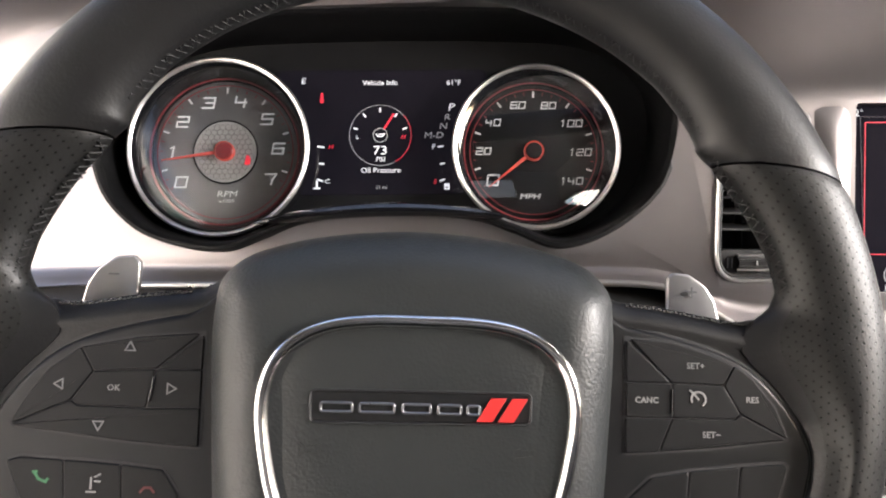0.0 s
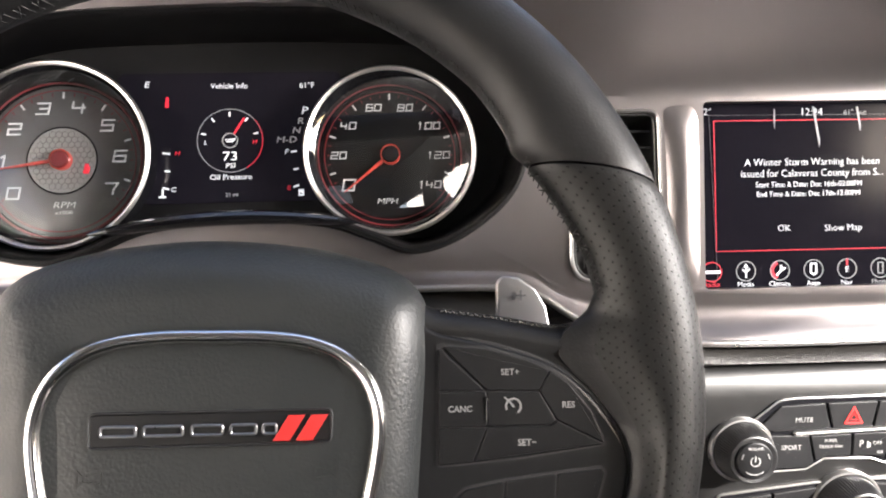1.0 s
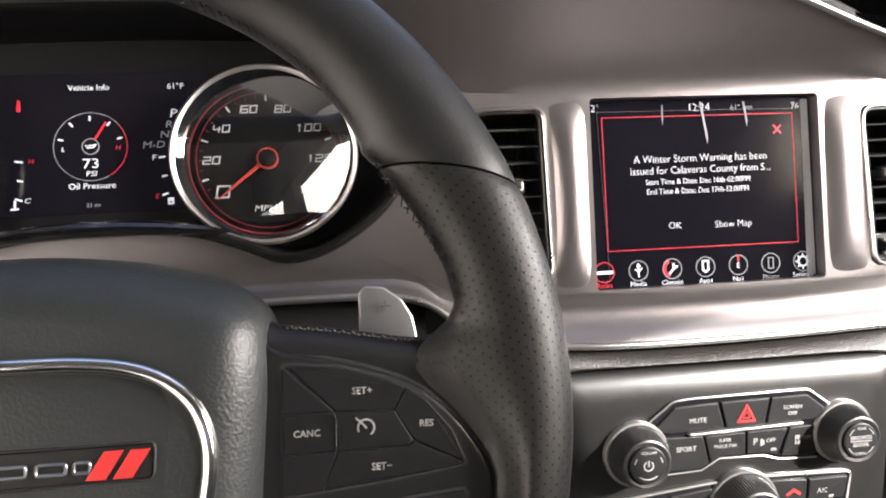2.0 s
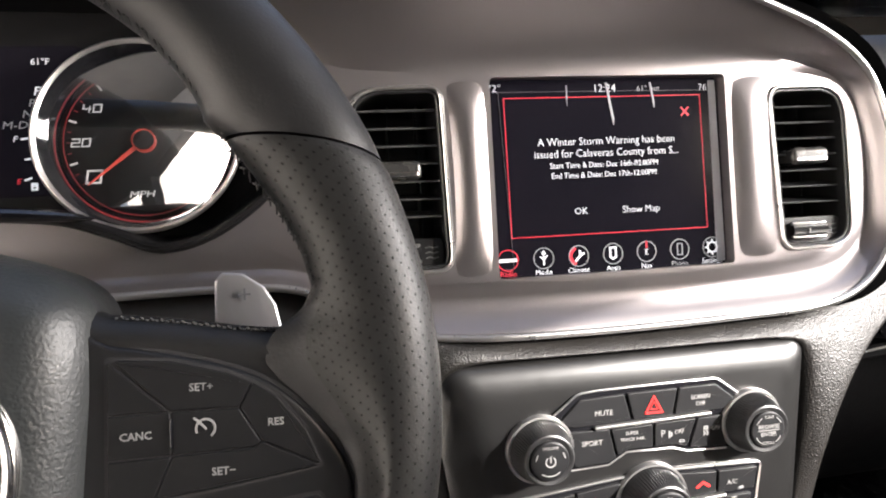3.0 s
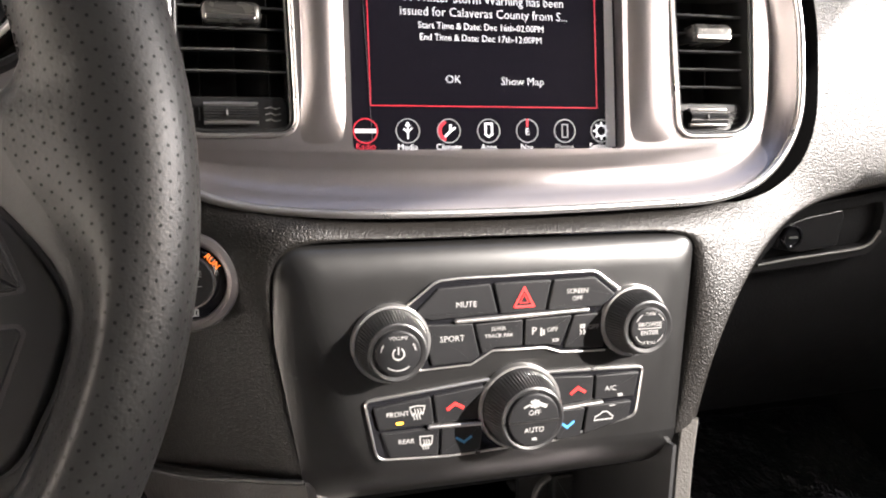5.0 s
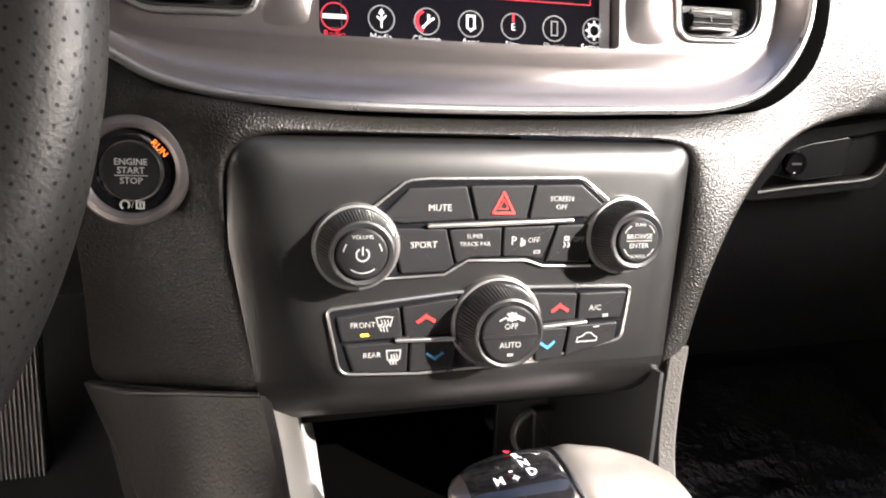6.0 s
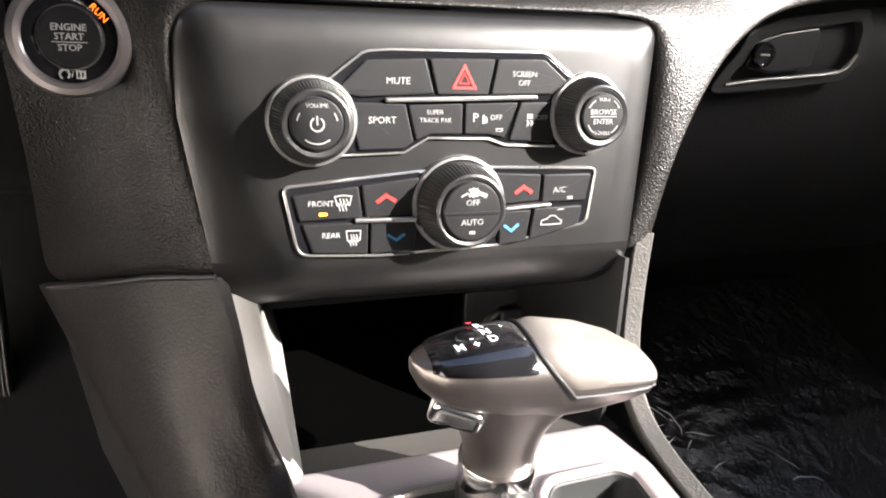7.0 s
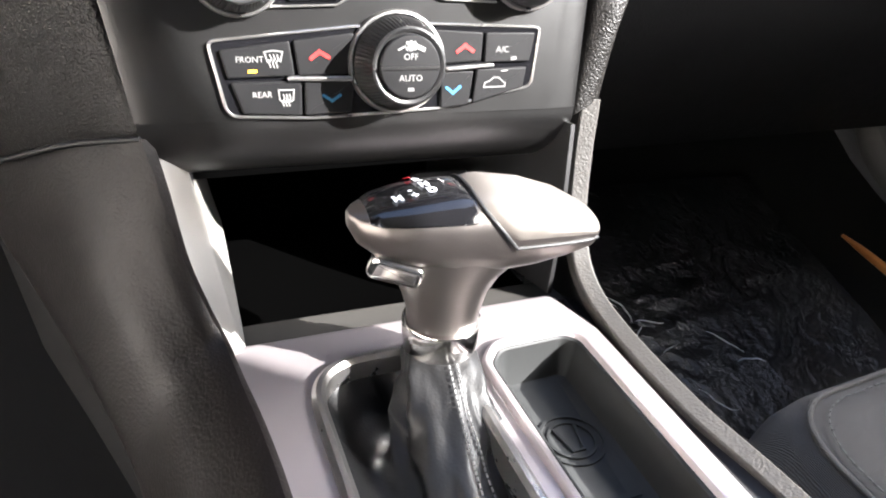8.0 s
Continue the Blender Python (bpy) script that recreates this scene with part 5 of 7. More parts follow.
strokes([[(0.0098, -0.0142), (0.0128, -0.0154)]], 0.0020, zt, WHITE, kf, "fan_high_mark")
strokes([[(0.0038, -0.0142), (0.0008, -0.0156)]], 0.0008, zt, WHITE, kf, "fan_low_mark")
strokes([[(0.0056, -0.0334), (0.0080, -0.0334), (0.0080, -0.0344), (0.0056, -0.0344), (0.0056, -0.0334)]], 0.0004, zt, GREYPRINT, kf)


# ---- engine start button ----
sb = thing("start_button", "round engine start button with a satin silver ring", "start button", START)
part("button_ring", lathe([(0.0262, -0.006), (0.0262, 0.001), (0.0252, 0.0024), (0.0225, 0.0030), (0.0205, 0.0022), (0.0196, 0.0)], 72), SILVER, sb, "satin silver ring")
part("inner_bezel", lathe([(0.0198, -0.002), (0.0198, 0.0008), (0.0150, 0.0004), (0.0138, -0.0004)], 64), GLOSS, sb)
bt = part("push_button", lathe([(0.0136, -0.002), (0.0136, 0.0010), (0.0130, 0.0018), (0.010, 0.0016), (0.001, 0.0014)], 56), BUTTON, sb, "black push button")
for tx, y in (("ENGINE", 0.0042), ("START", 0.0002), ("STOP", -0.0046)):
    lettering(tx, 0.0042, 0, y, 0.0019, WHITE, bt, bold=0.00006)
strokes([[(-0.0072, -0.0021), (0.0072, -0.0021)]], 0.0004, 0.0018, WHITE, bt, "divider_line")
lettering("RUN", 0.0044, 0.0128, 0.0108, 0.0012, AMBER, sb, turn=-48, label="lit amber word")
lettering("/", 0.0046, 0, -0.0160, 0.001, WHITE, sb)
strokes([arc2(-0.0034, -0.0160, 0.0020, -40, 230, 12), [(0.0018, -0.0176), (0.0018, -0.0146), (0.0050, -0.0146), (0.0050, -0.0176), (0.0018, -0.0176)], [(0.0034, -0.0170), (0.0034, -0.0150)]], 0.0008, 0.0009, WHITE, sb, "ignition_symbols")


# ---- steering wheel ----
wheel = thing("steering_wheel", "black leather steering wheel with perforated grips, chrome trim and thumb buttons", "steering wheel", WHEEL)
WC = Vector((-0.0118, 0.001, 0.0))
INNER = [(-60, 0.1850), (-40, 0.1885), (-20, 0.1915), (-13, 0.1918), (-9.5, 0.1900), (-5.5, 0.1835), (-1, 0.1712), (2.5, 0.1610), (5, 0.1560), (7.2, 0.1565), (8.6, 0.1590), (9.6, 0.1630), (10.4, 0.1675), (11.3, 0.1730), (13.5, 0.1785),
         (18, 0.1790), (24, 0.1765), (30, 0.1730), (35, 0.1728), (42, 0.1768), (50, 0.1808), (60, 0.1818), (90, 0.1820)]


def along(table, a):
    for (a0, v0), (a1, v1) in zip(table, table[1:]):
        if a0 <= a <= a1:
            t = (a - a0) / (a1 - a0)
            return v0 + (v1 - v0) * t
    return table[0][1] if a < table[0][0] else table[-1][1]


def section(a, m=36, shrink=1.0):
    """The rim's section at the angle a (degrees, 0 at the right, 90 at the top): radius and height, from the outer edge over the front."""
    e = a if a <= 90 else 180 - a
    low = max(0.0, min(1.0, (-46 - e) / 6))
    rin = along(INNER, e) * (1 - low) + 0.184 * low
    rout = 0.2236 + 0.0014 * max(0.0, min(1.0, (e - 20) / 25))
    w = max(0.0, min(1.0, (13.5 - e) / 4.5)) * (1 - low)
    w = w * w * (3 - 2 * w)
    crest = rout - 0.0215
    depth = 0.0180 * shrink
    out = []
    for j in range(m):
        t = 2 * math.pi * j / m
        c, s = math.cos(t), math.sin(t)
        if c >= 0:
            r, z = crest + (rout - crest) * c * shrink, depth * s
        else:
            p = -c
            r = crest - (crest - rin) * p * shrink
            z = depth * s
            if s > 0:
                p = 1 - 2 * math.atan2(s, -c) / math.pi
                r2 = crest - (crest - rin) * p
                z2 = 0.0030 + (depth - 0.0030) * (0.5 + 0.5 * math.cos(math.pi * p ** 1.05)) - 0.0010 * max(0.0, (p - 0.9) / 0.1) ** 2
                r, z = r + (r2 - r) * w, z + (z2 - z) * w
        out.append((r, z))
    return out, w


def rim_piece(name, a0, a1, mats, n, label):
    bm = bmesh.new()
    uvl = bm.loops.layers.uv.new("UVMap")
    m, grid, runs, webs = 36, [], [], []
    for i in range(n + 1):
        a = a0 + (a1 - a0) * i / n
        end = min(i, n - i)
        sec, w = section(a, m, 0.965 if end == 0 else 0.99 if end == 1 else 1.0)
        lp, run, v = [], [], 0.0
        for j, (r, z) in enumerate(sec):
            if j:
                v += math.hypot(r - sec[j - 1][0], z - sec[j - 1][1])
            run.append(v)
            slant = -(r - 0.2015) * 225 * (math.exp(-((a - 29.2) / 8) ** 2) - math.exp(-((a - 149.4) / 8) ** 2))
            c, s = math.cos(radians(a + slant)), math.sin(radians(a + slant))
            lp.append(bm.verts.new((WC.x + r * c, WC.y + r * s, z)))
        run.append(v + 0.004)
        grid.append(lp), runs.append(run), webs.append(w)
    for i in range(n):
        for j in range(m):
            q = (j + 1) % m
            f = bm.faces.new((grid[i][j], grid[i][q], grid[i + 1][q], grid[i + 1][j]))
            if len(mats) > 1 and webs[i] > 0.6 and m * 0.41 < j < m * 0.75:
                f.material_index = 1
            for lp, (ii, jj) in zip(f.loops, ((i, j), (i, j + 1), (i + 1, j + 1), (i + 1, j))):
                lp[uvl].uv = (radians(a0 + (a1 - a0) * ii / n) * 0.2015, runs[ii][jj])
    ob = part(name, bm, mats[0], wheel, label, 50)
    for mt in mats[1:]:
        ob.data.materials.append(mt)
    return ob


rim_piece("rim_top", 29.4, 149.2, [LEATHER], 90, "smooth black leather upper rim")
rim_piece("rim_grip", -48, 29.0, [GRIP, LEATHER], 110, "perforated leather grip")
rim_piece("rim_grip", 149.6, 228, [GRIP, LEATHER], 110, "perforated leather grip")
rim_piece("rim_bottom", 228.5, 311.5, [LEATHER], 50, "smooth black leather lower rim")
bm = bmesh.new()
for i in range(118):
    a = 14 + 152 * i / 117
    sec, w = section(a, 36)
    (r, z), (r2, z2) = sec[18], sec[16]
    c, s = math.cos(radians(a)), math.sin(radians(a))
    d = Vector((-s, c, 0)) * 0.0014
    p0 = Vector((WC.x + (r + 0.0002) * c, WC.y + (r + 0.0002) * s, z))
    p1 = Vector((WC.x + (r2 - 0.0003) * c, WC.y + (r2 - 0.0003) * s, z2 + 0.0003))
    tube([p0 - d, p0.lerp(p1, 0.5) - Vector((c, s, 0)) * 0.0001, p1 + d], 0.00036, 0.00036, (0, 0, 1), 5, bm=bm)
    if i % 2:
        tube([p0 + d, p1 - d], 0.00042, 0.00042, (0, 0, 1), 5, bm=bm)
part("rim_stitching", bm, LACING, wheel, "black lacing along the inner rim")

# hub and spokes
cov = [(-0.0945, -0.105), (-0.0990, -0.055), (-0.1015, -0.016), (-0.1029, 0.014), (-0.1012, 0.0385), (-0.0900, 0.0522), (-0.0700, 0.0600), (-0.0446, 0.0652), (-0.0085, 0.0678)]
cov = [(x, y) for x, y in cov] + [(-0.0166 - x, y) for x, y in reversed(cov[:-1])]
cov = [(p.x, p.y) for p in spline([(x, y, 0) for x, y in cov], 5)]
bm = bmesh.new()
loops = []
for d, z in ((0.0, -0.045), (0.0, -0.014), (0.0007, -0.0065), (0.0022, 0.0), (0.0045, 0.0052), (0.0080, 0.0098), (0.0120, 0.0134), (0.0160, 0.0160)):
    loops.append([(x, y, z - max(0, y - 0.02) * 0.10) for x, y in inset(cov, d)])
mid = Vector((-0.0083, -0.02, 0.0125))
for k, z in ((0.945, 0.0178), (0.89, 0.0189), (0.84, 0.0194)):
    loops.append([(mid.x + (x - mid.x) * k, mid.y + (y - mid.y) * k, z - max(0, y - 0.02) * 0.10) for x, y, zz in loops[7]])
for k in (0.7, 0.35, 0.05):
    loops.append([tuple(mid.lerp(Vector(p), k)) for p in loops[10]])
rings(bm, loops, True, True, True)
part("airbag_cover", bm, AIRBAG, wheel, "grained black airbag cover", 60)
half = [(0.0, 0.0246), (0.020, 0.0244), (0.0380, 0.0222), (0.0520, 0.0165), (0.0625, 0.0060), (0.0672, -0.0100), (0.0655, -0.030), (0.0590, -0.055), (0.045, -0.080), (0.0, -0.088)]
hoopline = [(-0.0053 - x, y) for x, y in half] + [(-0.0053 + x, y) for x, y in reversed(half[1:-1])]
ring = [Vector((p.x, p.y, 0.0195)) for p in spline([(x, y, 0) for x, y in hoopline], 7, True)]
ring_in = [(p.x, p.y) for p in ring]
bm = bmesh.new()
rings(bm, [[(x, y, z) for x, y in inset(ring_in, d)] for d, z in ((-0.0034, 0.0160), (-0.0033, 0.0190), (-0.0026, 0.0208), (-0.0014, 0.0217), (0.0002, 0.0218), (0.0016, 0.0210), (0.0028, 0.0192), (0.0032, 0.0165))], True)
part("chrome_trim", bm, CHROME, wheel, "polished chrome shield-shaped trim", 60)
bm = bmesh.new()
g = inset(ring_in, 0.0032)
rings(bm, [[(x, y, 0.012) for x, y in g], [(x, y, 0.0172) for x, y in g], [(x, y, 0.0184) for x, y in inset(ring_in, 0.0062)]] + [[(-0.0053 + (x + 0.0053) * k, -0.025 + (y + 0.025) * k, 0.0184 - 0.0006 * (1 - k)) for x, y in inset(ring_in, 0.0062)] for k in (0.7, 0.4, 0.1)], True, True, True)
part("horn_pad", bm, AIRBAG, wheel, "grained black horn pad")
badge = part("badge", slab(rounded([(-0.0515, -0.0187), (0.0422, -0.0177), (0.0425, -0.0052), (-0.0517, -0.0058)], 0.0026), 0.016, 0.0188, 0.0006), BEZEL, wheel, "black oblong badge plate")
part("badge_rim", hoop(rounded([(-0.0525, -0.0197), (0.0432, -0.0187), (0.0435, -0.0042), (-0.0527, -0.0048)], 0.0034), 0.0010, 0.016, 0.0192, 0.0004), DARK, badge)
for x0, x1 in ((-0.0480, -0.0335), (-0.0315, -0.0155), (-0.0130, 0.0), (0.0022, 0.0132), (0.0148, 0.0212)):
    part("badge_bar", hoop(rounded([(x0, -0.0148), (x1, -0.0148), (x1, -0.0100), (x0, -0.0100)], 0.0018, 5), 0.0011, 0.0186, 0.0198, 0.0003), DULL_CHROME, badge, "plain hollow dull chrome bar")
for i in range(2):
    x = 0.0210 + 0.0092 * i
    part("badge_stripe", slab([(x - 0.0018, -0.0172), (x + 0.0050, -0.0172), (x + 0.0112, -0.0070), (x + 0.0044, -0.0070)], 0.0186, 0.0197, 0.0003), RED, badge, "red slanted stripe")
for s in (-1, 1):
    x = -0.0053 + s * 0.0465
    strokes([[(x - 0.005 * s, -0.0285), (x - 0.005 * s, -0.0325), (x + 0.002 * s, -0.0315), (x + 0.004 * s, -0.0335), (x + 0.004 * s, -0.0275), (x + 0.002 * s, -0.0295), (x - 0.005 * s, -0.0285)]], 0.0006, 0.0182, PLASTIC, wheel, "horn_symbol")


def spoke(s, keys_at, low_at):
    """The arm on one side with its switch pods; s is 1 on the right, -1 on the left."""
    def q(pts):
        return [(x, y) if s > 0 else (-0.0212 - x, y) for x, y in pts]
    arm = q([(0.060, 0.0385), (0.0872, 0.0366), (0.1112, 0.0340), (0.1353, 0.0300), (0.1480, 0.0287), (0.160, 0.0300), (0.186, 0.0260), (0.194, 0.0000), (0.188, -0.045), (0.170, -0.085), (0.120, -0.100), (0.070, -0.100)])
    arm = [(p.x, p.y) for p in spline([(x, y, 0) for x, y in arm], 5, True)]
    bm = bmesh.new()
    rings(bm, [[(x, y, z) for x, y in inset(arm, d)] for d, z in ((0.006, -0.024), (0.0, -0.015), (0.0, -0.0085), (0.0007, -0.0052), (0.0022, -0.0022), (0.0045, 0.0004), (0.0075, 0.0020), (0.0100, 0.0024), (0.0130, 0.0010))], True, True, True)
    a = part("spoke", bm, LEATHER, wheel, "leather-covered spoke", 60)
    st_bm = bmesh.new()
    edge = spline([(x, y, -0.0030) for x, y in q([(0.090, 0.0350), (0.1112, 0.0324), (0.1353, 0.0284), (0.150, 0.0276)])], 12)
    for k, (p0, p1) in enumerate(zip(edge, edge[1:])):
        lift = Vector((0, 0.0009 if k % 2 else 0.0, 0.0004))
        tube([p0 + lift, p0.lerp(p1, 0.7)], 0.0006, 0.0006, n=5, bm=st_bm)
    part("spoke_stitching", st_bm, LACING, a, "black stitching along its upper edge")
    bez = q([(0.070, 0.0262), (0.0894, 0.0250), (0.1211, 0.0178), (0.1423, 0.0096), (0.1575, -0.0026), (0.1689, -0.0174), (0.1745, -0.0298), (0.1738, -0.0422), (0.168, -0.060), (0.155, -0.078), (0.11, -0.088), (0.070, -0.090)])
    bez = [(p.x, p.y) for p in spline([(x, y, 0) for x, y in bez], 5, True)]
    part("switch_groove", slab(inset(bez, -0.0013), -0.006, 0.0016), DARK, a)
    part("switch_bezel", slab(bez, -0.006, 0.0036, 0.0022), BEZEL, a, "black switch surround")
    keys = []
    for pts in keys_at:
        pod = inset(pts, 0.00022)
        keys.append(part("thumb_button", slab(rounded(pod, 0.0009, 3), 0.002, 0.0047, 0.0005), BUTTON, a))
    edge = inset(SWITCHES[s], -0.0007)
    part("switch_well", slab(rounded(edge, 0.002, 4), 0.001, 0.00385), DARK, a)
    part("lower_well", slab(rounded(inset(low_at[0], -0.0008), 0.003, 4), 0.001, 0.00385), DARK, a)
    for pts in low_at[1:]:
        keys.append(part("thumb_button", slab(rounded(inset(pts, 0.00025), 0.0014, 3), 0.002, 0.0047, 0.0007), BUTTON, a))
    pad = [(0.1230, 0.0240), (0.1230, 0.0500), (0.1262, 0.0535), (0.1350, 0.0528), (0.1440, 0.0468), (0.1490, 0.0385), (0.1508, 0.0300), (0.1515, 0.0200)]
    pad = pad if s > 0 else [(-0.0242 - x * 1.02, y) for x, y in pad]
    bm = slab(rounded(pad, 0.003, 4), -0.0420, -0.0385, 0.0012)
    px = pad[0][0]
    for v in bm.verts:
        v.co.z -= 0.05 * max(0, v.co.y - 0.03) + 0.10 * max(0.0, abs(v.co.x - px) - 0.010)
    pd = part("shift_paddle", bm, PADDLE, a, "silver gear shift paddle")
    px, py = pad[0][0] + s * 0.0125, 0.0435
    strokes([[(px - 0.0022, py), (px + 0.0022, py)]] + ([[(px, py - 0.0022), (px, py + 0.0022)]] if s > 0 else []), 0.0009, -0.0388, GREYPRINT, pd, "paddle_mark", h=0.0004)
    return a, keys


SWITCHES = {1: [(0.0880, 0.0203), (0.1102, 0.0186), (0.1300, 0.0130), (0.1385, 0.0090), (0.1471, 0.0032), (0.1576, -0.0094), (0.1637, -0.0243), (0.1259, -0.0292), (0.1035, -0.0311), (0.0880, -0.0322)],
            -1: [(-0.1020, 0.0170), (-0.1310, 0.0146), (-0.1558, 0.0095), (-0.1694, -0.0004), (-0.1790, -0.0140), (-0.1850, -0.0256), (-0.1400, -0.0312), (-0.1180, -0.0330), (-0.1020, -0.0340)]}
PADDLE = material("satin_paddle_metal", (0.52, 0.505, 0.50), 0.34, metal=0.75, vary=0.05)
TZ = 0.0049
KR = [[(0.0895, 0.0200), (0.1096, 0.0000), (0.1335, -0.0004), (0.1385, 0.0088), (0.1300, 0.0128), (0.1102, 0.0184)],
      [(0.1335, -0.0004), (0.1412, -0.0132), (0.1637, -0.0243), (0.1576, -0.0096), (0.1471, 0.0030), (0.1385, 0.0088)],
      [(0.1100, -0.0156), (0.1385, -0.0154), (0.1412, -0.0132), (0.1637, -0.0243), (0.1259, -0.0290), (0.1035, -0.0309)],
      [(0.0882, 0.0000), (0.1096, 0.0000), (0.1100, -0.0156), (0.0882, -0.0158)],
      [(0.1096, 0.0000), (0.1335, -0.0004), (0.1412, -0.0132), (0.1385, -0.0154), (0.1100, -0.0156)],
      [(0.0882, -0.0158), (0.1100, -0.0156), (0.1035, -0.0309), (0.0882, -0.0320)],
      [(0.0882, 0.0198), (0.1096, 0.0000), (0.0882, 0.0000)]]
LOW_R = [[(0.0890, -0.0520), (0.1000, -0.0420), (0.1180, -0.0388), (0.1420, -0.0362), (0.1615, -0.0344), (0.1635, -0.0362), (0.1560, -0.0600), (0.1400, -0.0700), (0.0890, -0.0720)],
         [(0.0890, -0.0520), (0.1000, -0.0420), (0.1178, -0.0389), (0.1150, -0.0700), (0.0890, -0.0715)],
         [(0.1178, -0.0389), (0.1412, -0.0363), (0.1384, -0.0690), (0.1150, -0.0700)],
         [(0.1412, -0.0363), (0.1615, -0.0346), (0.1632, -0.0364), (0.1558, -0.0598), (0.1384, -0.0690)]]
a, keys = spoke(1, KR, LOW_R)
lettering("SET+", 0.00395, 0.1203, 0.0081, TZ, WHITE, keys[0], turn=0, bold=0.00004)
lettering("RES", 0.00386, 0.1466, -0.0066, TZ, WHITE, keys[1], bold=0.00008)
lettering("SET\u2212", 0.00395, 0.1276, -0.0227, TZ, WHITE, keys[2], bold=0.00008)
lettering("CANC", 0.00378, 0.0978, -0.0078, TZ, WHITE, keys[3], bold=0.00008)
strokes([arc2(0.1216, -0.0068, 0.0033, -50, 200, 16), [(0.1216, -0.0068), (0.1196, -0.0045)], [(0.1178, -0.0030), (0.1196, -0.0045)]], 0.0008, TZ, WHITE, keys[4], "cruise_symbol")
part("thumb_ridge", slab(rounded(box2(0.0012, 0.0110, 0.1098, -0.0078), 0.0005), 0.003, 0.0056, 0.0004), GLOSS, keys[4], "small glossy ridge")
KL = [[(-0.1030, 0.0168), (-0.1227, 0.0002), (-0.1500, -0.0014), (-0.1562, 0.0092), (-0.1310, 0.0144)],
      [(-0.1500, -0.0014), (-0.1590, -0.0142), (-0.1850, -0.0256), (-0.1790, -0.0142), (-0.1694, -0.0006), (-0.1562, 0.0092)],
      [(-0.1590, -0.0142), (-0.1562, -0.0164), (-0.1262, -0.0170), (-0.1022, -0.0164), (-0.1022, -0.0338), (-0.1180, -0.0328), (-0.1400, -0.0310), (-0.1850, -0.0256)],
      [(-0.1022, 0.0002), (-0.1227, 0.0002), (-0.1262, -0.0170), (-0.1022, -0.0164)],
      [(-0.1227, 0.0002), (-0.1500, -0.0014), (-0.1590, -0.0142), (-0.1562, -0.0164), (-0.1262, -0.0170)],
      [(-0.1022, 0.0166), (-0.1227, 0.0002), (-0.1022, 0.0002)]]
LOW_L = [[(-0.1850, -0.0405), (-0.1790, -0.0388), (-0.1356, -0.0412), (-0.1171, -0.0432), (-0.1095, -0.0540), (-0.1095, -0.0720), (-0.1600, -0.0700), (-0.1770, -0.0600)],
         [(-0.1356, -0.0413), (-0.1171, -0.0433), (-0.1097, -0.0540), (-0.1097, -0.0715), (-0.1330, -0.0710)],
         [(-0.1605, -0.0399), (-0.1356, -0.0413), (-0.1330, -0.0710), (-0.1580, -0.0700)],
         [(-0.1848, -0.0407), (-0.1790, -0.0390), (-0.1605, -0.0399), (-0.1580, -0.0700), (-0.1768, -0.0600)]]
a, keys = spoke(-1, KL, LOW_L)
for kx, (x, y), d in ((0, (-0.1344, 0.0094), 90), (1, (-0.1640, -0.0073), 180), (2, (-0.1462, -0.0245), 270), (3, (-0.1158, -0.0082), 0)):
    tri = [(x + r * math.cos(radians(d + t)), y + r * math.sin(radians(d + t))) for t, r in ((0, 0.0026), (120, 0.0026), (240, 0.0026), (0, 0.0026))]
    strokes([tri], 0.0005, TZ, WHITE, keys[kx], "arrow_symbol")
lettering("OK", 0.00386, -0.1406, -0.0085, TZ, WHITE, keys[4], bold=0.00004)
part("thumb_ridge", slab(rounded([(-0.1252, -0.0140), (-0.1240, -0.0140), (-0.1224, -0.0030), (-0.1236, -0.0030)], 0.0004), 0.003, 0.0056, 0.0004), GLOSS, keys[4], "small glossy ridge")
GREEN = material("green_print", (0.04, 0.16, 0.07), 0.5)
DULL_RED = material("dull_red_print", (0.10, 0.02, 0.02), 0.5)
strokes([[(-0.1720, -0.0456), (-0.1700, -0.0484), (-0.1668, -0.0496)], [(-0.1724, -0.0454), (-0.1712, -0.0452)], [(-0.1670, -0.0494), (-0.1662, -0.0484)]], 0.0010, TZ, GREEN, keys[8], "call_symbol", "green telephone symbol")
strokes([[(-0.1475, -0.0475), (-0.1475, -0.0520)], [(-0.1458, -0.0470), (-0.1438, -0.0460)], [(-0.1458, -0.0490), (-0.1438, -0.0490)], [(-0.1490, -0.0535), (-0.1455, -0.0535)]], 0.0008, TZ, WHITE, keys[7], "voice_symbol")
strokes([[(-0.1260, -0.0530), (-0.1244, -0.0512), (-0.1218, -0.0512), (-0.1202, -0.0530)]], 0.0010, TZ, DULL_RED, keys[6], "end_call_symbol", "dull red telephone symbol")
col = thing("steering_column", "black plastic steering column cover behind the wheel", "steering column", WHEEL)
bm = bmesh.new()
rings(bm, [[(x * k - 0.01, y * k - 0.01, z) for x, y in rounded(box2(0.13, 0.10), 0.03, 6)] for z, k in ((-0.040, 0.9), (-0.05, 1.0), (-0.20, 1.1))], True, True, True)
part("column_cover", bm, PLASTIC, col)


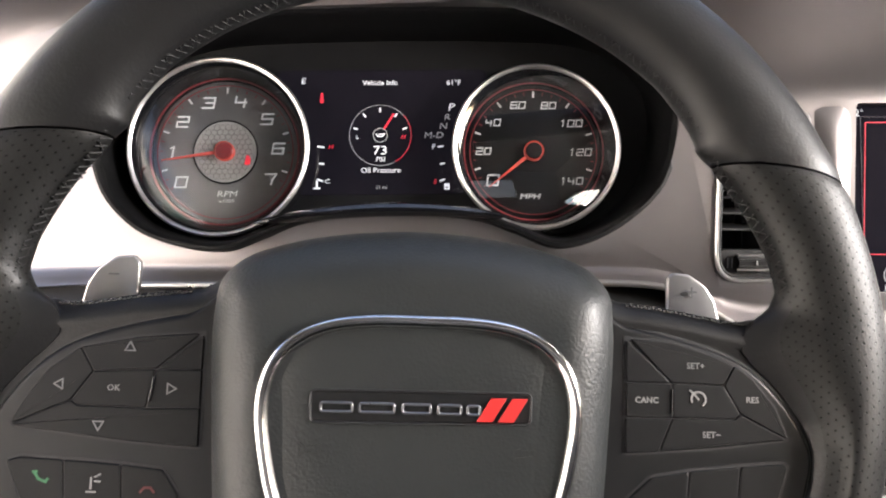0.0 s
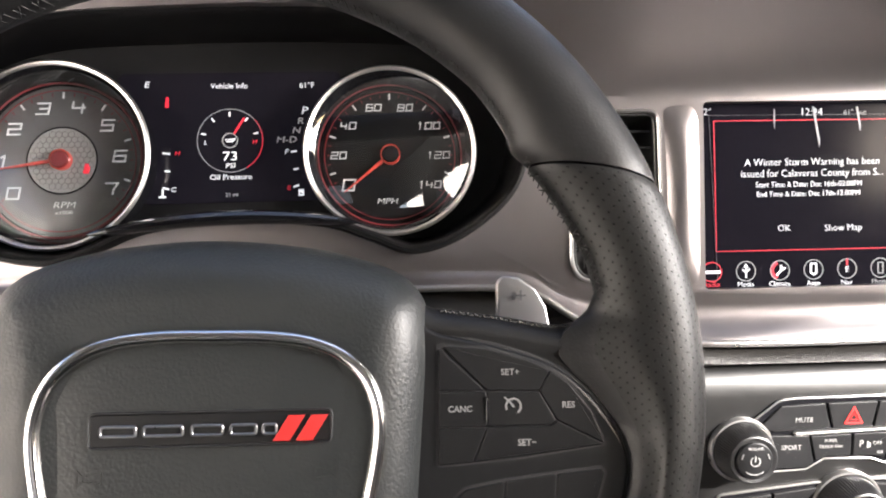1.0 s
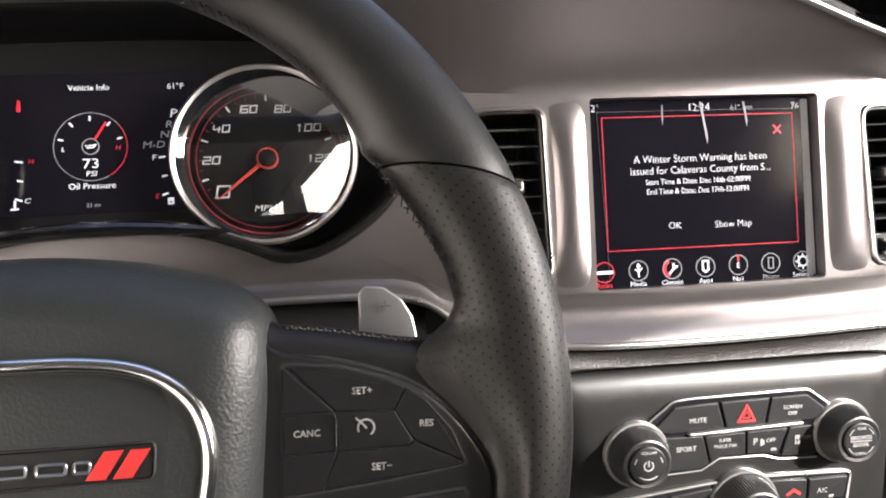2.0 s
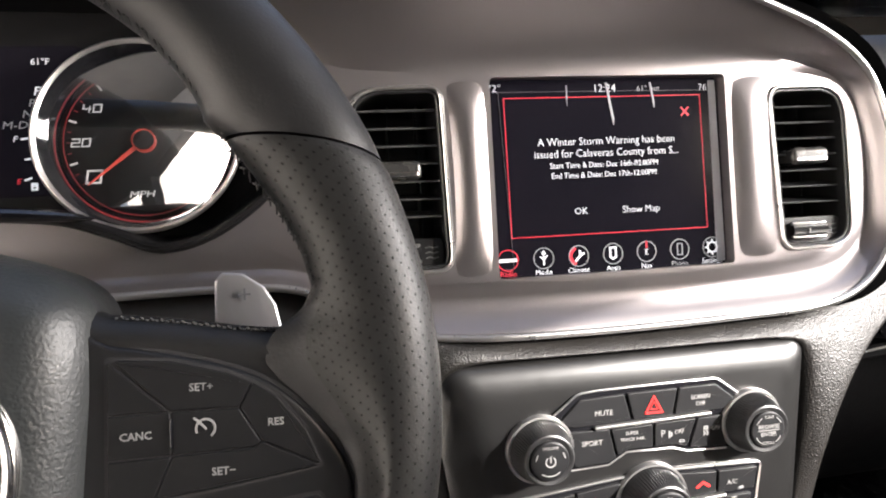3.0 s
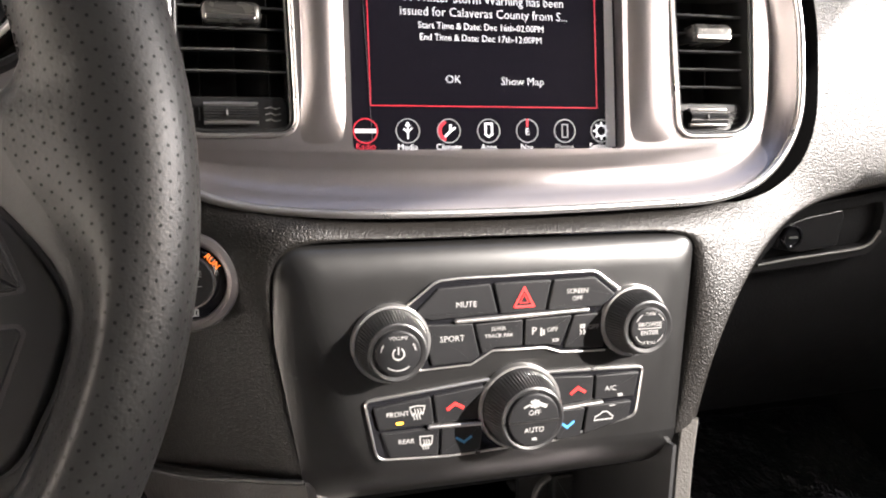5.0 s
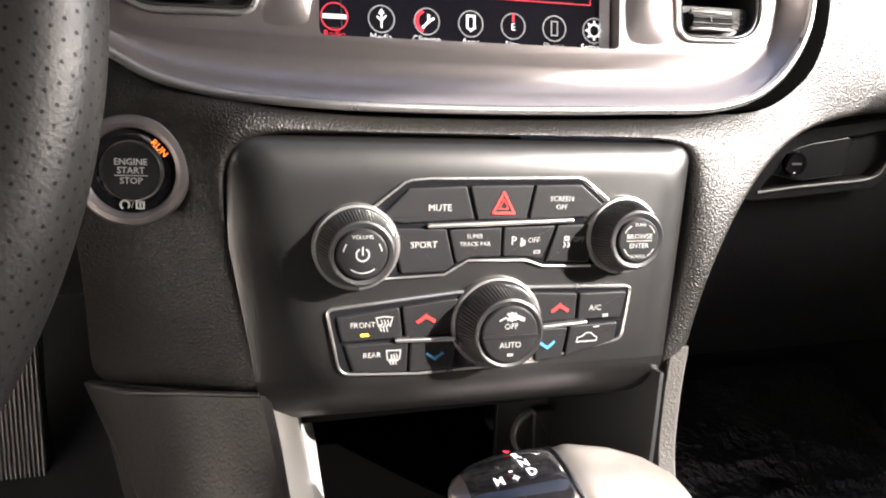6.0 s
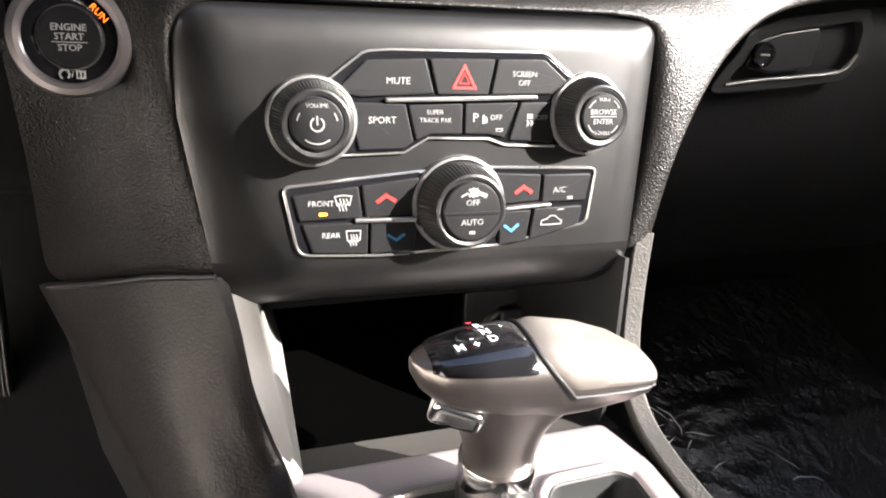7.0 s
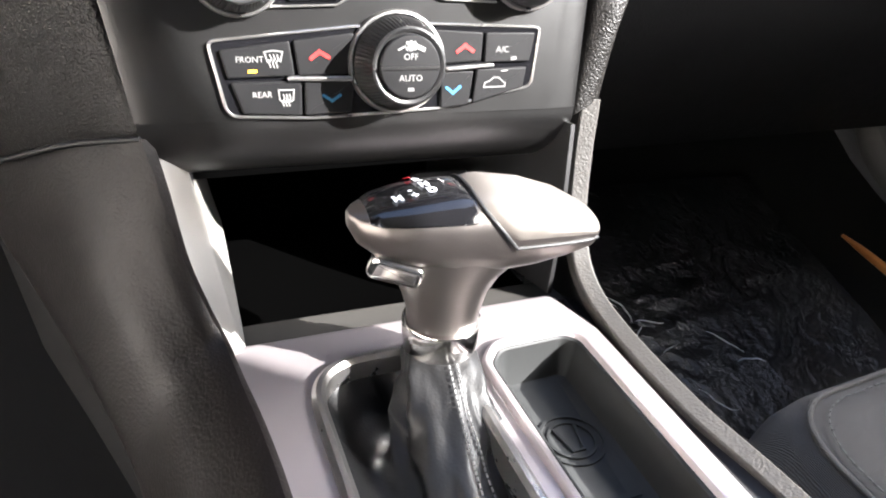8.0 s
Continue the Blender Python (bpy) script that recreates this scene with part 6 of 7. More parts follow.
# ---- centre console ----
con = thing("centre_console", "centre console with satin silver top, storage bin and rubber-lined tray", "centre console")
CZ = 0.413
topo = rounded([(0.2870, -0.10), (0.4745, -0.10), (0.4745, 0.330, 0.02), (0.4640, 0.3685, 0.008), (0.2705, 0.3660, 0.002), (0.2845, 0.26, 0.05)], 0.003, 6)
GATE = rounded([(0.3085, 0.05), (0.3870, 0.05), (0.3870, 0.3405, 0.026), (0.3062, 0.3405, 0.036)], 0.01, 10)
TRAY = rounded([(0.4025, -0.02), (0.4570, -0.02), (0.4565, 0.322, 0.012), (0.449, 0.3275, 0.01), (0.410, 0.3260, 0.012), (0.4010, 0.315, 0.012)], 0.008, 6)
part("silver_top", plate(topo, [inset(GATE, 0.002), TRAY], CZ - 0.014, CZ, 0.003), CONSOLE_SILVER, con, "satin silver console top plate")
part("gate_ring", hoop(GATE, 0.0068, CZ - 0.012, CZ + 0.0042, 0.0022), BRIGHT, con, "bright ring round the lever boot")
bm = bmesh.new()
rings(bm, [[(x, y, z) for x, y in inset(TRAY, d)] for d, z in ((-0.0006, CZ + 0.0008), (0.0008, CZ + 0.0010), (0.0018, CZ + 0.0002), (0.0035, CZ - 0.012), (0.006, CZ - 0.022), (0.010, CZ - 0.0235))], True, False, True)
TRAYMAT = material("grey_rubber_liner", (0.011, 0.012, 0.012), 0.6, bump=0.1, grain=1200)
rim = bmesh.new()
rings(rim, [[(x + (e * 0.9 if x > 0.44 else 0.0), y, z) for x, y in inset(TRAY, -d)] for d, z, e in ((0.0062, CZ - 0.003, 0.006), (0.0060, CZ + 0.0004, 0.006), (0.0056, CZ + 0.0022, 0.0045), (0.0046, CZ + 0.0036, 0.0025), (0.0034, CZ + 0.0040, 0.001), (0.0018, CZ + 0.0034, 0.0), (0.0004, CZ + 0.0014, 0.0), (-0.0008, CZ - 0.002, 0.0))], True)
part("tray_surround", rim, CONSOLE_SILVER, con, "raised satin silver ridge round the tray")
tray = part("tray_liner", bm, TRAYMAT, con, "black rubber-lined tray")
strokes([arc2(0.430, 0.275, 0.0165, 0, 360, 30), arc2(0.430, 0.275, 0.0120, 0, 360, 30), [(0.4235, 0.285), (0.427, 0.268), (0.433, 0.268), (0.4365, 0.285)]], 0.0014, CZ - 0.0232, TRAYMAT, tray, "embossed_emblem", "embossed ring", h=0.0009)
strokes([[(0.418, 0.236 - 0.007 * i), (0.443, 0.236 - 0.007 * i)] for i in range(4)], 0.0028, CZ - 0.0234, TRAYMAT, tray, "embossed_bars", "embossed bars", h=0.0007)

R = [(0.2468, 0.4005, 0.5145), (0.2515, 0.388, 0.490), (0.2560, 0.378, 0.462), (0.2640, 0.364, 0.438), (0.2725, 0.342, 0.4205), (0.2850, 0.22, 0.4160), (0.287, -0.1, 0.415)]
L = [(0.1430, 0.5290, 0.4560), (0.1690, 0.485, 0.4190), (0.1900, 0.438, 0.4030), (0.2110, 0.388, 0.3860), (0.2320, 0.325, 0.3560), (0.246, 0.18, 0.335), (0.250, -0.1, 0.33)]
rows = [[(a[0] + 0.002, a[1] + 0.012, a[2] - 0.012) for a in R], R]
for s, b in ((0.16, 0.0075), (0.40, 0.0125), (0.72, 0.0075), (1.0, 0.0)):
    rows.append([tuple(Vector(a).lerp(Vector(c), s) + Vector((-b * 0.6, -b * 0.55, b * 0.55)) * min(1.0, 0.45 + 0.3 * i)) for i, (a, c) in enumerate(zip(R, L))])
rows.append([(c[0] + 0.002, c[1] + 0.004, c[2] - 0.003) for c in L])
part("side_bolster", smooth_sheet(rows, 7, 4, 0.004), BOLSTER, con, "black grained knee bolster along the console")
part("bolster_side", smooth_sheet([[(c[0] + 0.0012, c[1] + 0.003, c[2] - 0.001) for c in L], [(c[0] + 0.006, c[1] + 0.016, c[2] - 0.05) for c in L], [(c[0] + 0.014, c[1] + 0.03, c[2] - 0.16) for c in L]], 4, 4, 0.004), CARPET, con, "black carpeted side below the bolster")
part("bolster_seam", tube(spline([(0.247, 0.397, 0.5165), (0.215, 0.418, 0.508), (0.18, 0.458, 0.487), (0.145, 0.520, 0.457)], 8), 0.0016, 0.0016), DARK, con)

# storage bin under the panel
W0 = [(0.2490, 0.4030, 0.5140), (0.2535, 0.392, 0.488), (0.2590, 0.382, 0.460), (0.2660, 0.367, 0.436), (0.2730, 0.352, 0.4170)]
W1 = [(0.2680, 0.4160, 0.5140), (0.2690, 0.412, 0.486), (0.2732, 0.402, 0.452), (0.2780, 0.384, 0.427), (0.2825, 0.362, 0.4120)]
rows = [[Vector(p).lerp(Vector(q), t) + Vector((-0.1, -0.8, 0.5)) * (0.012 * t * (1 - t)) for p, q in zip(W0, W1)] for t in (0.0, 0.25, 0.5, 0.75, 0.94, 1.0)]
rows += [[Vector(q) + Vector((dx, dy, -0.002)) for q in W1] for dx, dy in ((0.0012, 0.004), (0.002, 0.03), (0.004, 0.15))]
part("bin_wall", smooth_sheet(rows, 5, 4, 0.003), PALE, con, "grey side wall of the storage bin", 70)
part("bin_wall", smooth_sheet([[(0.476, 0.390, 0.512), (0.470, 0.376, 0.46), (0.466, 0.370, 0.412)], [(0.462, 0.46, 0.51), (0.458, 0.46, 0.46), (0.455, 0.46, 0.405)], [(0.460, 0.56, 0.51), (0.458, 0.56, 0.46), (0.455, 0.56, 0.405)]], 4, 4, 0.003), PLASTIC, con, "black side wall of the storage bin")
part("inner_side", slab(box2(0.22, 0.24, 0.52, 0.40), 0, 0.003), DARK, con).matrix_local = Matrix(((0, 0, 1, 0.2655), (1, 0, 0, 0), (0, 1, 0, 0), (0, 0, 0, 1)))
# Floor, back and roof of the bin: shade painted in as near black.
part("bin_floor", smooth_sheet([[(x, 0.393, 0.4030), (x, 0.405, 0.390), (x, 0.45, 0.385), (x, 0.56, 0.385)] for x in (0.27, 0.37, 0.475)], 3, 3, 0.004), SHADE_BLACK, con, "bin floor with its shade put into the colour")
# Sunlit front edge of the bin floor, painted as a paler strip.
part("bin_sill", smooth_sheet([[(x, 0.366, 0.409), (x, 0.380, 0.4062), (x, 0.393, 0.4050)] for x in (0.27, 0.37, 0.475)], 3, 3, 0.004), material("sunlit_strip_grey", (0.03, 0.028, 0.025), 0.7, bump=0.1, grain=1500), con, "sill at the bin mouth, paler to paint the sunlit floor edge")
part("bin_back", smooth_sheet([[(x, 0.56, 0.37), (x, 0.565, 0.46), (x, 0.55, 0.53)] for x in (0.26, 0.37, 0.49)], 3, 3, 0.004), SHADE_BLACK, con)
part("bin_roof", smooth_sheet([[(x, 0.41, 0.492), (x, 0.48, 0.500), (x, 0.56, 0.52)] for x in (0.24, 0.37, 0.49)], 3, 3, 0.004), SHADE_BLACK, con)
SOCK = basis((0.4440, 0.478, 0.4130), 8, 0)
mount = part("socket_mount", slab(rounded(box2(0.062, 0.060, 0.0, 0.004), 0.004), -0.006, -0.001, 0.001), PLASTIC, con, "black socket panel")
mount.matrix_local = SOCK
sock = part("power_socket", lathe([(0.0200, -0.001), (0.0200, 0.003), (0.0188, 0.0045), (0.0172, 0.0040), (0.0168, 0.001)], 40, lid=False), TRIM, con, "round grey power socket ring")
sock.matrix_local = SOCK
fl = part("socket_flap", slab(rounded(box2(0.022, 0.034, 0.0045, 0.004), 0.003), 0.0, 0.0085, 0.002), PLASTIC, sock, "black plastic flap")
lettering("12V DC", 0.0042, 0.0045, -0.009, 0.0086, GREYPRINT, fl)
rail = spline([(0.4905, 0.4025, 0.5225), (0.4875, 0.396, 0.490), (0.4845, 0.385, 0.455), (0.4828, 0.365, 0.428), (0.4830, 0.330, 0.4150), (0.4870, 0.260, 0.409), (0.4960, 0.17, 0.4080), (0.500, -0.1, 0.4080)], 10)
RAILMAT = material("grained_rail_vinyl", (0.05, 0.047, 0.043), 0.5, bump=0.4, grain=700, kind="leather")
bm = bmesh.new()
loops = []
for k, p in enumerate(rail):
    d = (Vector(rail[min(k + 1, len(rail) - 1)]) - Vector(rail[max(k - 1, 0)])).normalized()
    across = Vector((0.94, -0.10, 0.30)).normalized()
    across = (across - d * across.dot(d)).normalized()
    face = across.cross(d)
    if face.y > 0:
        face = -face
    w = 0.0064 - 0.0016 * k / len(rail)
    loops.append([p + across * (w * a) + face * (0.004 * b) for a, b in ((-1, -2.2), (-1, 0.3), (-0.92, 0.75), (-0.75, 0.97), (0.75, 1.0), (0.92, 0.8), (1, 0.3), (1, -2.2))])
rings(bm, loops, True, True, True)
part("side_rail", bm, RAILMAT, con, "grained grey console edge band")
part("side_wall", smooth_sheet([[(p.x + 0.004, p.y, p.z - 0.004) for p in rail[::10]], [(p.x + 0.012, p.y + 0.05, p.z - 0.12) for p in rail[::10]], [(p.x + 0.02, p.y + 0.08, 0.14) for p in rail[::10]]], 4, 4, 0.004), PLASTIC, con, "black carpeted console side")
part("seat_gap", smooth_sheet([[(0.474, y, CZ - 0.004), (0.482, y, CZ - 0.008), (0.490, y, CZ - 0.006)] for y in (-0.1, 0.1, 0.3, 0.37)], 3, 3, 0.003), DARK, con)


# ---- gear selector ----
gs = thing("gear_selector", "T-shaped gear selector with satin silver knob and wrinkled leather boot", "gear lever")
SEC = [(0.3255, 0.320, 0.003, 0.5085, 0.5030), (0.3290, 0.320, 0.0095, 0.5095, 0.4965), (0.3370, 0.3195, 0.0160, 0.5120, 0.4905), (0.350, 0.3190, 0.0205, 0.5145, 0.4860), (0.368, 0.318, 0.0225, 0.5165, 0.4810),
       (0.388, 0.3165, 0.0225, 0.5170, 0.4790), (0.406, 0.314, 0.0210, 0.5150, 0.4810), (0.422, 0.3110, 0.0180, 0.5105, 0.4850), (0.434, 0.308, 0.0130, 0.5045, 0.4890), (0.4395, 0.3065, 0.0065, 0.4995, 0.4915), (0.4410, 0.306, 0.002, 0.4965, 0.4945)]


def head(x):
    """Knob section at x: middle, half width, top and bottom."""
    for a, b in zip(SEC, SEC[1:]):
        if a[0] <= x <= b[0]:
            t = (x - a[0]) / (b[0] - a[0])
            return [a[i] + (b[i] - a[i]) * t for i in range(1, 5)]
    return SEC[-1][1:]


def head_loop(x, n=28, grow=0.0, a0=0.0, a1=360.0):
    yc, hw, zt, zb = head(x)
    zc, hh = (zt + zb) / 2 - 0.002, (zt - zb) / 2
    out = []
    for j in range(n + (a1 - a0 < 360)):
        t = radians(a0 + (a1 - a0) * j / n)
        c, s = math.cos(t), math.sin(t)
        e = 0.72
        out.append((x, yc + math.copysign(abs(c) ** e, c) * (hw + grow), zc + 0.002 * (s > 0) + math.copysign(abs(s) ** (0.8 if s > 0 else 1.0), s) * (hh + grow)))
    return out


bm = bmesh.new()
xs = [p.x for p in spline([(s[0], 0, 0) for s in SEC], 4)]
rings(bm, [head_loop(x) for x in xs], True, True, True)
KNOB = material("satin_knob_silver", (0.165, 0.150, 0.142), 0.35, rvary=0.02, metal=0.95, vary=0.05)
part("knob_body", bm, KNOB, gs, "satin silver T-handle")
nk = bmesh.new()
rings(nk, [[(cx + rx * math.cos(t), cy + ry * math.sin(t), z + 0.006 * math.cos(t) * tilt) for t in [2 * math.pi * j / 40 for j in range(40)]]
           for z, cx, cy, rx, ry, tilt in ((0.4440, 0.3735, 0.3215, 0.0178, 0.0165, 0), (0.452, 0.3735, 0.3210, 0.0184, 0.0168, 0), (0.463, 0.3730, 0.3200, 0.0212, 0.0172, 0), (0.472, 0.3745, 0.3190, 0.0260, 0.0178, 0.3), (0.481, 0.3800, 0.3175, 0.0330, 0.0190, 0.6), (0.492, 0.385, 0.316, 0.042, 0.0200, 0.6))], True, True, True)
part("knob_neck", nk, KNOB, gs, "satin silver neck")


def shell(x0, x1, a0, a1, g0, g1, n=16, sweep=0.0):
    bm = bmesh.new()
    rows = []
    for i in range(n + 1):
        x = x0 + (x1 - x0) * i / n
        ed = min(i, n - i)
        g = g1 if ed > 1 else (g0 + (g1 - g0) * (0.0, 0.7)[ed])
        lp = head_loop(x, 24, g, a0, a1)
        if sweep:
            lp = []
            for j in range(25):
                a = a0 + (a1 - a0) * j / 24
                xx = x + sweep * max(0.0, (a - 105) / 70) ** 2 * (1 - i / n)
                lp.append(head_loop(xx, 1, g, a, a + 1)[0])
        yc = head(x)[0]
        lp[0] = tuple(Vector(lp[0]).lerp(Vector((x, yc, lp[0][2])), 0.06))
        lp[-1] = tuple(Vector(lp[-1]).lerp(Vector((x, yc, lp[-1][2])), 0.06))
        rows.append(lp)
    return sheet(rows, 0.0, bm)


part("knob_cap", shell(0.3785, 0.4405, 4, 178, -0.0004, 0.0014, 20, 0.012), CAP, gs, "pale silver palm cap")
seam = [Vector(head_loop(0.3778 + 0.012 * max(0.0, (a - 105) / 70) ** 2, 1, 0.0004, a, a + 1)[0]) for a in range(6, 179, 4)]
seam += [Vector(head_loop(x, 1, 0.0004, 181, 182)[0]) for x in (0.394, 0.400, 0.410, 0.420, 0.430, 0.437)]
part("cap_seam", tube(seam, 0.0009, 0.0009, (0, 0.3, 1), 8), DARK, gs, "black seam round the cap")
win = part("gear_display", shell(0.3310, 0.3775, 22, 158, -0.0004, 0.0007), GLOSS, gs, "gloss black display with lit gear letters")


def head_top(x, y):
    """Height of the knob's upper face at x, y."""
    yc, hw, zt, zb = head(x)
    c = min(0.999, abs(y - yc) / hw) ** (1 / 0.72)
    return (zt + zb) / 2 + (1 - c * c) ** 0.4 * (zt - zb) / 2


for tx, x, y, mt in (("P", 0.3560, 0.3322, LIT_RED), ("R", 0.3582, 0.3270, LIT), ("N", 0.3597, 0.3212, LIT), ("D", 0.3612, 0.3148, LIT), ("-", 0.3520, 0.3182, LIT), ("+", 0.3530, 0.3130, LIT), ("M", 0.3455, 0.3135, LIT)):
    zs = [head_top(x, y + d) for d in (-0.002, 0.002)]
    lt = lettering(tx, 0.0064, 0, 0, 0, mt, win, turn=6, name="gear_letter", bold=0.0001)
    lt.matrix_local = Matrix.Translation((x, y, max(zs) + 0.0015)) @ Matrix.Rotation(math.atan2(zs[1] - zs[0], 0.004), 4, "X")
bt = bmesh.new()
slab(rounded([(-0.013, -0.0062), (0.013, -0.0070), (0.014, 0.0045), (-0.010, 0.0080)], 0.0048, 6), -0.012, 0.0035, 0.0032, bt)
tb = part("release_button", bt, CHROME, gs, "polished chrome release button")
tb.matrix_local = basis((0.3435, 0.3085, 0.4835), -10, -24, -10)
part("chrome_collar", lathe([(0.0172, 0.0), (0.0186, 0.0012), (0.0193, 0.0085), (0.0197, 0.0165), (0.0193, 0.0176), (0.0170, 0.0180)], 56, 0.3735, 0.3215, 0.4270), CHROME, gs, "polished chrome collar")


def sleeve(t, a):
    """The lever boot's surface at the height t from 0 (foot) to 1 (collar) and the angle a."""
    c = Vector((0.3600, 0.262)).lerp(Vector((0.3735, 0.3215)), t ** 0.75)
    belly = math.sin(math.pi * min(1.0, 0.12 + 0.88 * t)) ** 0.7
    rx, ry = 0.0205 + (0.0160 - 0.0205) * t + 0.0036 * belly, 0.052 + (0.0155 - 0.052) * t ** 0.6 + 0.0040 * belly
    pleat = 0.0034 - 0.0062 * abs(math.sin(3 * a + 0.9 + 1.6 * t)) ** 1.6 + 0.0014 * math.cos(11 * a - 3.0 * t + 1.7)
    ruck = 0.0042 * math.cos(15.0 * t + 1.6 * math.sin(a + 0.4) + 2.0 * noise.noise((math.cos(a) * 1.3, math.sin(a) * 1.3, t * 2)))
    crease = noise.noise((math.cos(a) * 2.2 + 3.1, math.sin(a) * 2.2, t * 3.2))
    deep = -0.0110 * math.exp(-((a + 0.75) / 0.20) ** 2) * math.exp(-((t - 0.42) / 0.20) ** 2)
    seam = 0.0020 * math.exp(-((a + 1.606 - 0.28 * (1 - t)) / 0.16) ** 2)
    fold = (pleat * (1 - 0.5 * t) + ruck * (0.5 + 0.5 * math.cos(a - 0.7)) - 0.0050 * abs(crease) + deep) * belly + seam * min(1.0, 4 * t)
    r = Vector(((rx + fold) * math.cos(a), (ry + fold) * math.sin(a)))
    return Vector((c.x + r.x, c.y + r.y, CZ - 0.020 + (0.4310 - CZ + 0.020) * t + 0.0022 * belly * math.sin(3 * a + 5 * t)))


bm = bmesh.new()
ANG = [2 * math.pi * j / 112 for j in range(112)]
base = [(p.x, p.y) for p in spline([(x, y, 0) for x, y in inset(GATE, 0.0066)], 3, True)]
foot = []
for a in ANG:
    far = max(base, key=lambda q: math.cos(math.atan2((q[1] - 0.262) / 1.6, q[0] - 0.350) - a))
    foot.append(Vector((far[0], far[1], CZ - 0.008)))
loops = []
for k in range(6):
    lp = []
    for a, f in zip(ANG, foot):
        q = f.lerp(sleeve(0.0, a), (k / 6) ** 0.9)
        q.z -= 0.010 * math.sin(math.pi * k / 6) - 0.0016 * math.sin(7 * a) * math.sin(math.pi * k / 6)
        lp.append(q)
    loops.append(lp)
for k in range(56):
    loops.append([sleeve(k / 55, a) for a in ANG])
rings(bm, loops, True, False, True)
BOOT = material("boot_leather", (0.009, 0.009, 0.0094), 0.44, bump=0.12, grain=700, kind="leather")
part("leather_boot", bm, BOOT, gs, "wrinkled black leather boot", 80)
bm = bmesh.new()
for side in (-1, 1):
    for i in range(30):
        p0, p1 = (sleeve(0.97 - 0.94 * (i + d) / 30, radians(-92 + 16 * i / 30 + 6 * side * (1 + 0.2 * i / 30))) + Vector((0, -0.0007, 0.0005)) for d in (0.0, 0.62))
        tube([p0, p1], 0.00055, 0.00045, n=5, bm=bm)
part("boot_stitching", bm, THREAD, gs, "grey twin stitching")


# ---- passenger seat, floor cover, pedal ----
seat = thing("passenger_seat", "grey cloth passenger seat cushion with stitched bolster seams", "car seat")
so = rounded([(0.553, -0.30, 0.09), (1.05, -0.30, 0.09), (1.05, 0.325, 0.09), (0.548, 0.288, 0.045)], 0.05, 12)
SEAT_MID = Vector((0.80, 0.0, 0.0))


def cushion(k, drop):
    return [Vector((SEAT_MID.x + (x - SEAT_MID.x) * k, SEAT_MID.y + (y - SEAT_MID.y) * k, 0.3560 - drop + 0.036 * max(0, min(1, (y * k - 0.05) / 0.25)))) for x, y in so]


bm = bmesh.new()
rings(bm, [cushion(k, d) for k, d in ((0.95, 0.18), (1.0, 0.15), (1.008, 0.10), (1.0, 0.055), (0.985, 0.032), (0.962, 0.016), (0.93, 0.006), (0.885, 0.001), (0.83, 0.0), (0.775, 0.004), (0.765, 0.0065), (0.755, 0.004), (0.68, 0.001), (0.5, 0.004), (0.25, 0.006), (0.02, 0.006))], True, True, True)
part("seat_cushion", bm, CLOTH, seat, "grey cloth cushion with a raised bolster", 60)
part("seat_piping", tube([p + Vector((0, 0, 0.0015)) for p in cushion(0.93, 0.006)], 0.0018, 0.0016, closed=True, n=8), CLOTH, seat)
bm = bmesh.new()
line = cushion(0.905, 0.0022)
for k in range(len(line)):
    p, q = line[k], line[(k + 1) % len(line)]
    n = max(1, int((q - p).length / 0.006))
    for m in range(n):
        tube([p.lerp(q, m / n) + Vector((0, 0, 0.0012)), p.lerp(q, (m + 0.6) / n) + Vector((0, 0, 0.0012))], 0.0006, 0.0006, n=5, bm=bm)
part("seat_stitching", bm, THREAD, seat, "pale grey stitching")
# Backrest and headrest are unseen; their dark colour keeps the trim's reflection dim.
back = []
for z, y, hw, d in ((0.30, -0.24, 0.22, 0.05), (0.36, -0.25, 0.245, 0.07), (0.55, -0.30, 0.255, 0.075), (0.75, -0.36, 0.245, 0.07), (0.90, -0.41, 0.21, 0.06), (0.955, -0.43, 0.17, 0.045)):
    back.append([(0.80 + hw * math.copysign(abs(math.cos(t)) ** 0.5, math.cos(t)), y - 0.03 + d * math.sin(t), z) for t in [2 * math.pi * j / 32 for j in range(32)]])
bm = bmesh.new()
rings(bm, back, True, True, True)
part("backrest", bm, DIMMED_CLOTH, seat, "unseen backrest in darkened cloth to cut bounced light", 60)
bm = bmesh.new()
rings(bm, [[(0.80 + hw * math.cos(t), -0.465 + d * math.sin(t), z) for t in [2 * math.pi * j / 24 for j in range(24)]] for z, hw, d in ((0.985, 0.09, 0.025), (1.01, 0.125, 0.045), (1.08, 0.13, 0.05), (1.13, 0.11, 0.04), (1.15, 0.07, 0.02))], True, True, True)
part("headrest", bm, DIMMED_CLOTH, seat, "", 60)
for x in (0.745, 0.855):
    part("headrest_post", tube([(x, -0.455, 0.93), (x, -0.462, 1.02)], 0.006), CHROME, seat)
part("seat_base", slab(rounded(box2(0.40, 0.50, 0.82, -0.03), 0.03), 0.145, 0.19), PLASTIC, seat)

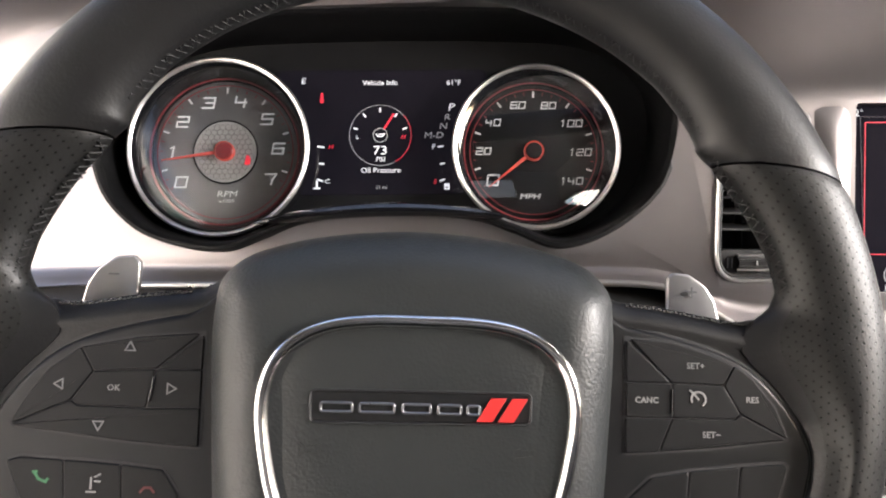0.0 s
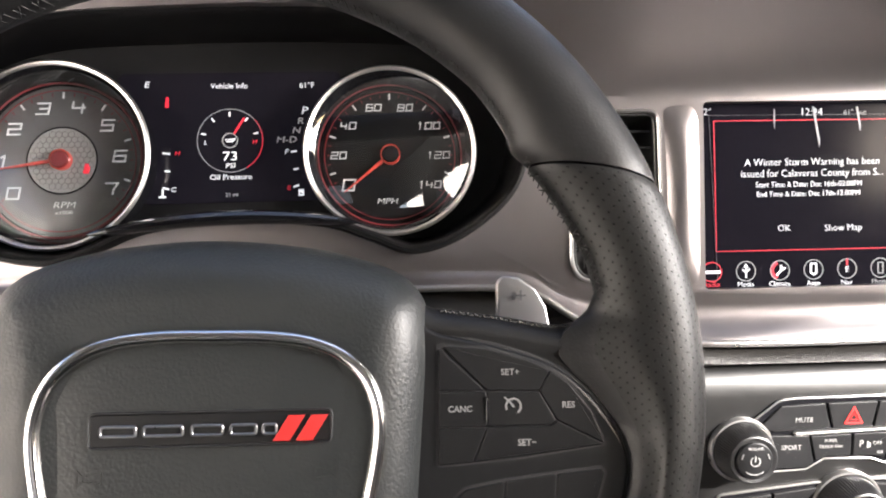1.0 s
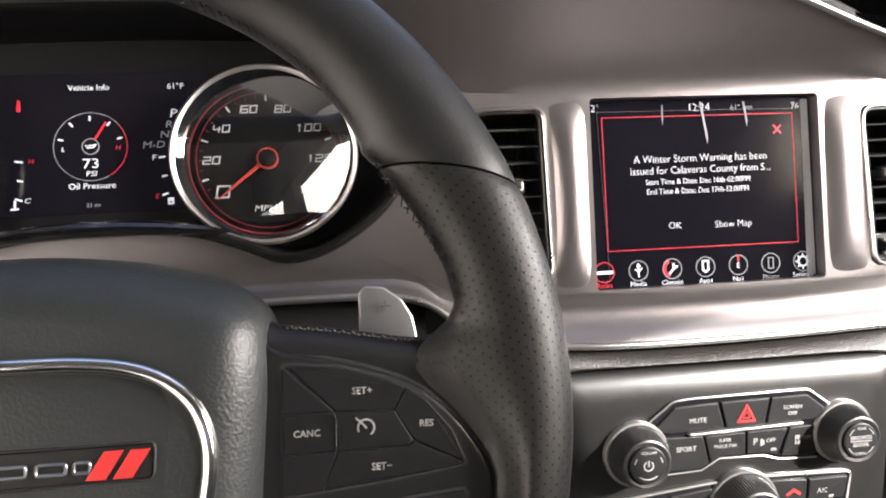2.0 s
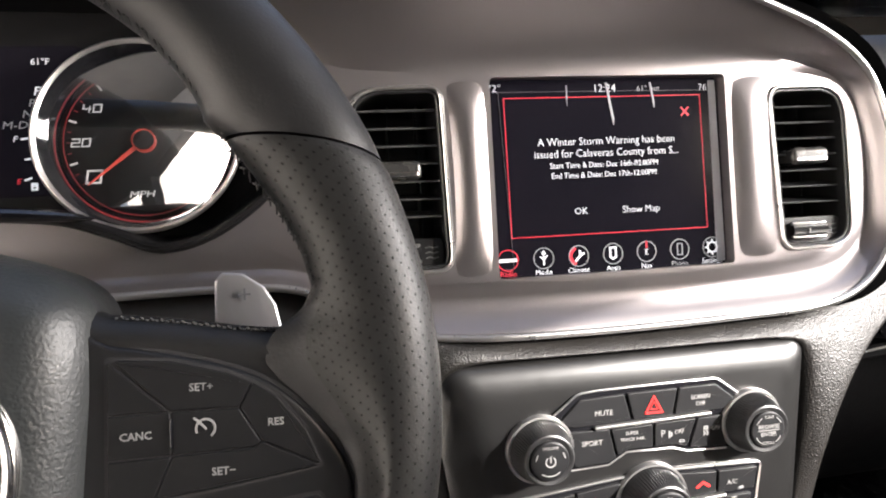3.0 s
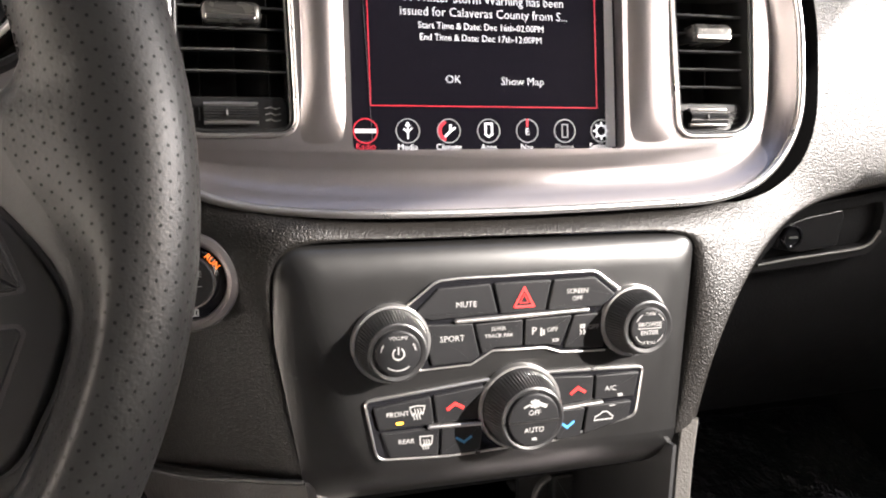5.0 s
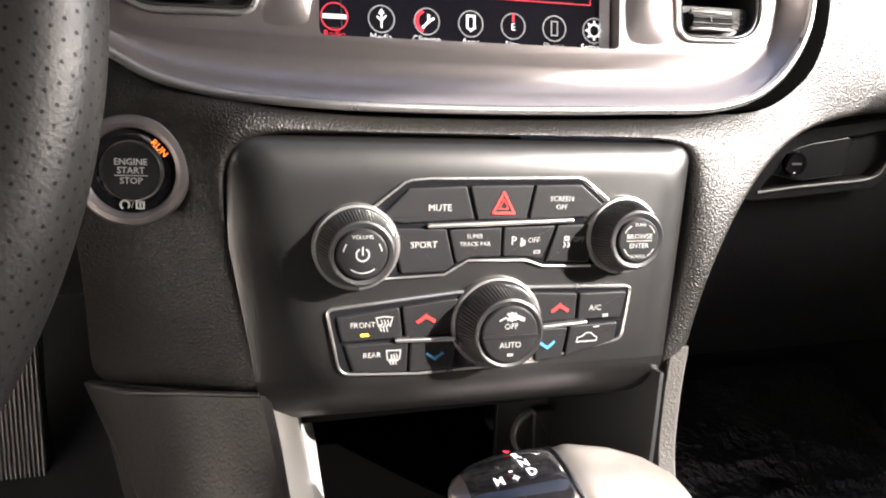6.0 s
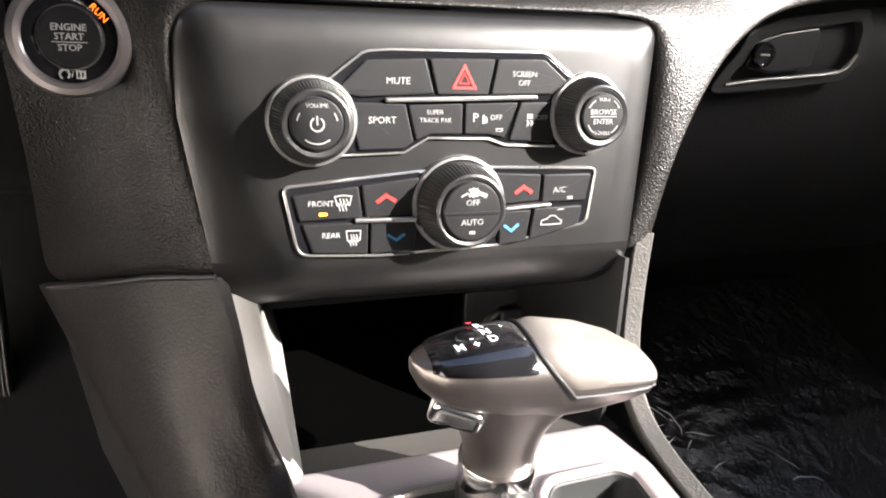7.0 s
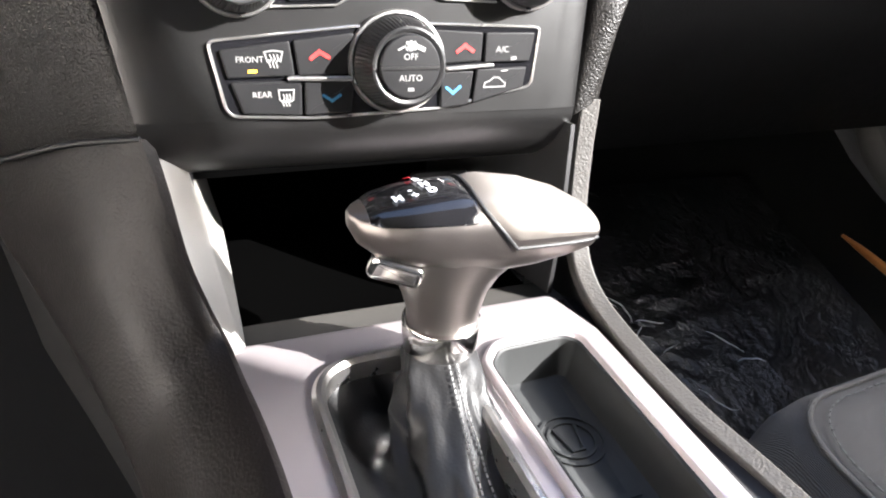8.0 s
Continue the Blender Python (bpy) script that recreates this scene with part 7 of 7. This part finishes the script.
fc = thing("floor_cover", "crumpled clear plastic cover over the dark footwell carpet", "floor cover")
bm = bmesh.new()
bmesh.ops.create_grid(bm, x_segments=150, y_segments=150, size=0.5)
def sheet_height(x, y):
    z = 0.165 + max(0, y - 0.30) * 0.33 + 0.012
    for sc, am in ((6, 0.005), (20, 0.0022), (60, 0.0010)):
        z += am * (1 - 2 * abs(noise.noise((x * sc, y * sc * 1.3, sc))))
    return z


for v in bm.verts:
    x, y = 0.725 + v.co.x * 0.42, 0.49 + v.co.y * 0.40
    v.co = (x, y, sheet_height(x, y))
PLASTIC_SHEET = material("crumpled_clear_plastic", (0.016, 0.016, 0.017), 0.20, rvary=0.1, bump=0.5, grain=220)
part("plastic_sheet", bm, PLASTIC_SHEET, fc, "crumpled clear sheet")
# Glints of the clear sheet, painted as thin white lines on it.
GLINT = material("painted_sheet_glint", (0.75, 0.76, 0.78), 0.25)
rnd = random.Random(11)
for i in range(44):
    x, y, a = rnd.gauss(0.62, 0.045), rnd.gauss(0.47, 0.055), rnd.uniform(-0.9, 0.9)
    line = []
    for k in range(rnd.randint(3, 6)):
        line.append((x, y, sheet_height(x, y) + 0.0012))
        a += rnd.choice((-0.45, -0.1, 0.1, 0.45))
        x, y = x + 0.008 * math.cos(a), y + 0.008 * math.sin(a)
    part("sheet_glint", tube(line, lambda s: 0.0001 + 0.0005 * math.sin(math.pi * s), n=4), GLINT, fc, "white line painted as a glint along a crease")

pedal = thing("accelerator_pedal", "ribbed black accelerator pedal in the driver footwell", "pedal")
PD = basis((0.0385, 0.70, 0.325), 14, 0)
pp = part("pedal_plate", slab(rounded(box2(0.052, 0.180), 0.008), -0.008, 0.002, 0.002), PLASTIC, pedal)
pp.matrix_local = PD
for i in range(13):
    rb = part("pedal_rib", slab(rounded(box2(0.0019, 0.172, -0.0228 + 0.0038 * i), 0.0008), 0.001, 0.0052, 0.0008), TRIM, pedal)
    rb.matrix_local = PD
part("pedal_arm", tube([(0.0385, 0.71, 0.37), (0.0385, 0.86, 0.52)], 0.008), PLASTIC, pedal)
